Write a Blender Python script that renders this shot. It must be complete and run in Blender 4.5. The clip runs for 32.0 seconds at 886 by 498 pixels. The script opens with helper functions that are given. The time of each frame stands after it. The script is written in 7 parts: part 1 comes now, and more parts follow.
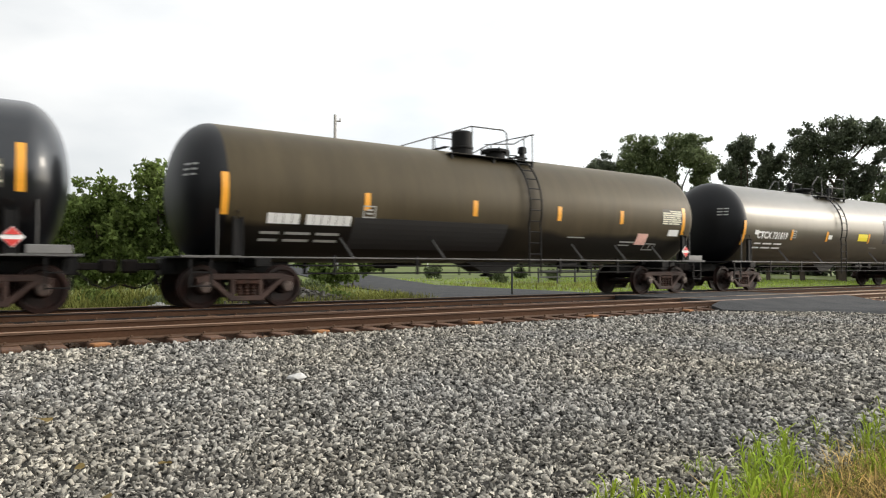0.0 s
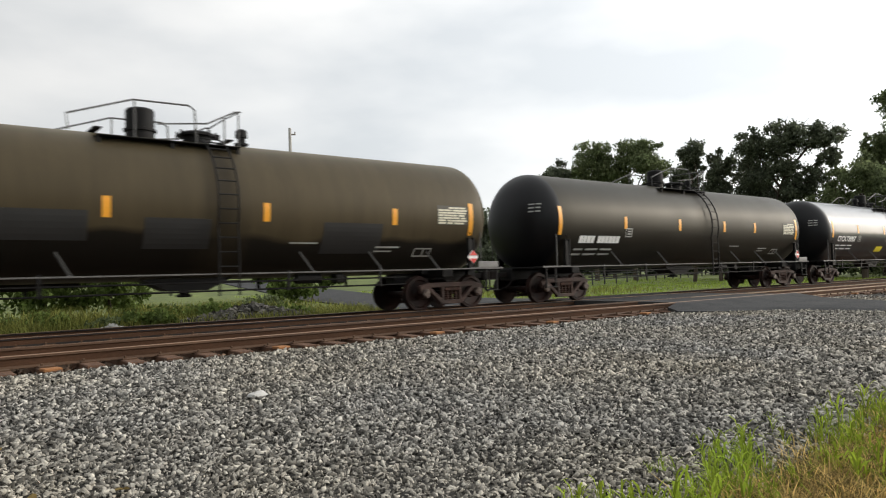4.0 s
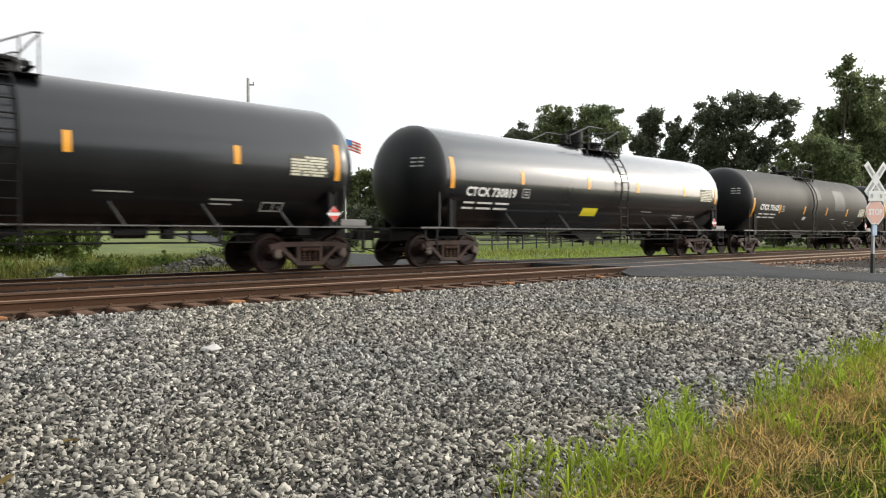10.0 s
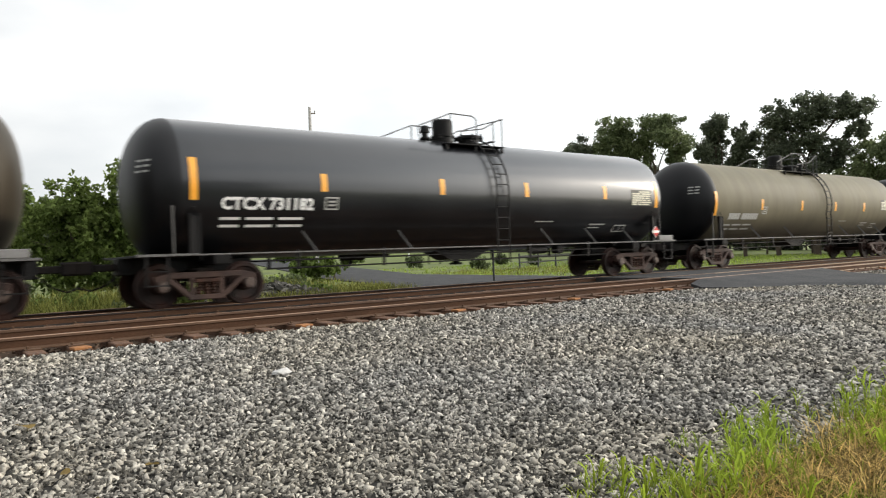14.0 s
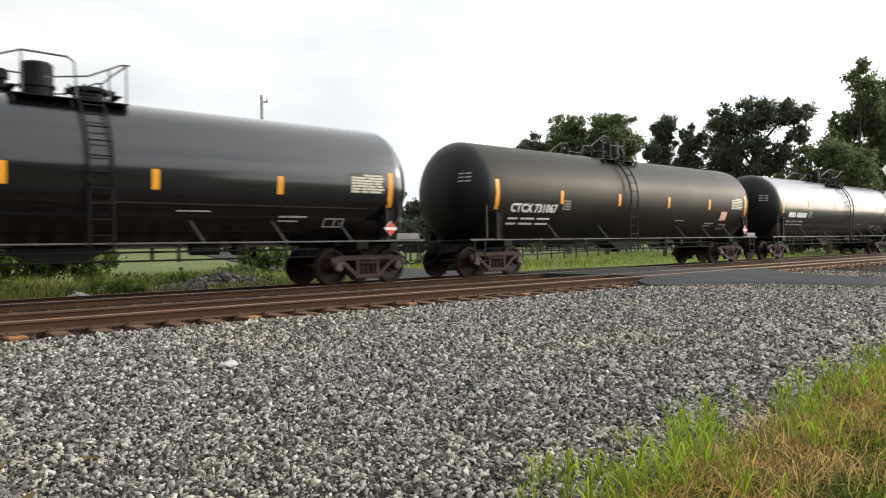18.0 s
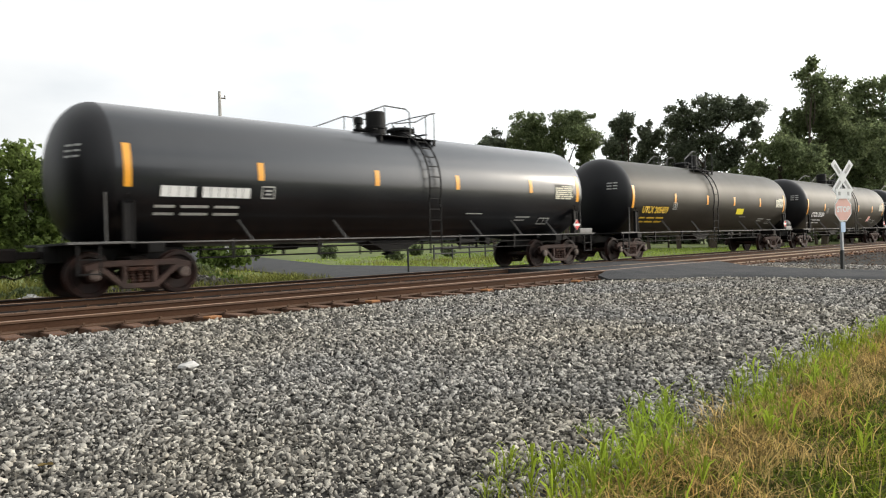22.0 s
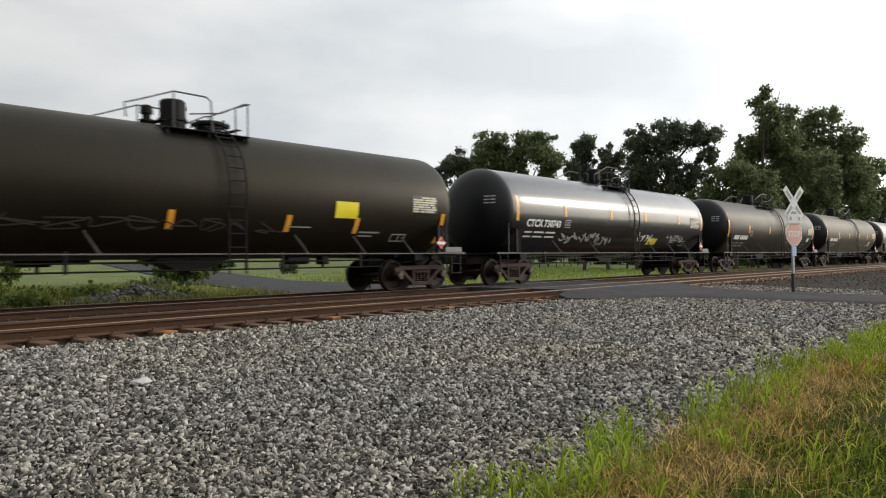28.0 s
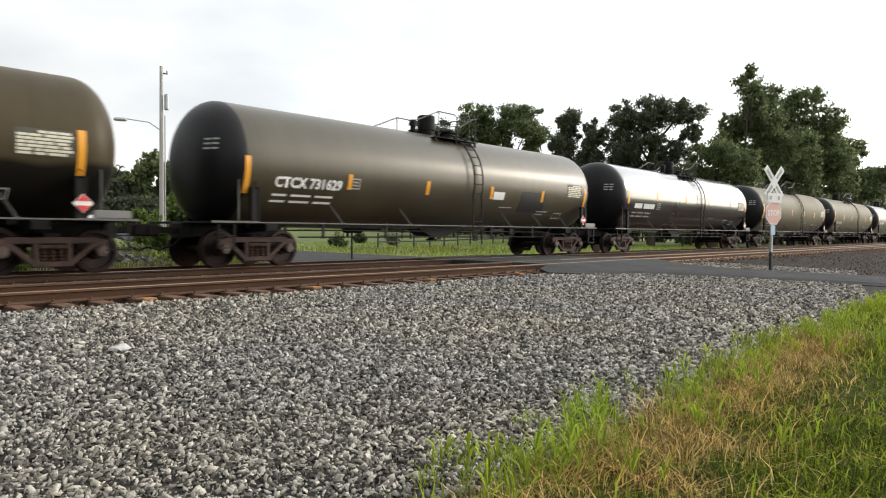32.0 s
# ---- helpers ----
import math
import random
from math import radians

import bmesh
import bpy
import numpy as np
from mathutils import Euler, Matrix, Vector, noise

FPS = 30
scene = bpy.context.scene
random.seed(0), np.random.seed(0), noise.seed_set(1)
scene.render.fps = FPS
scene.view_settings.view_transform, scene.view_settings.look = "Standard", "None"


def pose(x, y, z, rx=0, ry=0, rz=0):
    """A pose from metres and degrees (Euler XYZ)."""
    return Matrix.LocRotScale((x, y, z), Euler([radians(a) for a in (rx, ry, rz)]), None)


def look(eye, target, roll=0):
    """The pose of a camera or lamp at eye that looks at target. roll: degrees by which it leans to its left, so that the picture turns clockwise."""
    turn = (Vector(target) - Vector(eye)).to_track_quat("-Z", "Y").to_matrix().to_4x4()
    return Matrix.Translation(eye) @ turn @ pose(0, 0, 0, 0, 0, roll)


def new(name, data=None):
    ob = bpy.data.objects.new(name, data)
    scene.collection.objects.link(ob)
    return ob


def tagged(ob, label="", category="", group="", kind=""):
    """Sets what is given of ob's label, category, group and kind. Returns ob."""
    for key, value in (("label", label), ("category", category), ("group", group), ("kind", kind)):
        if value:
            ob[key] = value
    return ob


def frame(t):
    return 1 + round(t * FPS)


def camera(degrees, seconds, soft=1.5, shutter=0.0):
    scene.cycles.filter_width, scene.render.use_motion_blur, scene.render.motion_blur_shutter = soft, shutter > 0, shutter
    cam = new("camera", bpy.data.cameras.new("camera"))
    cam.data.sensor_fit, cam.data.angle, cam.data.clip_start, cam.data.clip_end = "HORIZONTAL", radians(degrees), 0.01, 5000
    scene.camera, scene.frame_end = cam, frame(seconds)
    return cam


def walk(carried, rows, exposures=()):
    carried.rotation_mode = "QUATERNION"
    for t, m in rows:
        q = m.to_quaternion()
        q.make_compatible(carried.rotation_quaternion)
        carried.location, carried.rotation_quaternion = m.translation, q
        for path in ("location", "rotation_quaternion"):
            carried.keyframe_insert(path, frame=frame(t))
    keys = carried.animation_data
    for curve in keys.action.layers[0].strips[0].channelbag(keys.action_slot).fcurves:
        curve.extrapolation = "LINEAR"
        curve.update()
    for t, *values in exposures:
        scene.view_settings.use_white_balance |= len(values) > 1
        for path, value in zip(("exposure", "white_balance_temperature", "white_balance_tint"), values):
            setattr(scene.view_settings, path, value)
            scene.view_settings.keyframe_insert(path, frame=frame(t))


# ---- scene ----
cam = camera(65.28, 32.0, soft=1.1, shutter=0.16)
PATH = [
    (0.0, pose(0, 0, 1.4, 91.52, -0.04, -35.12)),
    (0.5, pose(0, 0, 1.4, 91.46, -0.31, -35.03)),
    (1.0, pose(0, 0, 1.4, 91.33, -0.16, -33.91)),
    (1.5, pose(0, 0, 1.4, 91.56, -0.66, -33.76)),
    (2.0, pose(0, 0, 1.4, 91.66, 1.25, -33.89)),
    (2.5, pose(0, 0, 1.4, 91.35, 1.36, -34.94)),
    (3.0, pose(0, 0, 1.4, 92.55, 2.02, -37.12)),
    (3.5, pose(0, 0, 1.4, 92.22, 1.89, -38.68)),
    (5.5, pose(0, 0, 1.4, 93.00, 1.16, -36.99)),
    (6.0, pose(0, 0, 1.4, 92.43, 1.23, -38.89)),
    (6.5, pose(0, 0, 1.4, 91.39, 1.35, -39.51)),
    (7.0, pose(0, 0, 1.4, 89.79, -0.01, -32.83)),
    (7.5, pose(0, 0, 1.4, 90.23, 0.01, -25.59)),
    (8.0, pose(0, 0, 1.4, 91.10, 0.23, -29.71)),
    (8.5, pose(0, 0, 1.4, 91.57, -0.70, -34.70)),
    (9.0, pose(0, 0, 1.4, 89.23, -0.60, -37.74)),
    (9.5, pose(0, 0, 1.4, 87.86, -1.63, -38.85)),
    (10.0, pose(0, 0, 1.4, 88.90, 0.10, -41.85)),
    (10.5, pose(0, 0, 1.4, 88.24, 1.22, -42.70)),
    (11.0, pose(0, 0, 1.4, 89.77, 0.68, -41.72)),
    (11.5, pose(0, 0, 1.4, 90.53, 2.16, -39.61)),
    (12.0, pose(0, 0, 1.4, 91.46, 2.19, -27.37)),
    (12.5, pose(0, 0, 1.4, 91.05, 2.96, -16.89)),
    (13.0, pose(0, 0, 1.4, 90.95, 1.98, -23.35)),
    (13.5, pose(0, 0, 1.4, 91.03, 2.48, -30.01)),
    (14.0, pose(0, 0, 1.4, 90.56, 2.21, -36.68)),
    (14.5, pose(0, 0, 1.4, 90.60, 3.00, -38.51)),
    (16.5, pose(0, 0, 1.4, 90.71, 0.40, -39.58)),
    (17.0, pose(0, 0, 1.4, 90.15, 1.20, -41.51)),
    (17.5, pose(0, 0, 1.4, 89.19, 1.07, -40.86)),
    (18.0, pose(0, 0, 1.4, 89.93, 1.15, -40.65)),
    (18.5, pose(0, 0, 1.4, 89.88, 2.01, -40.88)),
    (19.0, pose(0, 0, 1.4, 89.84, 1.97, -41.59)),
    (19.5, pose(0, 0, 1.4, 89.32, 0.56, -42.06)),
    (20.0, pose(0, 0, 1.4, 89.85, 0.67, -42.07)),
    (20.5, pose(0, 0, 1.4, 88.79, 1.66, -43.19)),
    (21.0, pose(0, 0, 1.4, 89.53, 2.27, -44.29)),
    (21.5, pose(0, 0, 1.4, 88.91, 1.28, -44.62)),
    (22.0, pose(0, 0, 1.4, 89.58, 1.74, -43.74)),
    (22.5, pose(0, 0, 1.4, 90.80, 0.50, -41.72)),
    (23.0, pose(0, 0, 1.4, 91.15, 1.19, -41.43)),
    (23.5, pose(0, 0, 1.4, 91.10, 2.14, -42.69)),
    (24.0, pose(0, 0, 1.4, 90.85, 1.02, -45.15)),
    (24.5, pose(0, 0, 1.4, 91.08, 1.27, -46.82)),
    (25.0, pose(0, 0, 1.4, 91.59, 0.61, -47.99)),
    (25.5, pose(0, 0, 1.4, 92.99, -1.35, -47.45)),
    (27.5, pose(0, 0, 1.4, 91.29, 0.19, -47.01)),
    (28.0, pose(0, 0, 1.4, 90.95, 0.80, -46.88)),
    (28.5, pose(0, 0, 1.4, 90.89, 1.02, -46.97)),
    (29.0, pose(0, 0, 1.4, 90.88, 0.25, -46.85)),
    (29.5, pose(0, 0, 1.4, 90.65, 0.94, -45.63)),
    (30.0, pose(0, 0, 1.4, 90.48, 1.18, -44.71)),
    (30.5, pose(0, 0, 1.4, 90.68, 1.34, -45.38)),
    (31.0, pose(0, 0, 1.4, 90.04, -1.16, -47.05)),
    (31.5, pose(0, 0, 1.4, 87.86, -0.63, -47.61)),
    (32.0, pose(0, 0, 1.4, 88.64, -0.34, -48.32)),
]
walk(cam, PATH, [(0.0, 0.09), (1.0, -0.06), (3.0, -0.16), (6.0, -0.46), (7.0, -0.37), (8.0, -0.01), (9.0, 0.04), (11.0, 0.16), (12.0, 0.09), (13.0, 0.14), (14.0, 0.14), (17.0, 0.04), (20.0, -0.01), (22.0, 0.09), (24.0, -0.21), (25.0, -0.16), (28.0, -0.44), (29.0, -0.43), (31.0, -0.2), (32.0, -0.01)])

# ---- sky and light: bright thin overcast, low sun behind cloud, over the right shoulder ----
SUN_AZ, SUN_EL = radians(-27), radians(20)
world = bpy.data.worlds.new("overcast_sky")
scene.world = world
world.use_nodes = True
wn, wl = world.node_tree.nodes, world.node_tree.links
wn.clear()
w_out, w_bg = wn.new("ShaderNodeOutputWorld"), wn.new("ShaderNodeBackground")
w_sky = wn.new("ShaderNodeTexSky")
w_sky.sky_type, w_sky.sun_disc = "NISHITA", False
w_sky.sun_elevation, w_sky.sun_rotation = SUN_EL, math.pi / 2 - SUN_AZ
w_sky.air_density, w_sky.dust_density = 1.0, 2.0
w_gain = wn.new("ShaderNodeVectorMath")
w_gain.operation = "SCALE"
w_gain.inputs["Scale"].default_value = 0.10
w_tex, w_noise, w_ramp = wn.new("ShaderNodeTexCoord"), wn.new("ShaderNodeTexNoise"), wn.new("ShaderNodeValToRGB")
w_map = wn.new("ShaderNodeMapping")
w_map.inputs["Scale"].default_value = (1.2, 1.2, 3.0)
w_noise.inputs["Scale"].default_value, w_noise.inputs["Detail"].default_value = 2.2, 6
w_noise.inputs["Roughness"].default_value = 0.45
w_ramp.color_ramp.elements[0].position, w_ramp.color_ramp.elements[0].color = 0.34, (0.72, 0.75, 0.77, 1)
w_ramp.color_ramp.elements[1].position, w_ramp.color_ramp.elements[1].color = 0.62, (1.05, 1.045, 1.025, 1)
w_mix = wn.new("ShaderNodeMix")
w_mix.data_type = "RGBA"
w_mix.inputs["Factor"].default_value = 0.88
wl.new(w_tex.outputs["Generated"], w_map.inputs["Vector"])
wl.new(w_map.outputs["Vector"], w_noise.inputs["Vector"])
wl.new(w_noise.outputs["Fac"], w_ramp.inputs["Fac"])
wl.new(w_sky.outputs["Color"], w_gain.inputs[0])
wl.new(w_gain.outputs["Vector"], w_mix.inputs[6])
wl.new(w_ramp.outputs["Color"], w_mix.inputs[7])
# the cloud is brightest about the hidden sun and greyer away from it
w_dot, w_rng, w_pow, w_mad, w_lit = wn.new("ShaderNodeVectorMath"), wn.new("ShaderNodeMapRange"), wn.new("ShaderNodeMath"), wn.new("ShaderNodeMath"), wn.new("ShaderNodeVectorMath")
w_dot.operation = "DOT_PRODUCT"
w_dot.inputs[1].default_value = (math.cos(SUN_AZ) * math.cos(SUN_EL), math.sin(SUN_AZ) * math.cos(SUN_EL), math.sin(SUN_EL))
wl.new(w_tex.outputs["Generated"], w_dot.inputs[0])
w_rng.inputs["From Min"].default_value, w_rng.inputs["From Max"].default_value = -0.3, 1.0
wl.new(w_dot.outputs["Value"], w_rng.inputs["Value"])
w_pow.operation, w_pow.inputs[1].default_value = "POWER", 13.0
wl.new(w_rng.outputs["Result"], w_pow.inputs[0])
w_mad.operation, w_mad.inputs[1].default_value = "MULTIPLY_ADD", 3.2
wl.new(w_pow.outputs["Value"], w_mad.inputs[0])
w_wide = wn.new("ShaderNodeMapRange")
w_wide.inputs["From Min"].default_value, w_wide.inputs["From Max"].default_value = -0.6, 0.9
w_wide.inputs["To Min"].default_value, w_wide.inputs["To Max"].default_value = 0.80, 1.85
wl.new(w_dot.outputs["Value"], w_wide.inputs["Value"])
wl.new(w_wide.outputs["Result"], w_mad.inputs[2])
w_lit.operation = "SCALE"
wl.new(w_mix.outputs[2], w_lit.inputs[0])
wl.new(w_mad.outputs["Value"], w_lit.inputs["Scale"])
wl.new(w_lit.outputs["Vector"], w_bg.inputs["Color"])
wl.new(w_bg.outputs["Background"], w_out.inputs["Surface"])
w_bg.inputs["Strength"].default_value = 1.0

sun = new("sun", bpy.data.lights.new("sun", "SUN"))
sun.data.energy, sun.data.angle, sun.data.color = 1.1, radians(10), (1.0, 0.90, 0.76)
sun.matrix_world = look((0, 0, 60), (-60 * math.cos(SUN_AZ) * math.cos(SUN_EL), -60 * math.sin(SUN_AZ) * math.cos(SUN_EL), 60 - 60 * math.sin(SUN_EL)))


# ---- materials ----
def material(name, base, rough=0.7, metal=0.0, var=0.25, scale=6.0, fine=40.0, bump=0.15, second=None, amount=0.5, coat=0.0, island=0.0, stretch=(1, 1, 1), specular=0.5):
    """Base colour with coarse and fine variation, relief, and a second colour in patches."""
    m = bpy.data.materials.new(name)
    m.use_nodes = True
    n, l = m.node_tree.nodes, m.node_tree.links
    b = n["Principled BSDF"]
    b.inputs["Roughness"].default_value, b.inputs["Metallic"].default_value = rough, metal
    b.inputs["Coat Weight"].default_value = coat
    b.inputs["Specular IOR Level"].default_value = specular
    tc, mp = n.new("ShaderNodeTexCoord"), n.new("ShaderNodeMapping")
    mp.inputs["Scale"].default_value = stretch
    l.new(tc.outputs["Object"], mp.inputs["Vector"])
    big, small = n.new("ShaderNodeTexNoise"), n.new("ShaderNodeTexNoise")
    big.inputs["Scale"].default_value, big.inputs["Detail"].default_value = scale, 5
    small.inputs["Scale"].default_value, small.inputs["Detail"].default_value = fine, 3
    l.new(mp.outputs["Vector"], big.inputs["Vector"])
    l.new(mp.outputs["Vector"], small.inputs["Vector"])
    ramp = n.new("ShaderNodeValToRGB")
    ramp.color_ramp.elements[0].position, ramp.color_ramp.elements[1].position = 0.5 - 0.22, 0.5 + 0.22 * (1.5 - amount)
    ramp.color_ramp.elements[0].color = (*base, 1)
    ramp.color_ramp.elements[1].color = (*(second or [c * (1 + var) for c in base]), 1)
    l.new(big.outputs["Fac"], ramp.inputs["Fac"])
    mul = n.new("ShaderNodeMix")
    mul.data_type, mul.blend_type = "RGBA", "MULTIPLY"
    mul.inputs["Factor"].default_value = 1.0
    grey = n.new("ShaderNodeMapRange")
    grey.inputs["To Min"].default_value, grey.inputs["To Max"].default_value = 1 - var, 1 + var
    l.new(small.outputs["Fac"], grey.inputs["Value"])
    l.new(ramp.outputs["Color"], mul.inputs[6])
    l.new(grey.outputs["Result"], mul.inputs[7])
    last = mul.outputs[2]
    if island:
        geo, rnd, mul2 = n.new("ShaderNodeNewGeometry"), n.new("ShaderNodeMapRange"), n.new("ShaderNodeMix")
        mul2.data_type, mul2.blend_type = "RGBA", "MULTIPLY"
        mul2.inputs["Factor"].default_value = 1.0
        rnd.inputs["To Min"].default_value, rnd.inputs["To Max"].default_value = 1 - island, 1 + 1.6 * island
        skew = n.new("ShaderNodeMath")
        skew.operation, skew.inputs[1].default_value = "POWER", 1.6
        l.new(geo.outputs["Random Per Island"], skew.inputs[0])
        l.new(skew.outputs["Value"], rnd.inputs["Value"])
        l.new(last, mul2.inputs[6])
        l.new(rnd.outputs["Result"], mul2.inputs[7])
        last = mul2.outputs[2]
    l.new(last, b.inputs["Base Color"])
    if bump:
        bp = n.new("ShaderNodeBump")
        bp.inputs["Strength"].default_value, bp.inputs["Distance"].default_value = bump, 0.02
        l.new(small.outputs["Fac"], bp.inputs["Height"])
        l.new(bp.outputs["Normal"], b.inputs["Normal"])
    rr = n.new("ShaderNodeMapRange")
    rr.inputs["To Min"].default_value, rr.inputs["To Max"].default_value = max(0.05, rough - 0.12), min(1, rough + 0.12)
    l.new(big.outputs["Fac"], rr.inputs["Value"])
    l.new(rr.outputs["Result"], b.inputs["Roughness"])
    return m


# bed colour is darkened to stand for shade in the gaps between stones
M_BALLAST_SHADE = material("shaded_crushed_stone", (0.026, 0.025, 0.023), 0.95, var=0.5, scale=0.6, fine=26, bump=0.9, second=(0.050, 0.047, 0.042), specular=0.1)
M_STONE = material("ballast_stone", (0.226, 0.221, 0.209), 0.85, var=0.25, scale=0.3, fine=60, bump=0.3, second=(0.298, 0.270, 0.217), island=0.78, specular=0.25)
M_STONE_BROWN = material("rust_stained_stone", (0.092, 0.060, 0.040), 0.9, var=0.25, scale=0.4, fine=60, bump=0.3, second=(0.115, 0.076, 0.050), island=0.6, specular=0.2)
M_STONE_TAN = material("dusty_tan_stone", (0.23, 0.18, 0.125), 0.9, var=0.25, scale=0.4, fine=60, bump=0.3, second=(0.30, 0.24, 0.17), island=0.5, specular=0.2)
# rust stain, with the shade between tie ends darkened into the colour
M_TRACK_BED = material("shaded_rust_stained_bed", (0.050, 0.033, 0.023), 0.95, var=0.4, scale=0.5, fine=26, bump=0.8, second=(0.085, 0.057, 0.038), specular=0.15)
M_SOIL = material("lawn_soil", (0.045, 0.050, 0.016), 1.0, var=0.5, scale=1.2, fine=30, bump=0.7, second=(0.075, 0.072, 0.024), specular=0.1)
M_VERGE_SOIL = material("stony_soil", (0.05, 0.045, 0.032), 1.0, var=0.5, scale=0.8, fine=20, bump=0.8, second=(0.11, 0.10, 0.07), specular=0.1)
# dark green of the added screen behind the standpoint
M_UNSEEN_SCREEN = material("unseen_screen_green", (0.030, 0.040, 0.016), 0.9, var=0.5, scale=0.6, fine=3, bump=0.6, second=(0.055, 0.070, 0.028), specular=0.1)
M_RUBBLE = material("dull_rubble", (0.085, 0.082, 0.074), 0.9, var=0.3, scale=2, fine=40, bump=0.4, second=(0.14, 0.13, 0.11), island=0.5, specular=0.15)
M_WHITE_STONE = material("white_stone", (0.45, 0.44, 0.42), 0.8, var=0.12, scale=14, fine=90)
M_ASPHALT = material("asphalt", (0.045, 0.046, 0.048), 1.0, var=0.3, scale=1.2, fine=120, bump=0.35, second=(0.075, 0.075, 0.075), specular=0.12)
M_EARTH = material("grassy_earth", (0.066, 0.088, 0.020), 1.0, var=0.55, scale=0.5, fine=5, bump=0.8, second=(0.15, 0.185, 0.04))
M_GRASS = material("grass_blade", (0.130, 0.170, 0.014), 0.85, var=0.25, scale=0.8, fine=5, bump=0, second=(0.290, 0.330, 0.034), island=0.8, specular=0.08)
M_GRASS_DEEP = material("deep_grass_blade", (0.060, 0.098, 0.012), 0.85, var=0.25, scale=0.8, fine=5, bump=0, second=(0.125, 0.170, 0.020), island=0.7, specular=0.08)
M_DRY = material("dry_grass_blade", (0.42, 0.27, 0.095), 0.85, var=0.25, scale=0.9, fine=5, bump=0, second=(0.54, 0.43, 0.18), island=0.75, specular=0.08)
M_TALL = material("lime_weed_blade", (0.28, 0.33, 0.03), 0.85, var=0.2, scale=0.6, fine=5, bump=0, second=(0.30, 0.42, 0.06), island=0.4, specular=0.08)
M_VERGE = material("rough_verge_blade", (0.150, 0.168, 0.040), 0.85, var=0.25, scale=0.5, fine=5, bump=0, second=(0.25, 0.245, 0.070), island=0.45, specular=0.08)
M_MEADOW = material("meadow_blade", (0.24, 0.34, 0.05), 0.85, var=0.2, scale=0.3, fine=5, bump=0, second=(0.34, 0.42, 0.09), island=0.3, specular=0.08)
M_RAIL_RUST = material("rusty_rail", (0.062, 0.032, 0.0165), 0.75, var=0.25, scale=3, fine=60, bump=0.2, second=(0.100, 0.053, 0.027), stretch=(0.3, 1, 1))
M_RAIL_TAN = material("dusty_tan_rail", (0.22, 0.145, 0.090), 0.75, var=0.25, scale=3, fine=60, bump=0.2, second=(0.32, 0.225, 0.14), stretch=(0.3, 1, 1))
# rust colour with the shade under the rail head painted in
M_RAIL_WEB = material("shaded_rust_web", (0.056, 0.030, 0.018), 0.85, var=0.3, scale=3, fine=60, bump=0.2, second=(0.088, 0.046, 0.027), stretch=(0.3, 1, 1), specular=0.15)
# far rails: the train's shadow on their sides is put into this black
M_RAIL_SHADED = material("train_shaded_rail", (0.016, 0.015, 0.016), 0.65, var=0.25, scale=3, fine=60, bump=0.2, second=(0.03, 0.025, 0.022), stretch=(0.3, 1, 1), specular=0.2)
M_RAIL_HEAD = material("worn_rail_head", (0.25, 0.155, 0.100), 0.5, 0.3, var=0.15, scale=2, fine=30, bump=0.03, stretch=(0.1, 1, 1))
M_TIE = material("weathered_timber_tie", (0.075, 0.042, 0.027), 0.9, var=0.4, scale=5, fine=40, bump=0.5, second=(0.17, 0.085, 0.045), stretch=(3, 0.6, 3))
M_TIE_NEW = material("split_orange_timber", (0.26, 0.115, 0.042), 0.9, var=0.4, scale=9, fine=40, bump=0.4)
M_STEEL = material("galvanised_steel", (0.42, 0.43, 0.44), 0.5, 0.6, var=0.12, scale=4, fine=60, bump=0.05)
M_TRUCK = material("rusty_cast_steel", (0.026, 0.016, 0.0135), 0.7, var=0.3, scale=2.2, fine=30, bump=0.25, second=(0.074, 0.043, 0.034), specular=0.3)
M_WHEEL = material("grimy_wheel_steel", (0.006, 0.0055, 0.0055), 0.6, 0.1, var=0.2, scale=2.2, fine=40, bump=0.1, second=(0.040, 0.015, 0.010), amount=0.2, specular=0.2)
# bolsters and couplers: shade beneath the cars is put into a near-black colour
M_UNDER_SHADE = material("shaded_black_casting", (0.006, 0.0055, 0.0055), 0.8, var=0.3, scale=2.2, fine=30, bump=0.2, second=(0.016, 0.012, 0.010), specular=0.15)
M_SPRING = material("rusty_spring_steel", (0.020, 0.011, 0.008), 0.75, var=0.3, scale=6, fine=30, bump=0.2, second=(0.055, 0.026, 0.018), specular=0.2)
M_FRAME = material("black_frame_paint", (0.0055, 0.0055, 0.006), 0.6, var=0.3, scale=1.5, fine=30, bump=0.08, second=(0.013, 0.012, 0.0115), specular=0.18)
M_EDGE = material("worn_grey_edge", (0.12, 0.117, 0.113), 0.55, var=0.3, scale=2, fine=40, bump=0.1, second=(0.08, 0.078, 0.075))
M_ORANGE = material("orange_reflective_tape", (0.80, 0.36, 0.035), 0.35, var=0.10, scale=3, fine=30, bump=0)
M_YELLOW = material("yellow_label", (0.85, 0.72, 0.03), 0.4, var=0.05, scale=3, fine=30, bump=0)
M_WHITE = material("white_stencil_paint", (0.74, 0.74, 0.72), 0.6, var=0.12, scale=5, fine=40, bump=0)
M_FADED = material("faded_stencil_paint", (0.36, 0.36, 0.34), 0.7, var=0.25, scale=5, fine=40, bump=0)
M_CREAM = material("cream_data_plate", (0.62, 0.59, 0.46), 0.6, var=0.12, scale=5, fine=40, bump=0)
M_RED = material("red_placard", (0.62, 0.05, 0.04), 0.5, var=0.08, scale=5, fine=40, bump=0)
M_GREEN = material("green_spray_paint", (0.07, 0.30, 0.18), 0.6, var=0.2, scale=5, fine=40, bump=0)
M_BLUE = material("blue_plate", (0.10, 0.28, 0.62), 0.5, var=0.08, scale=5, fine=40, bump=0)
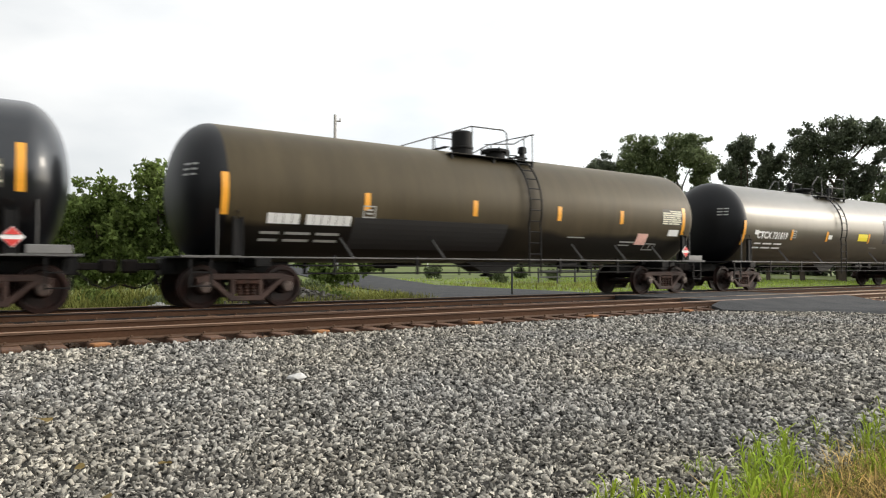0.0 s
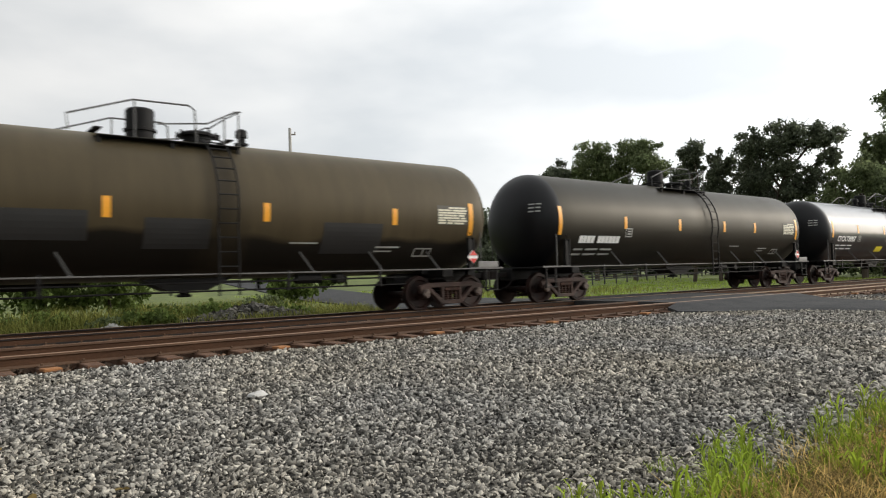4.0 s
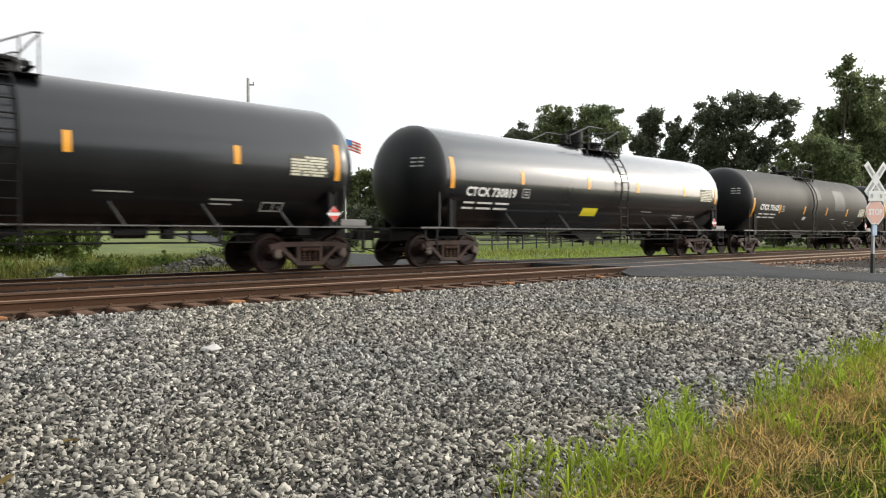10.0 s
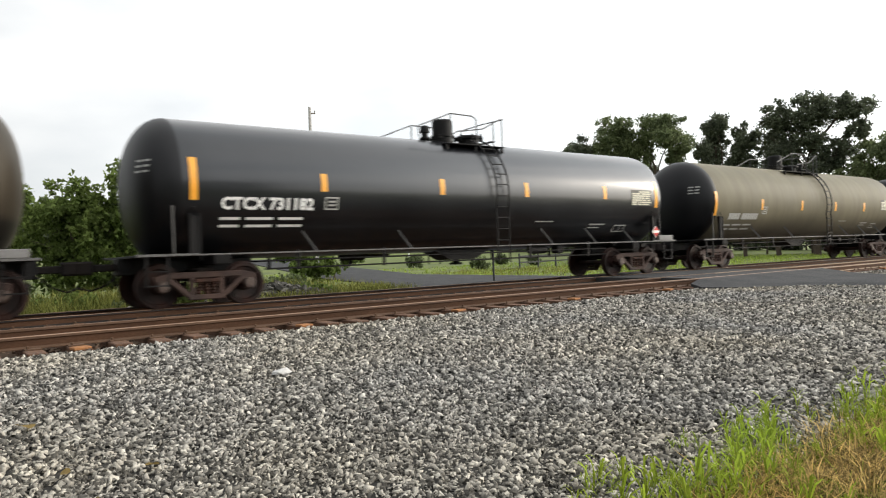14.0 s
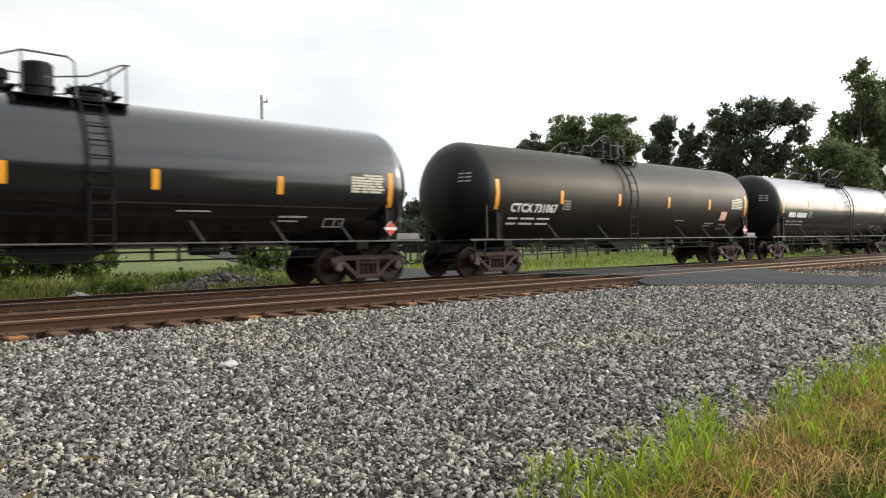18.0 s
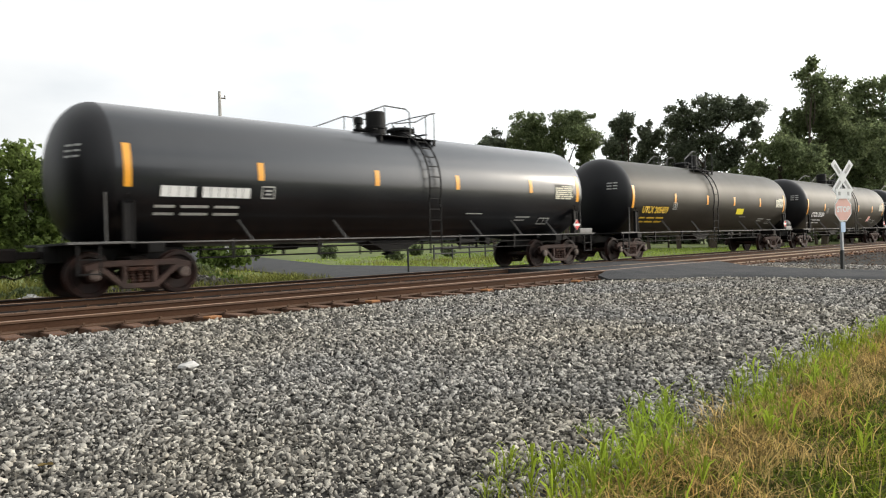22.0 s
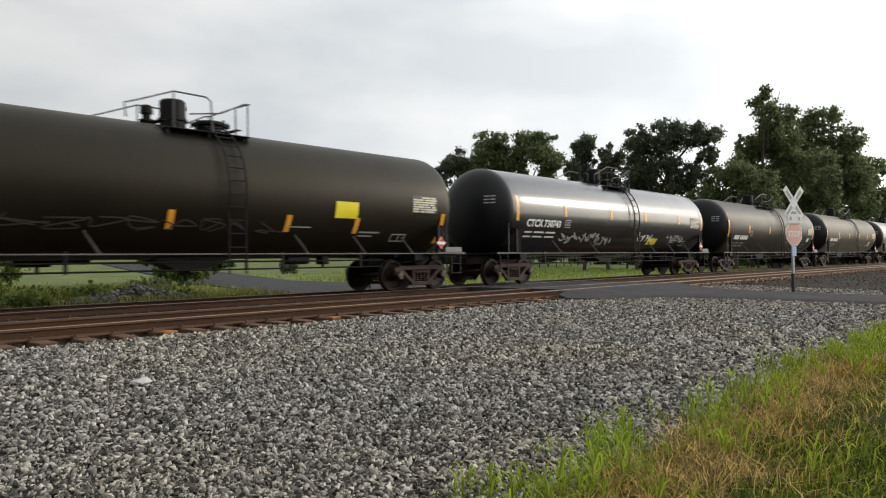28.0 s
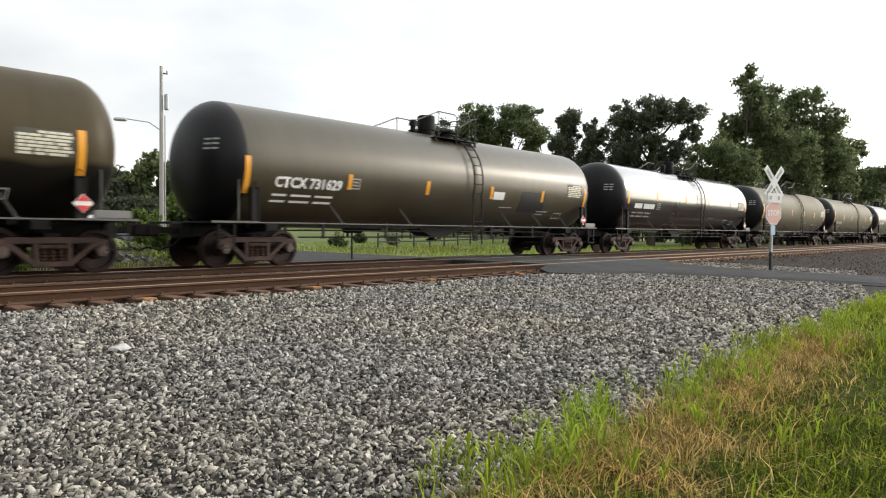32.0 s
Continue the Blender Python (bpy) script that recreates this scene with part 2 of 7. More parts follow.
M_BARK = material("bark", (0.06, 0.045, 0.032), 0.9, var=0.3, scale=4, fine=30, bump=0.5)
M_WOOD_POLE = material("weathered_pole_wood", (0.20, 0.17, 0.14), 0.85, var=0.2, scale=3, fine=40, bump=0.3, stretch=(4, 4, 0.4))
M_POLE_PALE = material("bleached_pole_wood", (0.40, 0.38, 0.36), 0.8, var=0.2, scale=3, fine=40, bump=0.3, stretch=(4, 4, 0.4))
M_DARK_POST = material("dark_post", (0.03, 0.032, 0.03), 0.6, var=0.2, scale=5, fine=40)
M_CAR_WHITE = material("white_car_paint", (0.75, 0.76, 0.78), 0.25, var=0.02, scale=2, fine=30, bump=0, coat=0.6)
M_GLASS = material("dark_car_glass", (0.02, 0.025, 0.03), 0.08, var=0.05, scale=2, fine=30, bump=0)
M_RUBBER = material("rubber", (0.02, 0.02, 0.02), 0.8, var=0.1, scale=4, fine=60)


def leaf_material(name, a, b):
    """Leaves let some light through."""
    m = material(name, a, 0.7, var=0.25, scale=0.5, fine=4, bump=0, second=b, island=0.45, specular=0.15)
    return see_through(m, 0.52)


def see_through(m, share):
    n, l = m.node_tree.nodes, m.node_tree.links
    b, out = n["Principled BSDF"], n["Material Output"]
    tr, mx = n.new("ShaderNodeBsdfTranslucent"), n.new("ShaderNodeMixShader")
    mx.inputs[0].default_value = share
    l.new(b.inputs["Base Color"].links[0].from_socket, tr.inputs["Color"])
    l.new(b.outputs["BSDF"], mx.inputs[1])
    l.new(tr.outputs["BSDF"], mx.inputs[2])
    l.new(mx.outputs["Shader"], out.inputs["Surface"])
    return m


for m_ in (M_GRASS, M_GRASS_DEEP, M_DRY, M_TALL, M_MEADOW, M_VERGE):
    see_through(m_, 0.35)


# far-tree greens are lightened and greyed to hold the haze of distance
M_LEAF = leaf_material("hazy_broad_leaf", (0.128, 0.162, 0.080), (0.190, 0.222, 0.106))
M_LEAF_DARK = leaf_material("dark_leaf", (0.105, 0.122, 0.085), (0.145, 0.165, 0.105))
M_LEAF_NEAR = leaf_material("young_leaf", (0.105, 0.150, 0.041), (0.18, 0.232, 0.065))
M_LEAF_LIGHT = leaf_material("light_leaf", (0.115, 0.168, 0.048), (0.185, 0.245, 0.07))


# ---- mesh helpers ----
def mesh_of(name, bm, mat, smooth=False):
    me = bpy.data.meshes.new(name)
    bm.normal_update()
    bm.to_mesh(me)
    bm.free()
    for m in (mat if isinstance(mat, (list, tuple)) else [mat]):
        me.materials.append(m)
    if smooth:
        me.polygons.foreach_set("use_smooth", [True] * len(me.polygons))
    return me


def part(name, data, mat=None, parent=None, label="", at=None):
    """One mesh object under a thing or a part; data is a bmesh or a shared mesh."""
    me = mesh_of(name, data, mat) if isinstance(data, bmesh.types.BMesh) else data
    ob = new(name, me)
    if parent:
        ob.parent = parent
    if at is not None:
        ob.matrix_basis = at
    if label:
        ob["label"] = label
    return ob


def add_box(bm, lo, hi, bevel=0.0, turn=None):
    c = [(a + b) / 2 for a, b in zip(lo, hi)]
    s = [abs(b - a) for a, b in zip(lo, hi)]
    m = Matrix.Translation(c) @ (turn or Matrix()) @ Matrix.Diagonal((*s, 1))
    r = bmesh.ops.create_cube(bm, size=1, matrix=m)
    if bevel:
        es = list({e for v in r["verts"] for e in v.link_edges})
        bmesh.ops.bevel(bm, geom=es, offset=bevel, segments=1, affect="EDGES")


def add_tube(bm, a, b, r, sides=8, r2=None):
    a, b = Vector(a), Vector(b)
    d = b - a
    q = d.to_track_quat("Z", "Y").to_matrix().to_4x4()
    bmesh.ops.create_cone(bm, cap_ends=True, segments=sides, radius1=r, radius2=r if r2 is None else r2, depth=d.length, matrix=Matrix.Translation((a + b) / 2) @ q)


def add_pipe(bm, pts, r, sides=7):
    """A bent pipe swept through the points, in one piece."""
    pts = [Vector(p) for p in pts]
    rings = []
    for i, p in enumerate(pts):
        d = (pts[min(i + 1, len(pts) - 1)] - pts[max(i - 1, 0)]).normalized()
        q = d.to_track_quat("Z", "Y").to_matrix()
        rings.append([bm.verts.new(p + q @ Vector((r * math.cos(2 * math.pi * k / sides), r * math.sin(2 * math.pi * k / sides), 0))) for k in range(sides)])
    for A, B in zip(rings, rings[1:]):
        k0 = min(range(sides), key=lambda k: (B[k].co - A[0].co).length)
        for k in range(sides):
            bm.faces.new((A[k], A[(k + 1) % sides], B[(k0 + k + 1) % sides], B[(k0 + k) % sides]))
    bm.faces.new(rings[0][::-1])
    bm.faces.new(rings[-1])
    bmesh.ops.recalc_face_normals(bm, faces=bm.faces)


def add_lathe(bm, profile, axis="X", sides=48, centre=(0, 0, 0)):
    """Turns (along, radius) pairs about an axis through centre."""
    rings = []
    for u, r in profile:
        ring = []
        for i in range(sides):
            a = 2 * math.pi * i / sides
            p = (u, r * math.cos(a), r * math.sin(a)) if axis == "X" else (r * math.cos(a), u, r * math.sin(a)) if axis == "Y" else (r * math.cos(a), r * math.sin(a), u)
            ring.append(bm.verts.new(Vector(p) + Vector(centre)))
        rings.append(ring)
    for A, B in zip(rings, rings[1:]):
        for i in range(sides):
            bm.faces.new((A[i], A[(i + 1) % sides], B[(i + 1) % sides], B[i]))
    bm.faces.new(rings[0][::-1])
    bm.faces.new(rings[-1])
    bmesh.ops.recalc_face_normals(bm, faces=bm.faces)




# ---- heights (metres): rail head, tie top, ground ----
RAIL_Z, TIE_Z = 0.54, 0.37
NEAR_RAIL, FAR_TRACK = 10.75, 14.75
CROSS_X0, CROSS_X1 = 16.6, 22.4


def ground_z(x, y):
    """The lie of the land across the line of the track."""
    if y < 3:
        return 0.15
    if y < 9.9:
        return 0.15 + 0.17 * (y - 3) / 6.9
    if y < 17.6:
        return 0.32 - 0.06 * min(1, (y - 9.9) / 0.35)
    if y < 20:
        return 0.26 - 0.06 * (y - 17.6) / 2.4
    if y < 38:
        return 0.20
    return 0.20 + 2.4 * min(1, (y - 38) / 60)


# ---- ground, road and track ----
rng = np.random.default_rng(7)


def sheet(name, xs, ys, mat, lift=0.0, rough=0.0, edge=None):
    """A grid that follows the land; lift and unevenness in metres."""
    verts, faces = [], []
    for j, y in enumerate(ys):
        for i, x in enumerate(xs):
            z = ground_z(x, y) + lift
            if rough:
                z += rough * noise.noise((x * 0.9, y * 0.9, 0.3)) + 0.4 * rough * noise.noise((x * 3.1, y * 3.1, 5.3))
            yy = y + (edge(x, y) if edge else 0)
            verts.append((x, yy, z))
    n = len(xs)
    for j in range(len(ys) - 1):
        for i in range(n - 1):
            faces.append((j * n + i, j * n + i + 1, (j + 1) * n + i + 1, (j + 1) * n + i))
    me = bpy.data.meshes.new(name)
    me.from_pydata(verts, [], faces)
    me.materials.append(mat)
    me.polygons.foreach_set("use_smooth", [True] * len(faces))
    return new(name, me)


def span(a, b, step):
    return list(np.linspace(a, b, max(2, int(round((b - a) / step)) + 1)))


far_xs = [-1500, -600, -250, -120] + span(-60, 140, 4) + [200, 350, 700, 1600]
far_ys = [-1500, -500, -150, -60, -25] + span(-10, 3, 1) + [4, 7, 9.9, 10.25, 14, 17.6] + span(18.5, 60, 2.5) + [70, 80, 90, 98, 150, 300, 700, 1600]
ground = sheet("ground", far_xs, far_ys, M_EARTH, -0.02)
tagged(ground, "green grassy earth reaching to the horizon", "ground", kind="structure")

ballast = sheet("ballast_bed", span(-640, -60, 40) + span(-40, 36, 0.5) + span(40, 160, 8) + span(200, 760, 40), span(1.2, 18.0, 0.35), M_BALLAST_SHADE, 0.012, 0.014,
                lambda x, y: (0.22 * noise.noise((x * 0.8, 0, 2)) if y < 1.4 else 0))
tagged(ballast, "bed of crushed stone under and beside the tracks, darkened as shade between loose stones", "gravel", kind="structure")


track_bed = sheet("track_bed", span(-640, -60, 40) + span(-40, 60, 0.6) + span(68, 160, 8) + span(200, 760, 40), span(10.18, 17.0, 0.35), M_TRACK_BED, 0.018, 0.02)
tagged(track_bed, "rust-stained stone bed between the rails, darkened for shade between ties", "gravel", kind="structure")
lawn_soil = sheet("lawn_soil", span(-4, 40, 0.5), span(-8, 1.75, 0.35), M_SOIL, 0.03, 0.030, lambda x, y: ((float(np.interp(x, (1.5, 2.8, 4.8, 6.5, 9.7, 12.1, 16), (1.75, 1.95, 2.10, 2.20, 2.30, 2.30, 2.20))) - 1.75 + 0.10 * noise.noise((x * 1.6, 0, 4))) * max(0, (y + 1) / 2.75)))
tagged(lawn_soil, "dark soil under the lawn beside the gravel", "soil", kind="structure")


verge_soil = sheet("verge_soil", span(-40, 13.0, 0.8), span(17.9, 24.5, 0.5), M_VERGE_SOIL, 0.006, 0.03)
tagged(verge_soil, "dark stony soil under weeds beyond the far track", "soil", kind="structure")


def stones(name, count, place, size, mat, label, flat=0.5, near=False):
    """Many angular crushed stones joined into one mesh: each a cube knocked out of square."""
    cube = np.array([(x, y, z) for x in (-1, 1) for y in (-1, 1) for z in (-1, 1)], float)
    quads = np.array([(0, 1, 3, 2), (4, 6, 7, 5), (0, 4, 5, 1), (2, 3, 7, 6), (1, 5, 7, 3)])
    xy = place(count)
    k = len(xy)
    v = cube[None] * (1 + rng.uniform(-0.58, 0.34, (k, 8, 3)))
    s = size[0] + (size[1] - size[0]) * rng.random(k) ** 1.4
    if near:
        s *= 0.93 * np.clip(0.62 + 0.075 * (np.hypot(xy[:, 0], xy[:, 1]) - 2.5), 0.62, 1.2)
    v *= (s[:, None] * rng.uniform((0.9, 0.45, 0.30), (2.0, 1.0, 0.34 + flat), (k, 3)))[:, None, :] / 2
    yaw, tip, tip2 = rng.uniform(0, 6.3, k), rng.normal(0, 0.6, k), rng.normal(0, 0.6, k)
    c, d = np.cos(tip)[:, None], np.sin(tip)[:, None]
    v = np.stack((v[:, :, 0], v[:, :, 1] * c - v[:, :, 2] * d, v[:, :, 1] * d + v[:, :, 2] * c), 2)
    c, d = np.cos(tip2)[:, None], np.sin(tip2)[:, None]
    v = np.stack((v[:, :, 0] * c + v[:, :, 2] * d, v[:, :, 1], -v[:, :, 0] * d + v[:, :, 2] * c), 2)
    c, d = np.cos(yaw)[:, None], np.sin(yaw)[:, None]
    v = np.stack((v[:, :, 0] * c - v[:, :, 1] * d, v[:, :, 0] * d + v[:, :, 1] * c, v[:, :, 2]), 2)
    z = np.interp(xy[:, 1], (0, 3, 9.9, 10.25, 17.6, 20, 40), (0.15, 0.15, 0.32, 0.26, 0.26, 0.2, 0.2)) + 0.018
    v += np.stack((xy[:, 0], xy[:, 1], z + rng.uniform(-0.35, 0.75, k) * s * 0.5), 1)[:, None, :]
    me = bpy.data.meshes.new(name)
    me.vertices.add(8 * k)
    me.vertices.foreach_set("co", v.reshape(-1))
    me.loops.add(20 * k)
    me.loops.foreach_set("vertex_index", (quads[None] + 8 * np.arange(k)[:, None, None]).reshape(-1))
    me.polygons.add(5 * k)
    me.polygons.foreach_set("loop_start", np.arange(0, 20 * k, 4))
    me.update(calc_edges=True)
    me.materials.append(mat)
    ob = new(name, me)
    return tagged(ob, label, "gravel", kind="stuff")


def lawn_edge(x):
    """Where the gravel gives way to the lawn."""
    return np.interp(x, (1.5, 2.8, 4.8, 6.5, 9.7, 12.1, 16), (1.75, 1.95, 2.10, 2.20, 2.30, 2.30, 2.20))


# this side's road: rows across the line of the track and its ragged edge towards the gravel
APPROACH_Y = (10.66, 10.3, 9.8, 9.2, 8.5, 7.6, 6.6, 5.5, 4.2, 2.5, 0, -4, -9, -16)
APPROACH_L = (16.4, 15.5, 15.1, 16.0, 17.5, 18.1, 18.5, 18.8, 19.1, 19.4, 19.8, 20.2, 20.6, 21.2)


def near_bed(count):
    """Strewn over the bed this side of the track, thinner further along the line."""
    y = rng.uniform(1.5, 10.12, count * 5)
    x = rng.uniform(-3, 26, count * 5)
    d = np.hypot(x, y)
    keep = (rng.random(count * 5) < np.clip((4.0 / d) ** 1.25, 0, 1)) & (x > -0.25 * y - 0.8) & (x < 4.6 * y + 3) & ~((x > np.interp(-y, [-v for v in APPROACH_Y], APPROACH_L) + 0.1) & (x < 23.2))
    keep &= y > lawn_edge(x) + 0.08 * np.sin(x * 2.3) + rng.uniform(-0.3, 0.15, count * 5)
    return np.stack((x, y), 1)[keep][:count]


stones("ballast_stones", 125000, near_bed, (0.015, 0.048), M_STONE, "loose grey angular crushed ballast stones", near=True)
stones("outer_stones", 7000, lambda n: np.stack((rng.uniform(-16, -0.5, n), rng.uniform(1.7, 10.1, n)), 1), (0.035, 0.075), M_STONE, "grey crushed stones further along the bed")
stones("trackside_stones", 6500, lambda n: np.stack((rng.uniform(-6, 17, n), rng.uniform(10.25, 16.9, n)), 1)[:n], (0.035, 0.075), M_STONE_BROWN,
       "rust-brown ballast stones between the ties")
stones("dusty_track_stones", 6000, lambda n: np.stack((rng.uniform(22.6, 75, n), rng.uniform(10.25, 14.2, n)), 1), (0.04, 0.08), M_STONE_TAN,
       "pale tan dusty stones between the rails")
stones("weedy_stones", 3500, lambda n: np.stack((rng.uniform(-8, 13, n), rng.uniform(17.2, 20.4, n)), 1), (0.05, 0.11), M_STONE,
       "loose grey stones among the weeds")
stones("verge_stones", 5000, lambda n: np.stack((rng.uniform(22.5, 60, n), rng.uniform(3.5, 10, n)), 1), (0.02, 0.05), M_STONE_BROWN,
       "dull brownish stones on the verge past the crossing")

# pale stone and scattered dry leaves lying on the ballast
bm = bmesh.new()
bmesh.ops.create_icosphere(bm, subdivisions=2, radius=1)
for v in bm.verts:
    v.co = Vector((v.co.x * 0.115, v.co.y * 0.08, v.co.z * 0.045)) * (1 + 0.28 * noise.noise(v.co * 1.7))
pale = part("pale_stone", bm, M_WHITE_STONE)
pale.matrix_basis = pose(2.86, 6.66, 0.275, 0, 0, 20)
tagged(pale, "pale whitish rock lying on grey ballast", "rock")


def dry_leaf(x, y, turn, s):
    bm = bmesh.new()
    ring = [bm.verts.new((s * math.cos(a) * (1 + 0.25 * math.sin(3 * a)), 0.7 * s * math.sin(a), 0.3 * s * math.cos(a) ** 2)) for a in np.linspace(0, 2 * math.pi, 9)[:-1]]
    mid = bm.verts.new((0, 0, 0.02 * s))
    for i in range(8):
        bm.faces.new((mid, ring[i], ring[(i + 1) % 8]))
    ob = part("dry_leaf", bm, M_DRY)
    ob.matrix_basis = pose(x, y, ground_z(x, y) + 0.055, 8, 12, turn)
    tagged(ob, "curled tan dead leaf lying on ballast", "leaf", group="dead leaves")


for x, y, turn, s in ((0.54, 5.87, 30, 0.075), (1.03, 4.32, 100, 0.055), (0.61, 3.85, 200, 0.06), (0.60, 4.5, 250, 0.04)):
    dry_leaf(x, y, turn, s)
bm = bmesh.new()
add_pipe(bm, [(0, 0, 0), (0.2, 0.03, 0.02), (0.36, 0.02, 0.012), (0.52, 0.05, 0.03)], 0.011, 5)
twig = part("twig", bm, M_POLE_PALE)
twig.matrix_basis = pose(-0.18, 7.29, 0.31, 0, 0, 53)
tagged(twig, "thin bare twig lying on ballast", "twig")

# unseen screen added behind the standpoint to block low sky and darken the tanks
verts, faces = [], []
for j in range(9):
    for i in range(61):
        u = -1.25 + 2.1 * i / 60
        h = j / 8
        d = 27 + 1.6 * noise.noise((i * 0.45, j * 0.8, 3)) + 2.5 * h ** 3
        top = 9.5 + 1.8 * noise.noise((i * 0.31, 0, 8))
        verts.append((d * 1.3 * math.sin(u) - 8, -d * math.cos(u) * 0.9, 0.1 + top * h))
for j in range(8):
    for i in range(60):
        faces.append((j * 61 + i, j * 61 + i + 1, (j + 1) * 61 + i + 1, (j + 1) * 61 + i))
me = bpy.data.meshes.new("unseen_screen")
me.from_pydata(verts, [], faces)
me.materials.append(M_UNSEEN_SCREEN)
tagged(new("backdrop", me), "unseen dark green screen added to darken the tank sides", "backdrop", kind="structure")

# rails: foot, web and head
RAIL = ((-0.070, 0.0), (0.070, 0.0), (0.070, 0.012), (0.012, 0.035), (0.012, 0.120), (0.036, 0.132), (0.036, 0.162), (0.028, 0.170), (-0.028, 0.170), (-0.036, 0.162), (-0.036, 0.132), (-0.012, 0.120), (-0.012, 0.035), (-0.070, 0.012))


def rail(y, x0, x1, shiny, label, side=None, tail=0):
    bm = bmesh.new()
    xs = span(x0, x1, 24)
    rings = [[bm.verts.new((x, a, b)) for a, b in RAIL] for x in xs]
    for A, B in zip(rings, rings[1:]):
        for i in range(len(RAIL)):
            f = bm.faces.new((A[i], B[i], B[(i + 1) % len(RAIL)], A[(i + 1) % len(RAIL)]))
            f.material_index = 1 if i == 7 or (shiny and i in (6, 8)) else 2 if i in (3, 4, 10, 11) else 0
    bm.faces.new(rings[0])
    bm.faces.new(rings[-1][::-1])
    bmesh.ops.recalc_face_normals(bm, faces=bm.faces)
    ob = part("rail", bm, [side or M_RAIL_RUST, M_RAIL_HEAD, M_RAIL_WEB])
    ob.matrix_basis = pose(0, y, RAIL_Z - 0.17)
    tagged(ob, label, "rail", group="rails", kind="structure")


for y, shiny in ((NEAR_RAIL, True), (NEAR_RAIL + 1.505, False), (FAR_TRACK, True), (FAR_TRACK + 1.505, True)):
    rail(y, 19.6, 740, shiny, "dusty tan steel rail with a worn bright head", M_RAIL_TAN if y < 14 else M_RAIL_SHADED)
    rail(y, -620, 19.595, shiny, "rust-brown steel rail with a worn bright head" if shiny else "rust-brown steel rail spiked to timber ties", M_RAIL_SHADED if y > 14 else None)

# ties of both tracks
bm = bmesh.new()
add_box(bm, (-0.115, -0.56, -0.18), (0.115, 2.06, 0.0), 0.012)
tie_mesh = mesh_of("tie", bm, M_TIE)
bm = bmesh.new()
add_box(bm, (-0.10, -0.14, 0.0), (0.10, 0.14, 0.018), 0.004)
add_box(bm, (-0.07, -0.105, 0.018), (-0.04, -0.07, 0.055), 0.004)
add_box(bm, (0.04, 0.07, 0.018), (0.07, 0.105, 0.055), 0.004)
plate_mesh = mesh_of("tie_plate", bm, M_RAIL_RUST)
bm = bmesh.new()
add_box(bm, (-0.12, -0.56, -0.02), (0.10, -0.36, 0.022), 0.01, Matrix.Rotation(0.12, 4, "Z"))
split_mesh = mesh_of("split_tie_end", bm, M_TIE_NEW)
ties = []
for track_y, x_from, x_to in ((NEAR_RAIL, -9, 62), (FAR_TRACK, -12, 40)):
    x = x_from
    i = 0
    while x < x_to:
        if not (CROSS_X0 < x < CROSS_X1):
            ob = new("railway_tie", tie_mesh)
            ob.matrix_basis = pose(x + rng.uniform(-0.05, 0.05), track_y + rng.uniform(-0.10, 0.06), TIE_Z + rng.uniform(-0.012, 0.004), 0, 0, rng.uniform(-1.6, 1.6))
            tagged(ob, "weathered brown timber railway tie sunk in ballast", "railway tie", group="railway ties", kind="structure")
            ties.append(ob)
            for dy in (0, 1.505):
                part("tie_plate", plate_mesh, parent=ob, at=pose(0, dy, 0.001))
            if track_y == NEAR_RAIL and i % 6 == 2:
                part("split_end", split_mesh, parent=ob, label="split orange-brown tie end")
        x += 0.53
        i += 1


# ties further along the line, joined
verts, faces = [], []
for track_y, gaps in ((NEAR_RAIL, ((-620, -9.2), (62.2, 740))), (FAR_TRACK, ((-620, -12.2), (40.2, 740)))):
    for a, b in gaps:
        for x in np.arange(a, b, 0.53):
            k = len(verts)
            verts += [(x + dx, track_y + dy, TIE_Z - dz) for dx in (-0.115, 0.115) for dy in (-0.56, 2.06) for dz in (0.18, 0.005)]
            faces += [(k + 1, k + 3, k + 7, k + 5), (k, k + 1, k + 5, k + 4), (k + 2, k + 6, k + 7, k + 3), (k, k + 2, k + 3, k + 1), (k + 4, k + 5, k + 7, k + 6)]
me = bpy.data.meshes.new("far_ties")
me.from_pydata(verts, [], faces)
me.materials.append(M_TIE)
tagged(new("far_railway_ties", me), "weathered brown timber ties along the distant line", "railway tie", kind="stuff")


# asphalt: level crossing, approach on this side, road on the far side
def slab(name, outline, top, thick, mat, label, category="road"):
    bm = bmesh.new()
    lo = [bm.verts.new((x, y, z - thick)) for x, y, z in [(p[0], p[1], top if len(p) < 3 else p[2]) for p in outline]]
    hi = [bm.verts.new((v.co.x, v.co.y, v.co.z + thick)) for v in lo]
    bm.faces.new(hi)
    bm.faces.new(lo[::-1])
    for i in range(len(lo)):
        bm.faces.new((lo[i], lo[(i + 1) % len(lo)], hi[(i + 1) % len(lo)], hi[i]))
    bmesh.ops.recalc_face_normals(bm, faces=bm.faces)
    bmesh.ops.triangulate(bm, faces=[f for f in bm.faces if len(f.verts) > 4])
    ob = part(name, bm, mat)
    tagged(ob, label, category, kind="structure")
    return ob




R = RAIL_Z


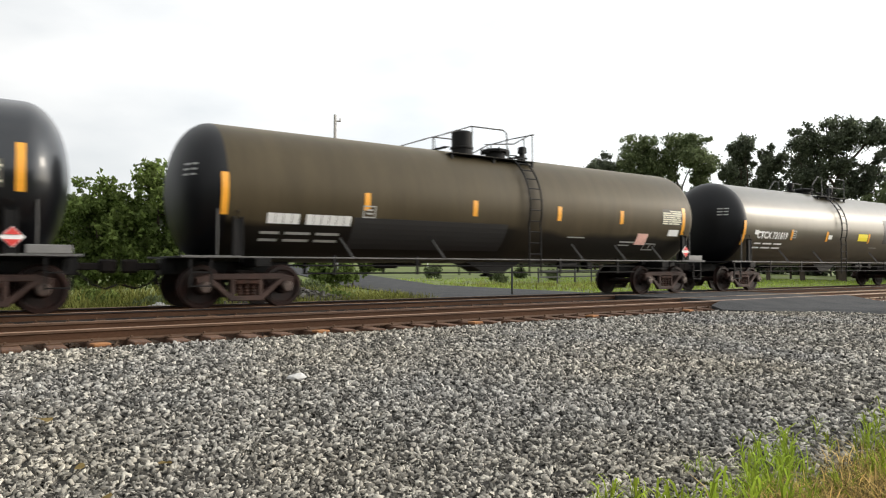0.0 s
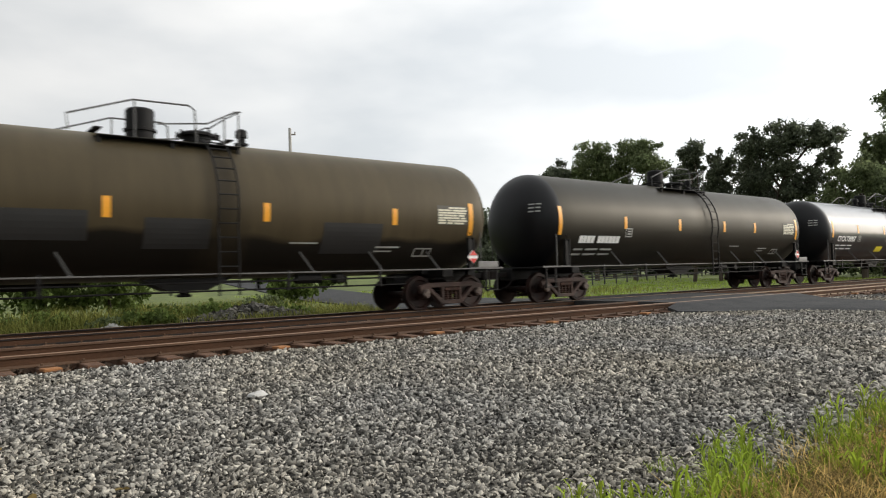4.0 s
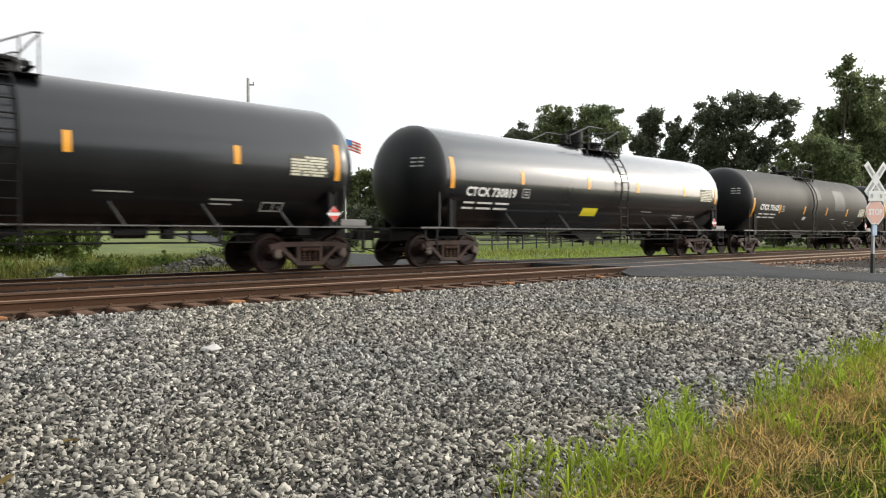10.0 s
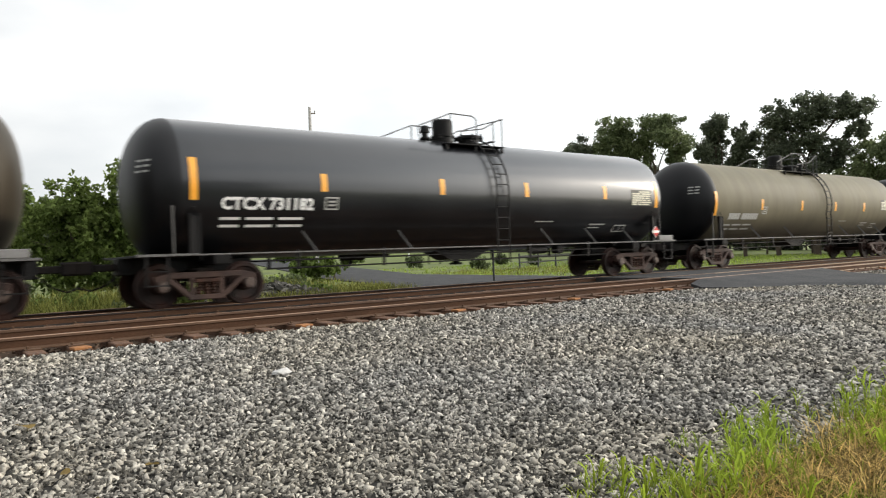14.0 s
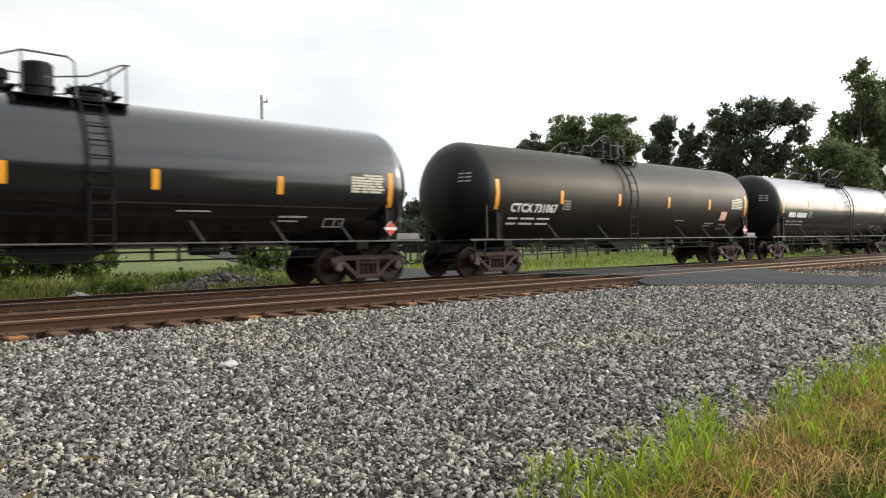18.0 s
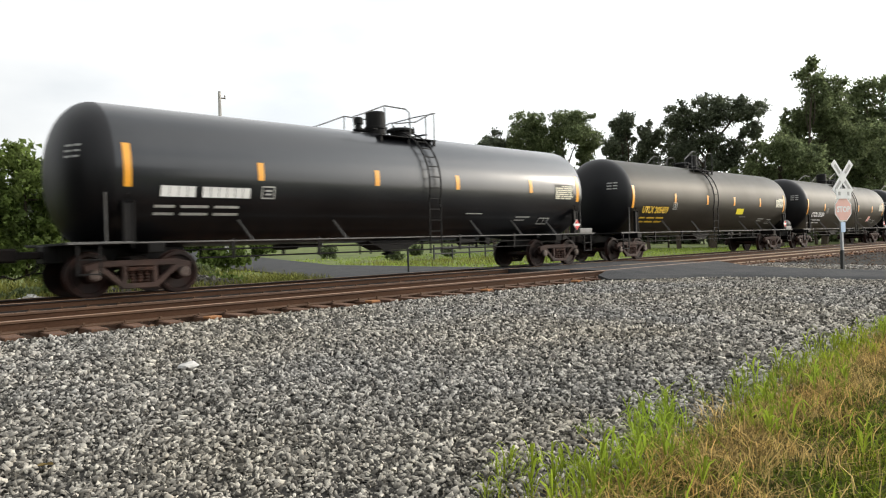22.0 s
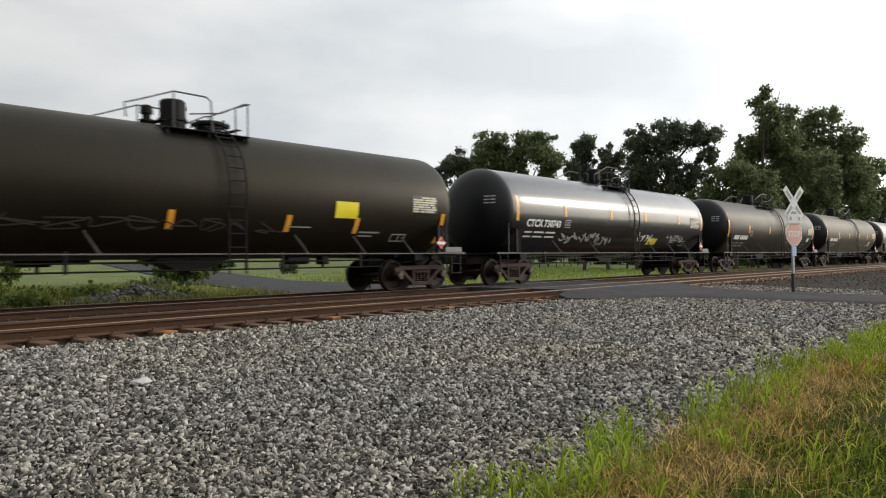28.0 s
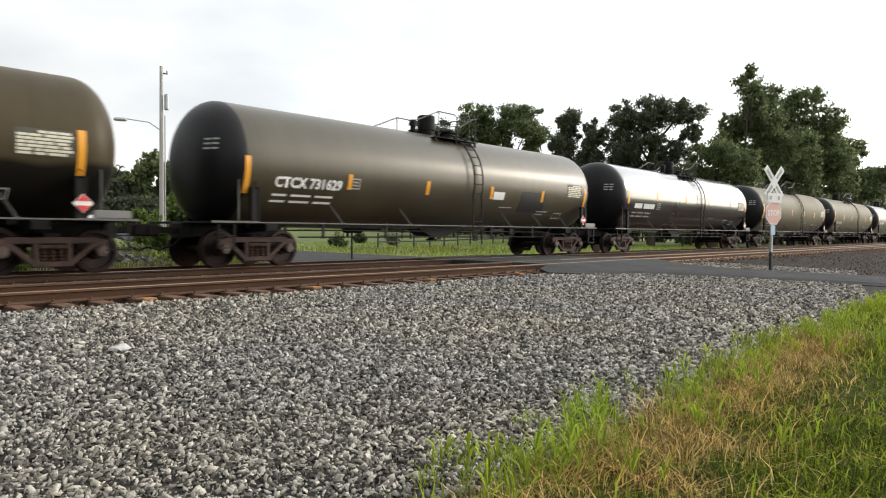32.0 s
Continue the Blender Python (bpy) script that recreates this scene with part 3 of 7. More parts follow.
def approach():
    """This side's road: ragged strip that ramps up to the near rail."""
    ys = APPROACH_Y
    zs = (R - 0.004, R - 0.03, 0.44, 0.40, 0.365, 0.335, 0.31, 0.285, 0.255, 0.215, 0.205, 0.2, 0.2, 0.2)
    left = APPROACH_L
    right = (23.2, 23.4, 23.3, 23.0, 22.8, 22.6, 22.6, 22.7, 22.9, 23.2, 23.8, 24.4, 25, 25.8)
    bm = bmesh.new()
    rows = []
    for k, (y, z, a, b) in enumerate(zip(ys, zs, left, right)):
        row = []
        for i in range(13):
            u = i / 12
            x = a + (b - a) * u + (0.12 * noise.noise((y * 1.3, u * 9, 1)) if 0 < k else 0)
            crown = 0.03 * math.sin(math.pi * u) - (0.05 if i in (0, 12) and k else 0)
            row.append(bm.verts.new((x, y, z + (crown if k else 0))))
        rows.append(row)
    for A, B in zip(rows, rows[1:]):
        for i in range(12):
            bm.faces.new((A[i], A[i + 1], B[i + 1], B[i]))
    edge = [e for e in bm.edges if e.is_boundary]
    skirt = bmesh.ops.extrude_edge_only(bm, edges=edge)
    for v in skirt["geom"]:
        if isinstance(v, bmesh.types.BMVert):
            v.co.z -= 0.15
    bmesh.ops.recalc_face_normals(bm, faces=bm.faces)
    ob = part("road_approach", bm, M_ASPHALT)
    tagged(ob, "dark patched asphalt road running up to the rails", "road", kind="structure")


approach()
slab("crossing_panel_inner", [(CROSS_X0, NEAR_RAIL + 0.10), (CROSS_X1 + 0.3, NEAR_RAIL + 0.10), (CROSS_X1 + 0.3, NEAR_RAIL + 1.42), (CROSS_X0 + 0.2, NEAR_RAIL + 1.42)], R - 0.012, 0.2, M_ASPHALT, "asphalt filling between the rails of the crossing")
slab("crossing_panel_middle", [(CROSS_X0 + 0.2, NEAR_RAIL + 1.59), (CROSS_X1 + 0.6, NEAR_RAIL + 1.59), (CROSS_X1 + 0.8, FAR_TRACK - 0.09), (CROSS_X0 + 0.3, FAR_TRACK - 0.09)], R - 0.008, 0.25, M_ASPHALT, "asphalt filling between the two tracks of the crossing")
slab("crossing_panel_outer", [(CROSS_X0 + 0.3, FAR_TRACK + 0.10), (CROSS_X1 + 0.8, FAR_TRACK + 0.10), (CROSS_X1 + 0.8, FAR_TRACK + 1.42), (CROSS_X0 + 0.3, FAR_TRACK + 1.42)], R - 0.012, 0.2, M_ASPHALT, "asphalt filling between the far rails of the crossing")
ROAD_Y = (16.4, 18.2, 20.6, 24, 28, 33, 38, 41, 46, 52, 60, 75)
ROAD_L = (15.2, 13.2, 13.5, 14.9, 16.6, 18.2, 19.5, 20.2, 21.3, 22.5, 24.2, 27.5)
ROAD_R = (23.9, 23.7, 23.6, 24.1, 24.7, 25.4, 26.1, 26.6, 27.4, 28.4, 29.8, 32.8)


def far_road():
    """The road goes straight on past the tracks and climbs with the field."""
    bm = bmesh.new()
    rows = []
    for k, (y, a, b) in enumerate(zip(ROAD_Y, ROAD_L, ROAD_R)):
        z = R - 0.02 if k == 0 else 0.34 if k == 1 else ground_z(0, y) + 0.045
        rows.append([bm.verts.new((a + (b - a) * u / 8 + (0.12 * noise.noise((y, u, 3)) if k else 0), y, z + 0.03 * math.sin(math.pi * u / 8))) for u in range(9)])
    for A, B in zip(rows, rows[1:]):
        for i in range(8):
            bm.faces.new((A[i], A[i + 1], B[i + 1], B[i]))
    skirt = bmesh.ops.extrude_edge_only(bm, edges=[e for e in bm.edges if e.is_boundary])
    for v in skirt["geom"]:
        if isinstance(v, bmesh.types.BMVert):
            v.co.z -= 0.12
    bmesh.ops.recalc_face_normals(bm, faces=bm.faces)
    tagged(part("road_far_side", bm, M_ASPHALT), "grey asphalt road running on beyond the tracks", "road", kind="structure")


far_road()


# crossbuck with stop sign and plate on a post
def crossing_sign():
    sign = tagged(new("crossing_sign"), "white crossbuck over a faded stop sign on a steel post", "road sign")
    sign.matrix_basis = pose(23.1, 6.75, 0.30, 0, 0, -19)
    bm = bmesh.new()
    add_box(bm, (-0.035, -0.035, 0.0), (0.035, 0.035, 2.98), 0.006)
    part("post", bm, M_STEEL, sign, "pale galvanised square post")
    bm = bmesh.new()
    add_box(bm, (-0.045, -0.045, -0.4), (0.045, 0.045, 0.55), 0.006)
    part("post_base", bm, M_DARK_POST, sign, "dark post base")
    for k, a in enumerate((48, -48)):
        bm = bmesh.new()
        add_box(bm, (-0.61, -0.012, -0.115), (0.61, 0.0, 0.115), 0.004)
        blade = part("blade", bm, M_WHITE, sign, "white reflective crossbuck blade", pose(0, -0.05 - 0.016 * k, 2.74, 0, a, 0))
        for u0, u1 in ((-0.50, -0.16), (0.16, 0.50)):
            bm = bmesh.new()
            add_box(bm, (u0, -0.016, -0.045), (u1, -0.0125, 0.045))
            part("lettering", bm, M_FADED, blade)
    bm = bmesh.new()
    add_box(bm, (-0.34, -0.012, -0.15), (0.34, 0.0, 0.15), 0.004)
    plate = part("track_plate", bm, M_WHITE, sign, "white plate under the crossbuck", pose(0, -0.085, 2.24))
    for u in (-0.2, 0.2):
        bm = bmesh.new()
        add_box(bm, (u - 0.05, -0.016, -0.05), (u + 0.05, -0.0125, 0.06))
        part("lettering", bm, M_FADED, plate)
    bm = bmesh.new()
    bmesh.ops.create_cone(bm, cap_ends=True, segments=8, radius1=0.40, radius2=0.40, depth=0.01, matrix=pose(0, 0, 0, 90, 0, 0) @ pose(0, 0, 0, 0, 0, 22.5))
    stop = part("stop_sign", bm, M_WHITE, sign, "octagonal stop sign, faded pink-red with white rim", pose(0, -0.06, 1.78))
    bm = bmesh.new()
    bmesh.ops.create_cone(bm, cap_ends=True, segments=8, radius1=0.365, radius2=0.365, depth=0.006, matrix=pose(0, -0.006, 0, 90, 0, 0) @ pose(0, 0, 0, 0, 0, 22.5))
    part("stop_face", bm, M_STOP, stop, "faded red face")
    put_text("lettering", "STOP", 0.24, M_WHITE, stop, pose(0, -0.0125, -0.085, 90, 0, 0), align="CENTER")
    bm = bmesh.new()
    add_box(bm, (-0.10, -0.008, -0.15), (0.10, 0.0, 0.15), 0.003)
    part("blue_plate", bm, M_BLUE_PALE, sign, "pale blue notice plate", pose(0, -0.05, 1.24))


M_STOP = material("faded_stop_red", (0.70, 0.40, 0.33), 0.5, var=0.08, scale=5, fine=40, bump=0)
M_BLUE_PALE = material("pale_blue_plate", (0.45, 0.58, 0.74), 0.5, var=0.08, scale=5, fine=40, bump=0)


def text_mesh(words, size, mat, align="LEFT", bend=None):
    """Lettering as a thin mesh; bend(x, y) lays it on a curved shell."""
    cu = bpy.data.curves.new("lettering", "FONT")
    cu.body, cu.size, cu.align_x, cu.resolution_u = words, size, align, 2
    cu.offset = size * 0.040
    cu.space_character = 1.02
    ob = new("lettering_shape", cu)
    bpy.context.view_layer.update()
    me = bpy.data.meshes.new_from_object(ob.evaluated_get(bpy.context.evaluated_depsgraph_get()))
    bpy.data.objects.remove(ob)
    bpy.data.curves.remove(cu)
    if bend:
        for v in me.vertices:
            v.co = bend(v.co.x, v.co.y)
    me.materials.clear()
    me.materials.append(mat)
    return me


def put_text(name, words, size, mat, parent, at=None, align="LEFT", bend=None):
    return part(name, text_mesh(words, size, mat, align, bend), parent=parent, at=at)


crossing_sign()


# ---- the train: tank cars, origin at the car's middle on the rail heads, near side towards -y ----
TANK_R, TANK_Z, CAR = 1.53, 2.50, 18.67
TRACK_Y = FAR_TRACK + 0.7525


def shell_paint(name, base, second, rough, low=None, coat=(0.0, 0.2), spec=0.5, spill=None, spill_x=0.72, tone=(1.0, 1.0, 1.0)):
    """Tank paint: grime streaks run down the sides, and the belly is darker below an uneven edge."""
    m = material(name, base, rough, var=0.10, scale=0.55, fine=7, bump=0.0, second=second, stretch=(1, 1, 0.35), specular=spec)
    n, l = m.node_tree.nodes, m.node_tree.links
    b = n["Principled BSDF"]
    src = b.inputs["Base Color"].links[0].from_socket
    tc, mp, streak = n.new("ShaderNodeTexCoord"), n.new("ShaderNodeMapping"), n.new("ShaderNodeTexNoise")
    mp.inputs["Scale"].default_value = (1.3, 0.25, 0.16)
    streak.inputs["Scale"].default_value, streak.inputs["Detail"].default_value = 2.0, 6
    l.new(tc.outputs["Object"], mp.inputs["Vector"])
    l.new(mp.outputs["Vector"], streak.inputs["Vector"])
    rng_ = n.new("ShaderNodeMapRange")
    rng_.inputs["From Min"].default_value, rng_.inputs["From Max"].default_value = 0.35, 0.7
    rng_.inputs["To Min"].default_value, rng_.inputs["To Max"].default_value = 0.88, 1.13
    l.new(streak.outputs["Fac"], rng_.inputs["Value"])
    mul = n.new("ShaderNodeMix")
    mul.data_type, mul.blend_type = "RGBA", "MULTIPLY"
    mul.inputs["Factor"].default_value = 1.0
    l.new(src, mul.inputs[6])
    l.new(rng_.outputs["Result"], mul.inputs[7])
    last = mul.outputs[2]
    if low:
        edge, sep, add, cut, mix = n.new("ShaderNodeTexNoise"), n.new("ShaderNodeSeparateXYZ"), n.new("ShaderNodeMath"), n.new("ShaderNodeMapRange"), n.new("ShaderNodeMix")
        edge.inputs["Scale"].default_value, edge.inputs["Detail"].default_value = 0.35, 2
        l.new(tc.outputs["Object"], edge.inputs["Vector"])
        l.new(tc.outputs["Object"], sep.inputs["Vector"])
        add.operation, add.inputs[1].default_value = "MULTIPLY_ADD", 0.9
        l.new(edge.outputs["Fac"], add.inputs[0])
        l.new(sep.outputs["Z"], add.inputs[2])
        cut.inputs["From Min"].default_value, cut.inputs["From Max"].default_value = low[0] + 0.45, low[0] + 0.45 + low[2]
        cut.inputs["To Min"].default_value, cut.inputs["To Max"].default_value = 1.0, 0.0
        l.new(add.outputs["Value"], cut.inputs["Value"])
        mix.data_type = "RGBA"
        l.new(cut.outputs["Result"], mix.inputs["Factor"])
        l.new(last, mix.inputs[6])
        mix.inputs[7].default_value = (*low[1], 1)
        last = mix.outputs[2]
    if spill:
        # dark spill that has run down by the ladder
        sp, near, run_, mx = n.new("ShaderNodeSeparateXYZ"), n.new("ShaderNodeMath"), n.new("ShaderNodeMapRange"), n.new("ShaderNodeMix")
        l.new(tc.outputs["Object"], sp.inputs["Vector"])
        far, noise_ = n.new("ShaderNodeMath"), n.new("ShaderNodeMath")
        far.operation, far.inputs[1].default_value = "SUBTRACT", spill_x
        l.new(sp.outputs["X"], far.inputs[0])
        near.operation = "ABSOLUTE"
        l.new(far.outputs["Value"], near.inputs[0])
        noise_.operation, noise_.inputs[1].default_value = "MULTIPLY_ADD", -1.5
        l.new(streak.outputs["Fac"], noise_.inputs[0])
        l.new(near.outputs["Value"], noise_.inputs[2])
        run_.inputs["From Min"].default_value, run_.inputs["From Max"].default_value = -0.75, -0.15
        run_.inputs["To Min"].default_value, run_.inputs["To Max"].default_value = 0.80, 0.0
        l.new(noise_.outputs["Value"], run_.inputs["Value"])
        mx.data_type = "RGBA"
        l.new(run_.outputs["Result"], mx.inputs["Factor"])
        l.new(last, mx.inputs[6])
        mx.inputs[7].default_value = (*spill, 1)
        last = mx.outputs[2]
    l.new(last, b.inputs["Base Color"])
    b.inputs["Coat Weight"].default_value, b.inputs["Coat Roughness"].default_value = coat
    b.inputs["Specular Tint"].default_value = (*tone, 1)
    return m


def dusted(m, weight, tint):
    """Road dust that shows at a low angle."""
    b = m.node_tree.nodes["Principled BSDF"]
    b.inputs["Sheen Weight"].default_value, b.inputs["Sheen Roughness"].default_value = weight, 0.26
    b.inputs["Sheen Tint"].default_value = (*tint, 1)
    return m


M_CAP = material("worn_bearing_cap", (0.045, 0.033, 0.028), 0.5, 0.2, var=0.25, scale=9, fine=40, bump=0.1, second=(0.12, 0.085, 0.070))
M_PALE_PLATE = material("pale_grey_plate", (0.20, 0.195, 0.19), 0.55, var=0.25, scale=3, fine=30, bump=0.1, second=(0.14, 0.135, 0.13))
PAINT = {
    "black": shell_paint("black_gloss_tank_paint", (0.0028, 0.0031, 0.0042), (0.0060, 0.0063, 0.0076), 0.36, coat=(0.60, 0.15), spec=0.36, tone=(0.90, 0.95, 1.0)),
    "gloss": shell_paint("fresh_black_tank_paint", (0.0024, 0.0027, 0.0037), (0.0048, 0.0051, 0.0064), 0.30, coat=(1.0, 0.11), spec=0.34, tone=(0.90, 0.95, 1.0)),
    "matte": dusted(shell_paint("dull_black_tank_paint", (0.0050, 0.0047, 0.0046), (0.0082, 0.0076, 0.0070), 0.6, spec=0.26, tone=(1.0, 0.95, 0.84)), 0.14, (0.56, 0.52, 0.40)),
    "olive_plain": dusted(shell_paint("olive_tank_paint", (0.036, 0.030, 0.0175), (0.056, 0.046, 0.026), 0.48, coat=(0.55, 0.30), spec=0.30, tone=(1.0, 0.92, 0.72)), 0.2, (0.62, 0.58, 0.45)),
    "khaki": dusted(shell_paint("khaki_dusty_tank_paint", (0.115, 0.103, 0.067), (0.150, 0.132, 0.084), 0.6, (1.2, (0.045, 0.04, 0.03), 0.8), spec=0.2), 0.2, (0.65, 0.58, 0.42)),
}
for side, at_x in (("", 0.72), ("_reversed", -0.85)):
    PAINT["brown" + side] = dusted(shell_paint("brown_black_tank_paint", (0.0055, 0.0047, 0.0034), (0.0096, 0.0081, 0.0055), 0.5, coat=(0.06, 0.34), spec=0.26, tone=(1.0, 0.90, 0.66), spill=(0.0075, 0.0065, 0.006), spill_x=at_x), 0.14, (0.56, 0.52, 0.35))
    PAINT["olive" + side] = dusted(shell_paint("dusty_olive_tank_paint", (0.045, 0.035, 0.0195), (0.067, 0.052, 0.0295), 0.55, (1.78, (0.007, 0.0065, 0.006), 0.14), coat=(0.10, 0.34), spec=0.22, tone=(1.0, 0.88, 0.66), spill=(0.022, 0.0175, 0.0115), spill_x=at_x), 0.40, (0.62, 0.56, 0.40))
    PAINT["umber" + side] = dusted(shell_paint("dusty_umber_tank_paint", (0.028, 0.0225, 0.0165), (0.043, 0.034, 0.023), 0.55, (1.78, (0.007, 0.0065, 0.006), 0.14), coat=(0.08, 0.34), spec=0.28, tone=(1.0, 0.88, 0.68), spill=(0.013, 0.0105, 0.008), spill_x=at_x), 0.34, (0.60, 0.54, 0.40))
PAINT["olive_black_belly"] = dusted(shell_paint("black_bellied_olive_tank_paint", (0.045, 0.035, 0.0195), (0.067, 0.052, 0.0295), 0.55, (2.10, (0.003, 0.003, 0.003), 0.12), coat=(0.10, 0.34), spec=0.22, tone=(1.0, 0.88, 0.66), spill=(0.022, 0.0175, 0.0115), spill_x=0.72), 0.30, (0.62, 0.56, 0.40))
M_PATCH_DARK = material("repainted_dark_patch", (0.020, 0.020, 0.020), 0.5, var=0.1, scale=2, fine=20, bump=0)
M_PATCH_LIGHT = material("faded_grey_patch", (0.022, 0.019, 0.0165), 0.6, var=0.15, scale=2, fine=20, bump=0)
M_SILVER_PATCH = material("silver_grey_patch", (0.085, 0.085, 0.080), 0.5, var=0.1, scale=2, fine=20, bump=0)
# shade on the end turned from the sun, held in a near-black colour
M_SHADED_HEAD = material("shaded_tank_head_paint", (0.0035, 0.0038, 0.0050), 0.42, var=0.2, scale=0.6, fine=8, bump=0, second=(0.0075, 0.0077, 0.0090), specular=0.3)
M_YELLOW_LETTER = material("yellow_stencil_paint", (0.62, 0.40, 0.02), 0.6, var=0.15, scale=5, fine=40, bump=0)

SHARED = {}


def shared(key, build, mat, smooth=False):
    """One mesh for all alike parts, built once."""
    if key not in SHARED:
        bm = bmesh.new()
        build(bm)
        SHARED[key] = mesh_of(key if isinstance(key, str) else key[0], bm, mat, smooth)
    return SHARED[key]


def b_shell(bm):
    prof, half, deep, n = [], 7.62, 0.80, 12
    for i in range(n + 1):
        a = math.pi / 2 * i / n
        prof.append((-half - deep * math.cos(a), max(0.02, TANK_R * math.sin(a) ** 0.86)))
    for x in np.linspace(-half, half, 24)[1:]:
        prof.append((x, TANK_R))
    for i in range(1, n + 1):
        a = math.pi / 2 * i / n
        prof.append((half + deep * math.sin(a), max(0.02, TANK_R * math.cos(a) ** 0.86)))
    add_lathe(bm, prof, "X", 64, (0, 0, TANK_Z))
    # only the -x head takes the painted shade; the +x head keeps the shell paint
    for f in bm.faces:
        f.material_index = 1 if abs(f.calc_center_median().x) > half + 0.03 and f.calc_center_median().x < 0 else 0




def on_shell(x, z, out=0.008):
    """A place on the near side of the shell at that height."""
    s = max(-1, min(1, (z - TANK_Z) / TANK_R))
    a = math.asin(s)
    return Vector((x, -(TANK_R + out) * math.cos(a), TANK_Z + (TANK_R + out) * math.sin(a)))


def curved_panel(x0, x1, z0, z1, out=0.008, lean=0.0, thick=0.004):
    """A thin plate or decal bent to the shell."""
    bm = bmesh.new()
    n = max(1, int(abs(z1 - z0) / 0.10))
    rows = []
    for i in range(n + 1):
        z = z0 + (z1 - z0) * i / n
        d = lean * (z - z0)
        rows.append([bm.verts.new(on_shell(x0 + d, z, out)), bm.verts.new(on_shell(x1 + d, z, out)), bm.verts.new(on_shell(x1 + d, z, out - thick)), bm.verts.new(on_shell(x0 + d, z, out - thick))])
    for A, B in zip(rows, rows[1:]):
        for i in range(4):
            bm.faces.new((A[i], A[(i + 1) % 4], B[(i + 1) % 4], B[i]))
    bm.faces.new(rows[0][::-1])
    bm.faces.new(rows[-1])
    bmesh.ops.recalc_face_normals(bm, faces=bm.faces)
    return bm


def bar_group(bm, boxes, out=0.010):
    """Unreadable stencil lines as short bars on the shell: (x0, x1, z0, z1)."""
    for x0, x1, z0, z1 in boxes:
        lo, hi = on_shell(x0, z0, out), on_shell(x0, z1, out)
        a, b = bm.verts.new(lo), bm.verts.new(lo + Vector((x1 - x0, 0, 0)))
        c, d = bm.verts.new(hi + Vector((x1 - x0, 0, 0))), bm.verts.new(hi)
        bm.faces.new((a, b, c, d))
    bmesh.ops.recalc_face_normals(bm, faces=bm.faces)


def b_stub_sill(bm):
    add_box(bm, (0, -0.20, 0.72), (2.6, 0.20, 1.08), 0.02)
    add_box(bm, (-0.25, -0.26, 0.70), (0.05, 0.26, 1.06), 0.02)
    add_box(bm, (1.4, -1.25, 0.86), (1.75, 1.25, 1.06), 0.02)
    for s in (-1, 1):
        add_box(bm, (1.3, s * 0.55 - 0.04, 0.95), (1.95, s * 0.55 + 0.04, 1.30), 0.01)


def b_coupler(bm):
    add_box(bm, (-0.72, -0.07, 0.80), (0.0, 0.07, 0.95), 0.02)
    add_box(bm, (-0.98, -0.13, 0.74), (-0.66, 0.13, 1.02), 0.04)
    add_pipe(bm, [(-0.2, -0.35, 0.78), (-0.5, -0.32, 0.52), (-0.75, -0.22, 0.42), (-0.98, -0.12, 0.50)], 0.022, 6)


def b_deck(bm):
    add_box(bm, (-0.15, -1.50, 1.04), (0.75, 1.50, 1.09), 0.008)


def b_deck_edge(bm):
    add_box(bm, (-0.17, -1.515, 1.05), (1.05, -1.495, 1.10), 0.004)


def b_step(bm):
    for y in (-1.46,):
        for x in (0.02, 0.42):
            add_box(bm, (x - 0.02, y - 0.02, 0.45), (x + 0.02, y + 0.02, 1.05))
        for z in (0.47, 0.75):
            add_box(bm, (0.0, y - 0.04, z), (0.44, y + 0.04, z + 0.025))


def b_corner_post(bm):
    add_box(bm, (0.86, -1.50, 1.05), (1.04, -1.47, 1.85), 0.006)
    add_box(bm, (0.84, -1.52, 1.05), (0.88, -1.42, 1.90), 0.006)
    add_box(bm, (1.02, -1.52, 1.05), (1.06, -1.42, 1.90), 0.006)
    add_pipe(bm, [(0.95, -1.50, 1.85), (0.95, -1.48, 2.02), (1.05, -1.42, 2.10), (1.22, -1.38, 2.06)], 0.018, 6)


def b_hand_rail(bm):
    add_pipe(bm, [(0.55, -1.42, 1.08), (0.55, -1.42, 2.05), (0.52, -1.34, 2.12), (0.50, -0.55, 2.12)], 0.018, 6)
    add_pipe(bm, [(0.50, -0.55, 2.12), (0.9, -0.55, 2.05)], 0.018, 6)


def b_brake_wheel(bm):
    ring = [(0.42, -0.62 + 0.26 * math.cos(a), 1.58 + 0.26 * math.sin(a)) for a in np.linspace(0, 2 * math.pi, 15)]
    add_pipe(bm, ring, 0.014, 5)
    for a in (0, 2.1, 4.2):
        add_tube(bm, (0.42, -0.62, 1.58), (0.42, -0.62 + 0.26 * math.cos(a), 1.58 + 0.26 * math.sin(a)), 0.010, 5)
    add_box(bm, (0.45, -0.75, 1.30), (0.60, -0.48, 1.72), 0.02)
    add_tube(bm, (0.42, -0.62, 1.58), (0.5, -0.62, 1.58), 0.03, 8)


def b_end_plate(bm):
    add_box(bm, (7.62, -1.525, 1.10), (8.35, -1.47, 1.26), 0.01)


def b_side_rail(bm):
    add_box(bm, (-7.9, -1.535, 1.052), (7.9, -1.455, 1.085), 0.006)


def b_bracket(bm):
    add_box(bm, (-0.03, -1.49, 1.06), (0.03, -1.45, 1.11))
    top, foot = on_shell(-0.20, 1.55, 0.02), Vector((0.0, -1.49, 1.08))
    d = top - foot
    q = d.to_track_quat("Z", "Y").to_matrix().to_4x4()
    bmesh.ops.create_cube(bm, size=1, matrix=Matrix.Translation((top + foot) / 2) @ q @ Matrix.Diagonal((0.012, 0.050, d.length, 1)))


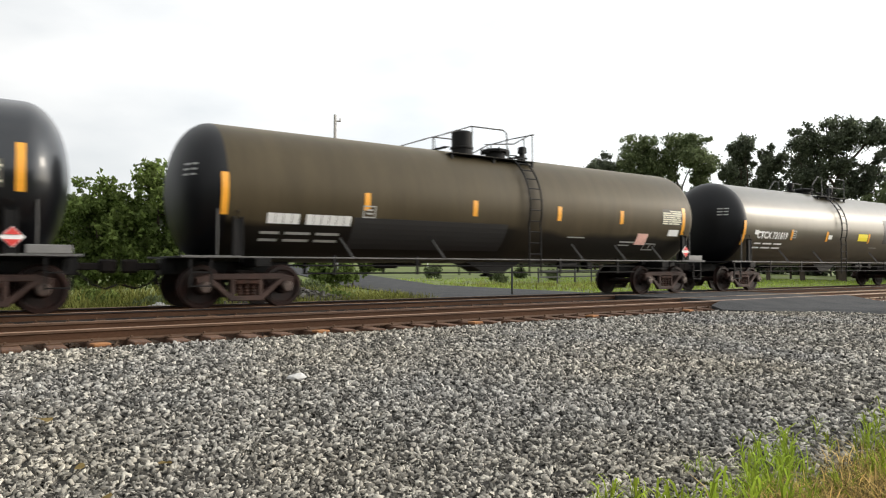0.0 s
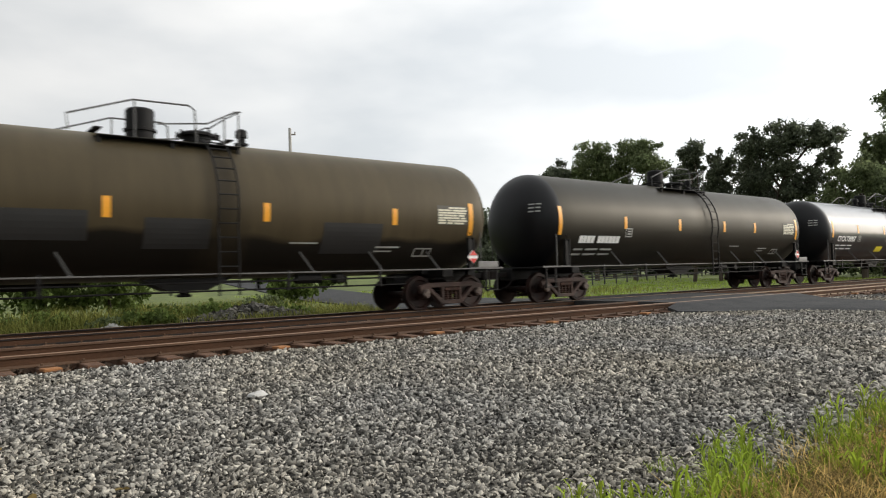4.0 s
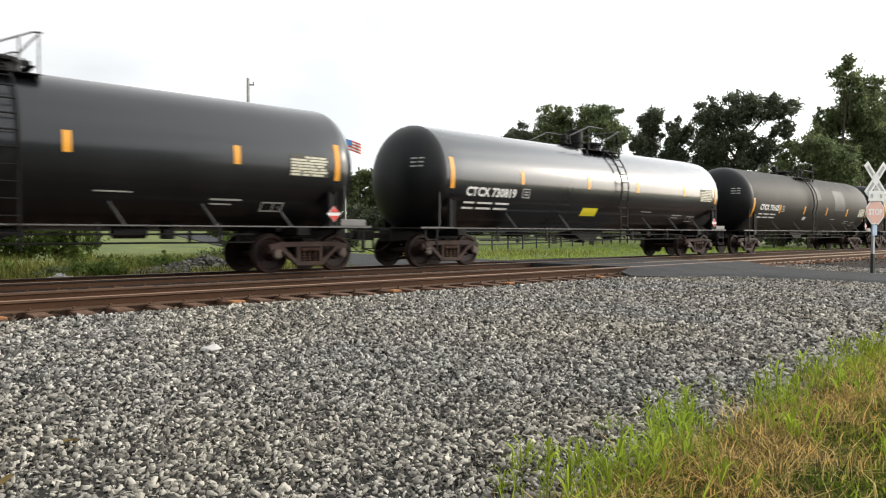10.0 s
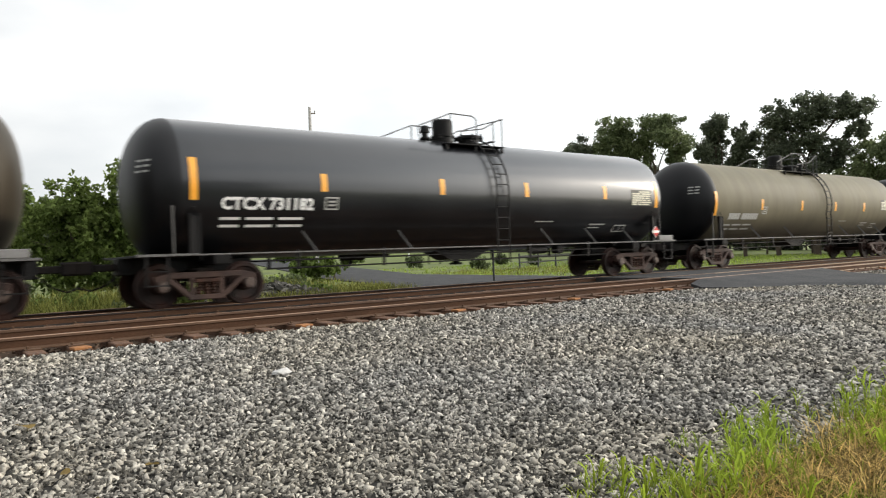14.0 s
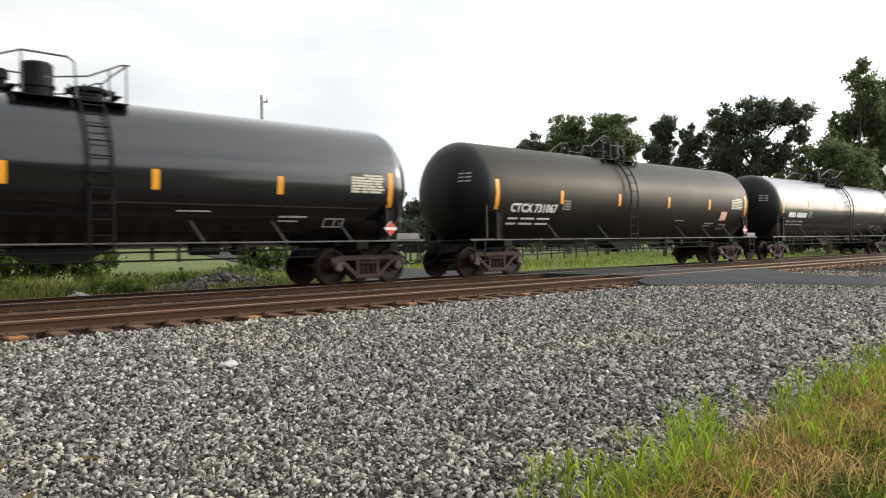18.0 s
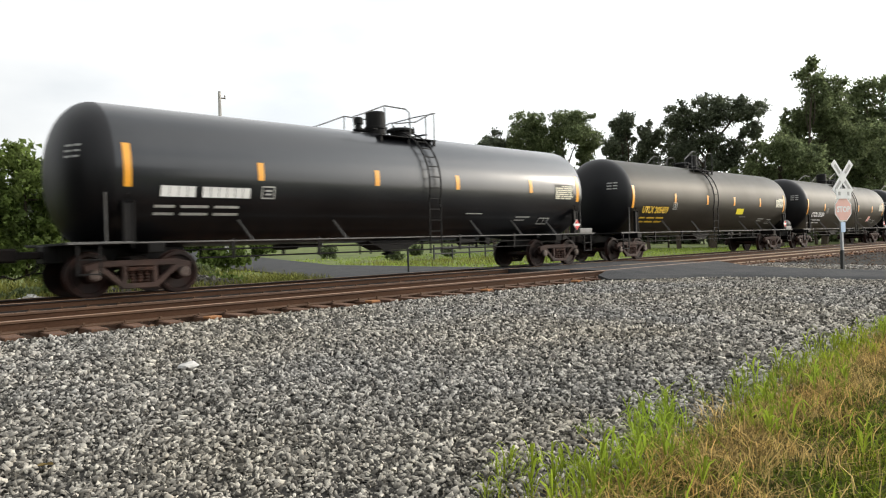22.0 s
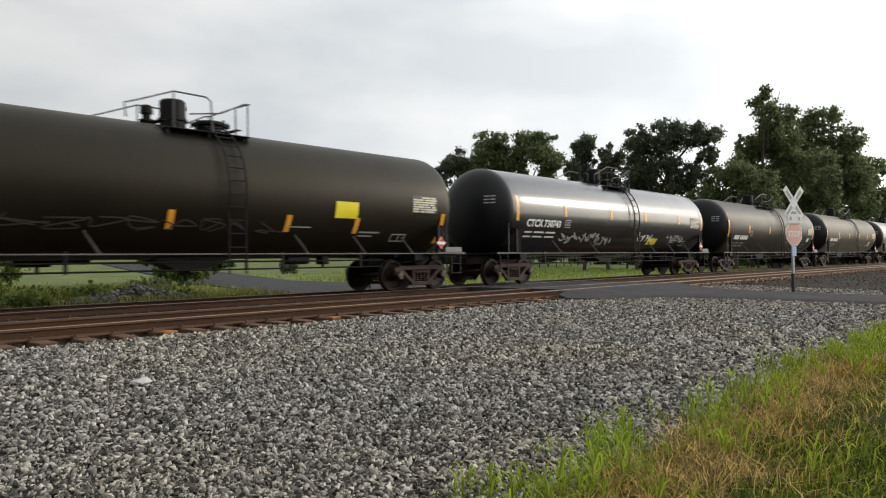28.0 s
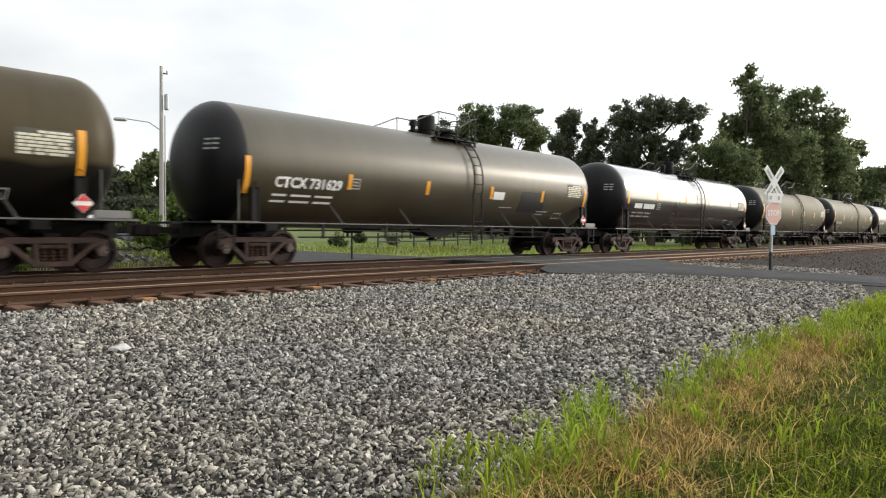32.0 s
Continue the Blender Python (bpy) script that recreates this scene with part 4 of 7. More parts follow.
LADDER_PATH = [Vector((0, -1.60, z)) for z in np.linspace(0.62, 1.9, 4)] + [Vector((0, -(TANK_R + 0.12) * math.cos(a), TANK_Z + (TANK_R + 0.12) * math.sin(a))) for a in np.linspace(-0.30, 1.22, 12)]


def ladder_rungs():
    """Places of the rungs, 0.3 m apart up the stiles."""
    spots, gone = [], 0.0
    for p, q in zip(LADDER_PATH, LADDER_PATH[1:]):
        seg, k = (q - p).length, 0.0
        while gone + seg - k >= 0.30:
            k += 0.30 - gone
            gone = 0.0
            spots.append(p + (q - p) * (k / seg))
        gone += seg - k
    return spots


def b_ladder(bm):
    pts = [p + Vector((-0.21, 0, 0)) for p in LADDER_PATH] + [p + Vector((0.21, 0, 0)) for p in LADDER_PATH[::-1]]
    add_pipe(bm, pts, 0.024, 6)


def b_rung(bm):
    add_tube(bm, (-0.21, 0, 0), (0.21, 0, 0), 0.016, 6)


def b_manway(bm):
    add_lathe(bm, [(3.95, 0.30), (4.17, 0.30), (4.18, 0.40), (4.23, 0.40), (4.27, 0.34), (4.30, 0.12)], "Z", 24)
    add_box(bm, (0.36, -0.06, 4.18), (0.52, 0.06, 4.28), 0.01)


def b_bolt(bm):
    add_tube(bm, (0, 0, 4.12), (0, 0, 4.29), 0.022, 6)


def b_drum(bm):
    add_lathe(bm, [(3.95, 0.29), (4.16, 0.29), (4.17, 0.33), (4.22, 0.33), (4.23, 0.29), (4.62, 0.29), (4.66, 0.25), (4.68, 0.05)], "Z", 24)


def b_valve(bm):
    add_lathe(bm, [(3.95, 0.10), (4.08, 0.10), (4.09, 0.16), (4.13, 0.16), (4.14, 0.09), (4.26, 0.09), (4.27, 0.14), (4.42, 0.13), (4.46, 0.09), (4.47, 0.02)], "Z", 16)


def b_walk(half):
    """Grated walks on brackets on both shoulders of the tank, and end treads over the top."""
    def build(bm):
        for q in (-1, 1):
            add_box(bm, (-half, q * 0.84 - 0.18, 3.83), (half, q * 0.84 + 0.18, 3.85), 0.004)
            for x in (-half + 0.05, 0.0, half - 0.05):
                add_box(bm, (x - 0.03, q * 0.94 - 0.03, 3.62), (x + 0.03, q * 0.94 + 0.03, 3.83))
        for x in (-half + 0.1, half - 0.1):
            add_box(bm, (x - 0.08, -0.66, 4.045), (x + 0.08, 0.66, 4.065))
    return build


GUARD_Y = -0.93


def guard(bm, pts, posts=()):
    """A bent guard rail through (along, up) points, with posts down to the walk."""
    add_pipe(bm, [(x, GUARD_Y, z) for x, z in pts], 0.020, 6)
    for x, z in posts:
        add_tube(bm, (x, GUARD_Y, 3.84), (x, GUARD_Y, z), 0.017, 6)


def b_rail_tall(bm):
    """Bent guard rail about the valve end of the platform."""
    guard(bm, [(-1.45, 3.95), (-1.48, 4.24), (-1.2, 4.34), (-0.42, 4.65), (0.34, 4.64), (0.46, 4.56), (0.50, 3.84)], [(-0.42, 4.65)])


def b_rail_low(bm):
    """Guard rail that climbs past the ladder head."""
    guard(bm, [(-0.05, 4.20), (0.70, 4.32), (1.30, 4.62), (1.46, 4.64)], [(1.40, 4.63), (1.08, 4.50)])
    add_tube(bm, (1.44, GUARD_Y, 4.64), (1.44, 0.0, 4.66), 0.018, 6)


def b_rail_tall_long(bm):
    guard(bm, [(-2.12, 3.90), (-2.15, 4.20), (-0.95, 4.62), (0.16, 4.64), (0.28, 4.56), (0.32, 3.84)], [(-0.92, 4.63)])


def b_rail_low_long(bm):
    guard(bm, [(-0.48, 4.18), (0.55, 4.30), (1.16, 4.62), (1.30, 4.64)], [(1.24, 4.63), (0.92, 4.48)])
    add_tube(bm, (1.28, GUARD_Y, 4.64), (1.28, 0.0, 4.66), 0.018, 6)


def b_rail_back(bm):
    """Short rail at the ladder end of a platform that faces the other way."""
    guard(bm, [(-2.28, 3.95), (-2.32, 4.24), (-1.62, 4.65), (-1.28, 4.64), (-1.20, 4.54), (-1.18, 3.84)], [(-1.62, 4.65)])
    add_tube(bm, (-1.18, GUARD_Y, 4.36), (-0.45, GUARD_Y, 4.36), 0.016, 6)


def b_rail_front(bm):
    guard(bm, [(-0.55, 4.22), (-0.34, 4.64), (0.24, 4.68), (0.34, 4.60), (0.36, 3.84)], [(-0.34, 4.64)])


def b_rail_square(bm):
    """Square guard rails at both ends of the platform."""
    guard(bm, [(-0.24, 3.84), (-0.24, 4.67), (1.06, 4.67), (1.06, 3.84)])
    add_tube(bm, (-0.24, GUARD_Y, 4.28), (1.06, GUARD_Y, 4.28), 0.016, 6)
    guard(bm, [(-1.62, 3.84), (-1.62, 4.29), (-1.20, 4.66), (-0.86, 4.64), (-0.86, 3.84)])


def b_outlet(bm):
    """Skid-protected bottom outlet: a tapered trough with a stub below."""
    top, foot = [(-1.0, 1.02), (1.0, 1.02)], [(-0.42, 0.74), (0.42, 0.74)]
    ring = [[bm.verts.new((x, y * k, z)) for x, z in (top[0], foot[0], foot[1], top[1])] for y, k in ((-0.34, 1), (0.34, 1))]
    for i in range(4):
        bm.faces.new((ring[0][i], ring[0][(i + 1) % 4], ring[1][(i + 1) % 4], ring[1][i]))
    bm.faces.new(ring[0][::-1])
    bm.faces.new(ring[1])
    bmesh.ops.recalc_face_normals(bm, faces=bm.faces)
    add_tube(bm, (0, 0, 0.60), (0, 0, 0.78), 0.11, 12)
    add_box(bm, (-0.13, -0.16, 0.60), (0.13, 0.16, 0.66), 0.02)


def b_reservoir(bm):
    add_lathe(bm, [(2.75, 0.04), (2.8, 0.12), (3.45, 0.12), (3.5, 0.04)], "X", 14, (0, -0.40, 0.93))


def b_brake_valve(bm):
    add_box(bm, (3.75, -0.65, 0.80), (4.0, -0.35, 1.02), 0.03)


def b_cylinder(bm):
    add_lathe(bm, [(-3.2, 0.06), (-3.15, 0.13), (-2.5, 0.13), (-2.45, 0.05), (-1.7, 0.04)], "X", 14, (0, 0.35, 0.96))


def b_rod(bm):
    add_tube(bm, (-5.7, 0, 0), (5.7, 0, 0), 0.020, 6)


def b_hanger(bm):
    add_box(bm, (-0.035, -0.02, -0.20), (0.035, 0.02, 0.26))


def b_side_frame(bm):
    """Cast truck side frame on the near side: arch bar, tension member, columns and pedestal boxes."""
    y0, y1 = -1.06, -0.94
    def bar(p, q, h):
        p, q = Vector(p), Vector(q)
        d = q - p
        m = Matrix.Translation((p + q) / 2) @ Matrix.Rotation(-math.atan2(d.z, d.x), 4, "Y") @ Matrix.Diagonal((d.length + h * 0.6, y1 - y0, h, 1))
        r = bmesh.ops.create_cube(bm, size=1, matrix=m)
        bmesh.ops.bevel(bm, geom=list({e for v in r["verts"] for e in v.link_edges}), offset=0.018, segments=1, affect="EDGES")
    ym = (y0 + y1) / 2
    bar((-0.78, ym, 0.66), (0.78, ym, 0.66), 0.13)
    bar((-1.02, ym, 0.60), (-0.74, ym, 0.66), 0.13)
    bar((1.02, ym, 0.60), (0.74, ym, 0.66), 0.13)
    bar((-0.78, ym, 0.60), (-0.34, ym, 0.22), 0.11)
    bar((0.78, ym, 0.60), (0.34, ym, 0.22), 0.11)
    bar((-0.36, ym, 0.20), (0.36, ym, 0.20), 0.11)
    bar((-0.30, ym, 0.25), (-0.30, ym, 0.62), 0.10)
    bar((0.30, ym, 0.25), (0.30, ym, 0.62), 0.10)
    for s in (-1, 1):
        add_box(bm, (s * 0.89 - 0.16, y0, 0.44), (s * 0.89 + 0.16, y1, 0.62), 0.03)


def b_spring_nest(bm):
    for x in (-0.15, 0.0, 0.15):
        add_lathe(bm, [(0.26 + 0.25 * i / 8, 0.062 if i % 2 else 0.048) for i in range(9)], "Z", 8, (x, -1.0, 0))
    add_box(bm, (-0.26, -1.09, 0.50), (0.26, -0.90, 0.58), 0.015)


def b_truck_bolster(bm):
    add_box(bm, (-0.18, -1.0, 0.52), (0.18, 1.0, 0.80), 0.04)
    add_lathe(bm, [(0.74, 0.25), (0.92, 0.25)], "Z", 16)
    for s in (-1, 1):
        add_box(bm, (s * 0.36 - 0.04, -0.75, 0.38), (s * 0.36 + 0.04, 0.75, 0.50), 0.02)


def b_wheelset(bm):
    for s in (-1, 1):
        prof = [(0.655, 0.10), (0.66, 0.30), (0.675, 0.36), (0.675, 0.475), (0.70, 0.478), (0.715, 0.455), (0.80, 0.445), (0.805, 0.37), (0.765, 0.34), (0.745, 0.17), (0.80, 0.13), (0.80, 0.06)]
        add_lathe(bm, [(s * a, r) for a, r in prof], "Y", 26)
        add_lathe(bm, [(s * 0.90, 0.06), (s * 0.92, 0.125), (s * 1.10, 0.125), (s * 1.12, 0.11), (s * 1.145, 0.10), (s * 1.15, 0.02)], "Y", 16)
        for i in range(3):
            a = i * 2.094
            add_tube(bm, (0.065 * math.cos(a), s * 1.14, 0.065 * math.sin(a)), (0.065 * math.cos(a), s * 1.165, 0.065 * math.sin(a)), 0.02, 6)
    add_tube(bm, (0, -0.95, 0), (0, 0.95, 0), 0.075, 12)
    for f in bm.faces:
        f.material_index = 1 if abs(f.calc_center_median().y) > 1.10 else 0


def b_diamond(bm):
    """Hazard placard: square on its point."""
    c = Vector((0, -1.50, 1.38))
    for r, y in ((0.19, 0.0),):
        pts = [c + Vector((r, y, 0)), c + Vector((0, y, r)), c + Vector((-r, y, 0)), c + Vector((0, y, -r))]
        f = [bm.verts.new(p) for p in pts]
        g = [bm.verts.new(p + Vector((0, 0.012, 0))) for p in pts]
        bm.faces.new(f)
        bm.faces.new(g[::-1])
        for i in range(4):
            bm.faces.new((f[i], f[(i + 1) % 4], g[(i + 1) % 4], g[i]))
    bmesh.ops.recalc_face_normals(bm, faces=bm.faces)


def flip_y(key):
    """The far-side twin of a shared mesh."""
    k = key + "_far"
    if k not in SHARED:
        me = SHARED[key].copy()
        me.transform(Matrix.Diagonal((1, -1, 1, 1)))
        me.flip_normals()
        SHARED[k] = me
    return SHARED[k]


def flip_x(key):
    k = key + "_rear"
    if k not in SHARED:
        me = SHARED[key].copy()
        me.transform(Matrix.Diagonal((-1, 1, 1, 1)))
        me.flip_normals()
        SHARED[k] = me
    return SHARED[k]


def tank_car(look_):
    """A tank car in parts; look_ says paint, fittings and markings."""
    car = tagged(new("tank_car"), look_["label"], "tank car", group="train")
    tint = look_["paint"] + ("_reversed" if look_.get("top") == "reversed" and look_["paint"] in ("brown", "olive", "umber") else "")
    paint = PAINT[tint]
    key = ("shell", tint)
    shell = part("shell", shared(key, b_shell, [paint, M_SHADED_HEAD], True), parent=car)
    for nm, fn in (("stub_sill", b_stub_sill), ("coupler", b_coupler), ("end_deck", b_deck), ("deck_edge", b_deck_edge), ("step", b_step), ("corner_post", b_corner_post), ("hand_rail", b_hand_rail)):
        shared(nm, fn, M_UNDER_SHADE if nm == "coupler" else M_EDGE if nm in ("deck_edge", "hand_rail") else M_FRAME)
    end = Matrix.Translation((-8.35, 0, 0))
    for nm in ("stub_sill", "coupler", "end_deck"):
        part(nm, SHARED[nm], parent=car, at=end)
        part(nm, flip_x(nm), parent=car, at=end.inverted())
    for nm in ("deck_edge", "step", "corner_post", "hand_rail"):
        part(nm, SHARED[nm], parent=car, at=end)
        part(nm, flip_x(nm), parent=car, at=end.inverted())
        flip_y(nm)
        part(nm, SHARED[nm + "_far"], parent=car, at=end)
    part("brake_wheel", shared("brake_wheel", b_brake_wheel, M_FRAME), parent=car, at=end)
    part("end_plate", shared("end_plate", b_end_plate, M_PALE_PLATE), parent=car, label="pale grey end sill plate")
    shared("side_rail", b_side_rail, M_EDGE)
    part("side_rail", SHARED["side_rail"], parent=car, label="worn grey side rail")
    part("side_rail", flip_y("side_rail"), parent=car)
    for x in (-4.75, -2.2, 2.7, 4.55, 6.3):
        part("bracket", shared("bracket", b_bracket, M_EDGE), parent=car, at=Matrix.Translation((x, 0, 0)))
    part("bottom_outlet", shared("outlet", b_outlet, M_FRAME), parent=car, at=Matrix.Translation((look_.get("outlet", 0.3), 0, 0)))
    part("air_reservoir", shared("reservoir", b_reservoir, M_FRAME), parent=car)
    part("brake_valve", shared("brake_valve", b_brake_valve, M_FRAME), parent=car)
    part("brake_cylinder", shared("cylinder", b_cylinder, M_FRAME), parent=car)
    for y, z in ((-0.85, 0.90), (-0.85, 0.72), (0.85, 0.90)):
        part("brake_rod", shared("rod", b_rod, M_FRAME), parent=car, at=Matrix.Translation((0, y, z)))
    for x in (-4.9, -2.6, 2.4, 4.9):
        for y in (-0.85, 0.85):
            part("hanger", shared("hanger", b_hanger, M_FRAME), parent=car, at=Matrix.Translation((x, y, 0.88)))
    # trucks
    for x in (-7.05, 7.05):
        truck = part("truck", shared("truck", b_truck_bolster, M_UNDER_SHADE), parent=car, at=Matrix.Translation((x, 0, 0)))
        shared("side_frame", b_side_frame, M_TRUCK)
        shared("spring_nest", b_spring_nest, M_SPRING)
        part("side_frame", SHARED["side_frame"], parent=truck)
        part("side_frame", flip_y("side_frame"), parent=truck)
        part("spring_nest", SHARED["spring_nest"], parent=truck)
        part("spring_nest", flip_y("spring_nest"), parent=truck)
        for s in (-0.89, 0.89):
            w = part("wheelset", shared("wheelset", b_wheelset, [M_WHEEL, M_CAP], False), parent=truck, at=Matrix.Translation((s, 0, 0.445)))
            WHEELS.setdefault(s, []).append(w)
    # fittings on top
    top = look_.get("top", "drum")
    move = look_.get("top_shift", 0.0)
    at_x, half = {"drum": (0.40, 1.02), "dome": (-0.19, 1.45), "square": (-0.09, 1.17), "reversed": (-0.63, 0.97)}[top]
    part("platform", shared(("platform", top), b_walk(half), M_FRAME), parent=car, at=Matrix.Translation((at_x + move, 0, 0)))
    shared("ladder", b_ladder, M_FRAME)
    lad = Matrix.Translation((look_.get("ladder", -0.85 if top == "reversed" else 0.72), 0, 0))
    near = part("ladder", SHARED["ladder"], parent=car, at=lad)
    for p in ladder_rungs():
        part("rung", shared("rung", b_rung, M_FRAME), parent=near, at=Matrix.Translation(p))
    part("ladder", flip_y("ladder"), parent=car, at=lad)
    man = shared("manway", b_manway, M_FRAME)
    drum = shared("drum", b_drum, M_FRAME)
    valve = shared("valve", b_valve, M_FRAME)
    def put(nm, me, x, label=""):
        ob = part(nm, me, parent=car, at=Matrix.Translation((x, 0, 0)), label=label)
        if nm == "manway":
            for i in range(8):
                a = (i + 0.5) * math.pi / 4
                part("bolt", shared("bolt", b_bolt, M_FRAME), parent=ob, at=Matrix.Translation((0.415 * math.cos(a), 0.415 * math.sin(a), 0)))
    def rails(key_, build):
        shared(key_, build, M_EDGE)
        part("guard_rail", SHARED[key_], parent=car, at=Matrix.Translation((move, 0, 0)))
        part("guard_rail", flip_y(key_), parent=car, at=Matrix.Translation((move, 0, 0)))
    if top == "drum":
        put("valve", valve, -0.61)
        put("valve_dome", drum, 0.0)
        put("manway", man, 0.92)
        rails("rail_tall", b_rail_tall)
        rails("rail_low", b_rail_low)
    elif top == "dome":
        put("valve_dome", drum, -0.57)
        put("manway", man, 0.63)
        put("valve", valve, 1.68)
        rails("rail_tall_long", b_rail_tall_long)
        rails("rail_low_long", b_rail_low_long)
    elif top == "reversed":
        put("manway", man, -0.78)
        put("valve_dome", drum, 0.14)
        put("valve", valve, 0.74)
        rails("rail_back", b_rail_back)
        rails("rail_front", b_rail_front)
    else:
        put("valve", valve, -1.62 + move)
        put("manway", man, -0.55 + move)
        put("valve", valve, 1.72 + move)
        rails("rail_square", b_rail_square)
    # reflective tape
    low = look_.get("tape", "mid")
    zs = {"mid": 2.60, "low": 2.12, "lower": 1.62, "dome": 2.36}[low]
    xs = {"mid": (-7.4, -4.52, -1.21, 1.71, 5.0, 7.53), "low": (-7.59, -4.57, -1.6, 1.6, 4.6, 7.55), "lower": (-7.4, -4.55, -1.55, 1.45, 4.45, 7.35), "dome": (-7.69, -4.53, -1.41, 1.58, 4.41, 7.4)}[low]
    xs, zs = look_.get("tapes", xs), look_.get("tape_z", zs)
    for i, x in enumerate(xs):
        tall = 0.43 if i in (0, 5) else 0.20
        kk = ("tape", zs, i in (0, 5))
        if kk not in SHARED:
            SHARED[kk] = mesh_of("tape", curved_panel(-0.075, 0.075, zs - tall, zs + tall), M_ORANGE)
        part("reflective_tape", SHARED[kk], parent=car, at=Matrix.Translation((x, 0, 0)), label="orange reflective tape strip")
    # stencils
    zt = look_.get("text_z", 2.0)
    bend = lambda x, y: on_shell(x, zt + y, 0.011)
    if look_.get("mark"):
        me = text_mesh(look_["mark"], look_.get("text_size", 0.34), look_.get("ink", M_WHITE), bend=bend)
        part("stencil_mark", me, parent=car, at=Matrix.Translation((-6.85, 0, 0)), label="large stencilled reporting mark")
    elif look_.get("bars"):
        bm = bmesh.new()
        bar_group(bm, [(0.185 * c + (0.14 if c > 3 else 0), 0.185 * c + (0.14 if c > 3 else 0) + 0.172, zt, zt + 0.22) for c in range(10)])
        tagged(part("stencil_mark", bm, look_.get("ink", M_WHITE), car, "pale stencilled mark, too blurred to read", Matrix.Translation((-6.75, 0, 0))), kind="stuff")
    ink2 = look_.get("ink2", "faded" if look_.get("bars") else "white")
    for r in range(2):
        for c, (x0, x1) in enumerate(((0, 0.42), (0.55, 1.15), (1.28, 1.85))):
            z = zt - 0.22 - r * 0.15
            k2 = ("stencil_line", ink2, zt, r, c)
            if k2 not in SHARED:
                bm = bmesh.new()
                bar_group(bm, [(x0, x1, z, z + 0.055)])
                SHARED[k2] = mesh_of("stencil_line", bm, {"white": M_WHITE, "faded": M_FADED, "yellow": M_YELLOW_LETTER}[ink2])
            part("stencil_line", SHARED[k2], parent=car, at=Matrix.Translation((-6.85, 0, 0)))
    def frame_bars(bm):
        bar_group(bm, [(0, 0.34, 0.0 + 2.0, 2.03), (0, 0.34, 2.25, 2.28), (0, 0.03, 2.0, 2.28), (0.31, 0.34, 2.0, 2.28), (0.09, 0.26, 2.08, 2.12), (0.09, 0.26, 2.16, 2.20)])
    part("stencil_box", shared("stencil_box", frame_bars, M_FADED), parent=car, at=Matrix.Translation((-4.5, 0, 0)))
    def consist(bm):
        bar_group(bm, [(0, 0.55, 1.42, 1.45), (0, 0.55, 1.60, 1.63), (0, 0.03, 1.42, 1.63), (0.52, 0.55, 1.42, 1.63), (0.28, 0.31, 1.42, 1.63)])
    part("stencil_panel", shared("stencil_panel", consist, M_FADED), parent=car, at=Matrix.Translation((5.7, 0, 0)))
    def dash(bm):
        bar_group(bm, [(2.3, 3.0, 1.63, 1.67), (2.3, 2.8, 1.54, 1.57)])
    part("stencil_note", shared("stencil_note", dash, M_FADED), parent=car, at=Matrix.Translation((2.2, 0, 0)))
    def dash_one(bm):
        bar_group(bm, [(0, 0.7, 1.72, 1.75)])
    part("stencil_dash", shared("stencil_dash", dash_one, M_FADED), parent=car, at=Matrix.Translation((2.2, 0, 0)))
    def head_marks(bm):
        """Three short lines following the bulge of the head."""
        for k in range(3):
            z = 0.46 - 0.11 * k
            for y0, y1 in ((-1.16, -1.02), (-0.98, -0.80)):
                quad = []
                for y, w in ((y0, z), (y1, z), (y1, z + 0.04), (y0, z + 0.04)):
                    a = math.asin((math.hypot(y, w) / TANK_R) ** (1 / 0.86))
                    quad.append(bm.verts.new((-7.634 - 0.80 * math.cos(a), y, TANK_Z + w)))
                bm.faces.new(quad[::-1])
    tagged(part("head_stencil", shared("head_stencil", head_marks, M_FADED), parent=car), "pale stencil lines on the tank head", kind="stuff")
    zp = look_.get("plate_z", 2.50)
    kp = ("plate", zp)
    if kp not in SHARED:
        SHARED[kp] = mesh_of("data_plate", curved_panel(6.27, 7.27, zp - 0.27, zp + 0.22, 0.008), M_PLATE)
        pr, rows_ = random.Random(5), []
        for r in range(7):
            x = 6.29 + (0.36 if r == 6 else 0.0)
            while x < 7.17:
                w = min(pr.uniform(0.10, 0.34), 7.25 - x)
                rows_.append((x, x + w, zp - 0.255 + r * 0.066, zp - 0.255 + r * 0.066 + 0.046))
                x += w + pr.choice((0.012, 0.02, 0.05))
        bm = bmesh.new()
        bar_group(bm, rows_, 0.011)
        SHARED[("plate_bars", zp)] = mesh_of("stencil_print", bm, M_CREAM)
    plate = part("data_plate", SHARED[kp], parent=car, label="black stencil panel crowded with cream print")
    tagged(part("stencil_print", SHARED[("plate_bars", zp)], parent=plate), "rows of small cream stencilled print", kind="stuff")
    dia = part("hazard_placard", shared("diamond", b_diamond, M_WHITE), parent=car, at=Matrix.Translation((7.42, -0.04, 0)), label="white and red diamond placard")
    def dia_red(bm):
        for s in (-1, 1):
            v = [bm.verts.new((0.14 * a, -1.514, 1.38 + s * b)) for a, b in ((-0.95, 0.042), (0.95, 0.042), (0, 0.175))]
            bm.faces.new(v)
        bmesh.ops.recalc_face_normals(bm, faces=bm.faces)
    part("placard_red", shared("diamond_red", dia_red, M_RED), parent=dia)
    for x0, x1, z0, z1, mat, nm, lab in look_.get("extra", ()):
        part(nm, curved_panel(x0, x1, z0, z1, 0.0075 if "patch" in nm else 0.013), mat, car, lab)
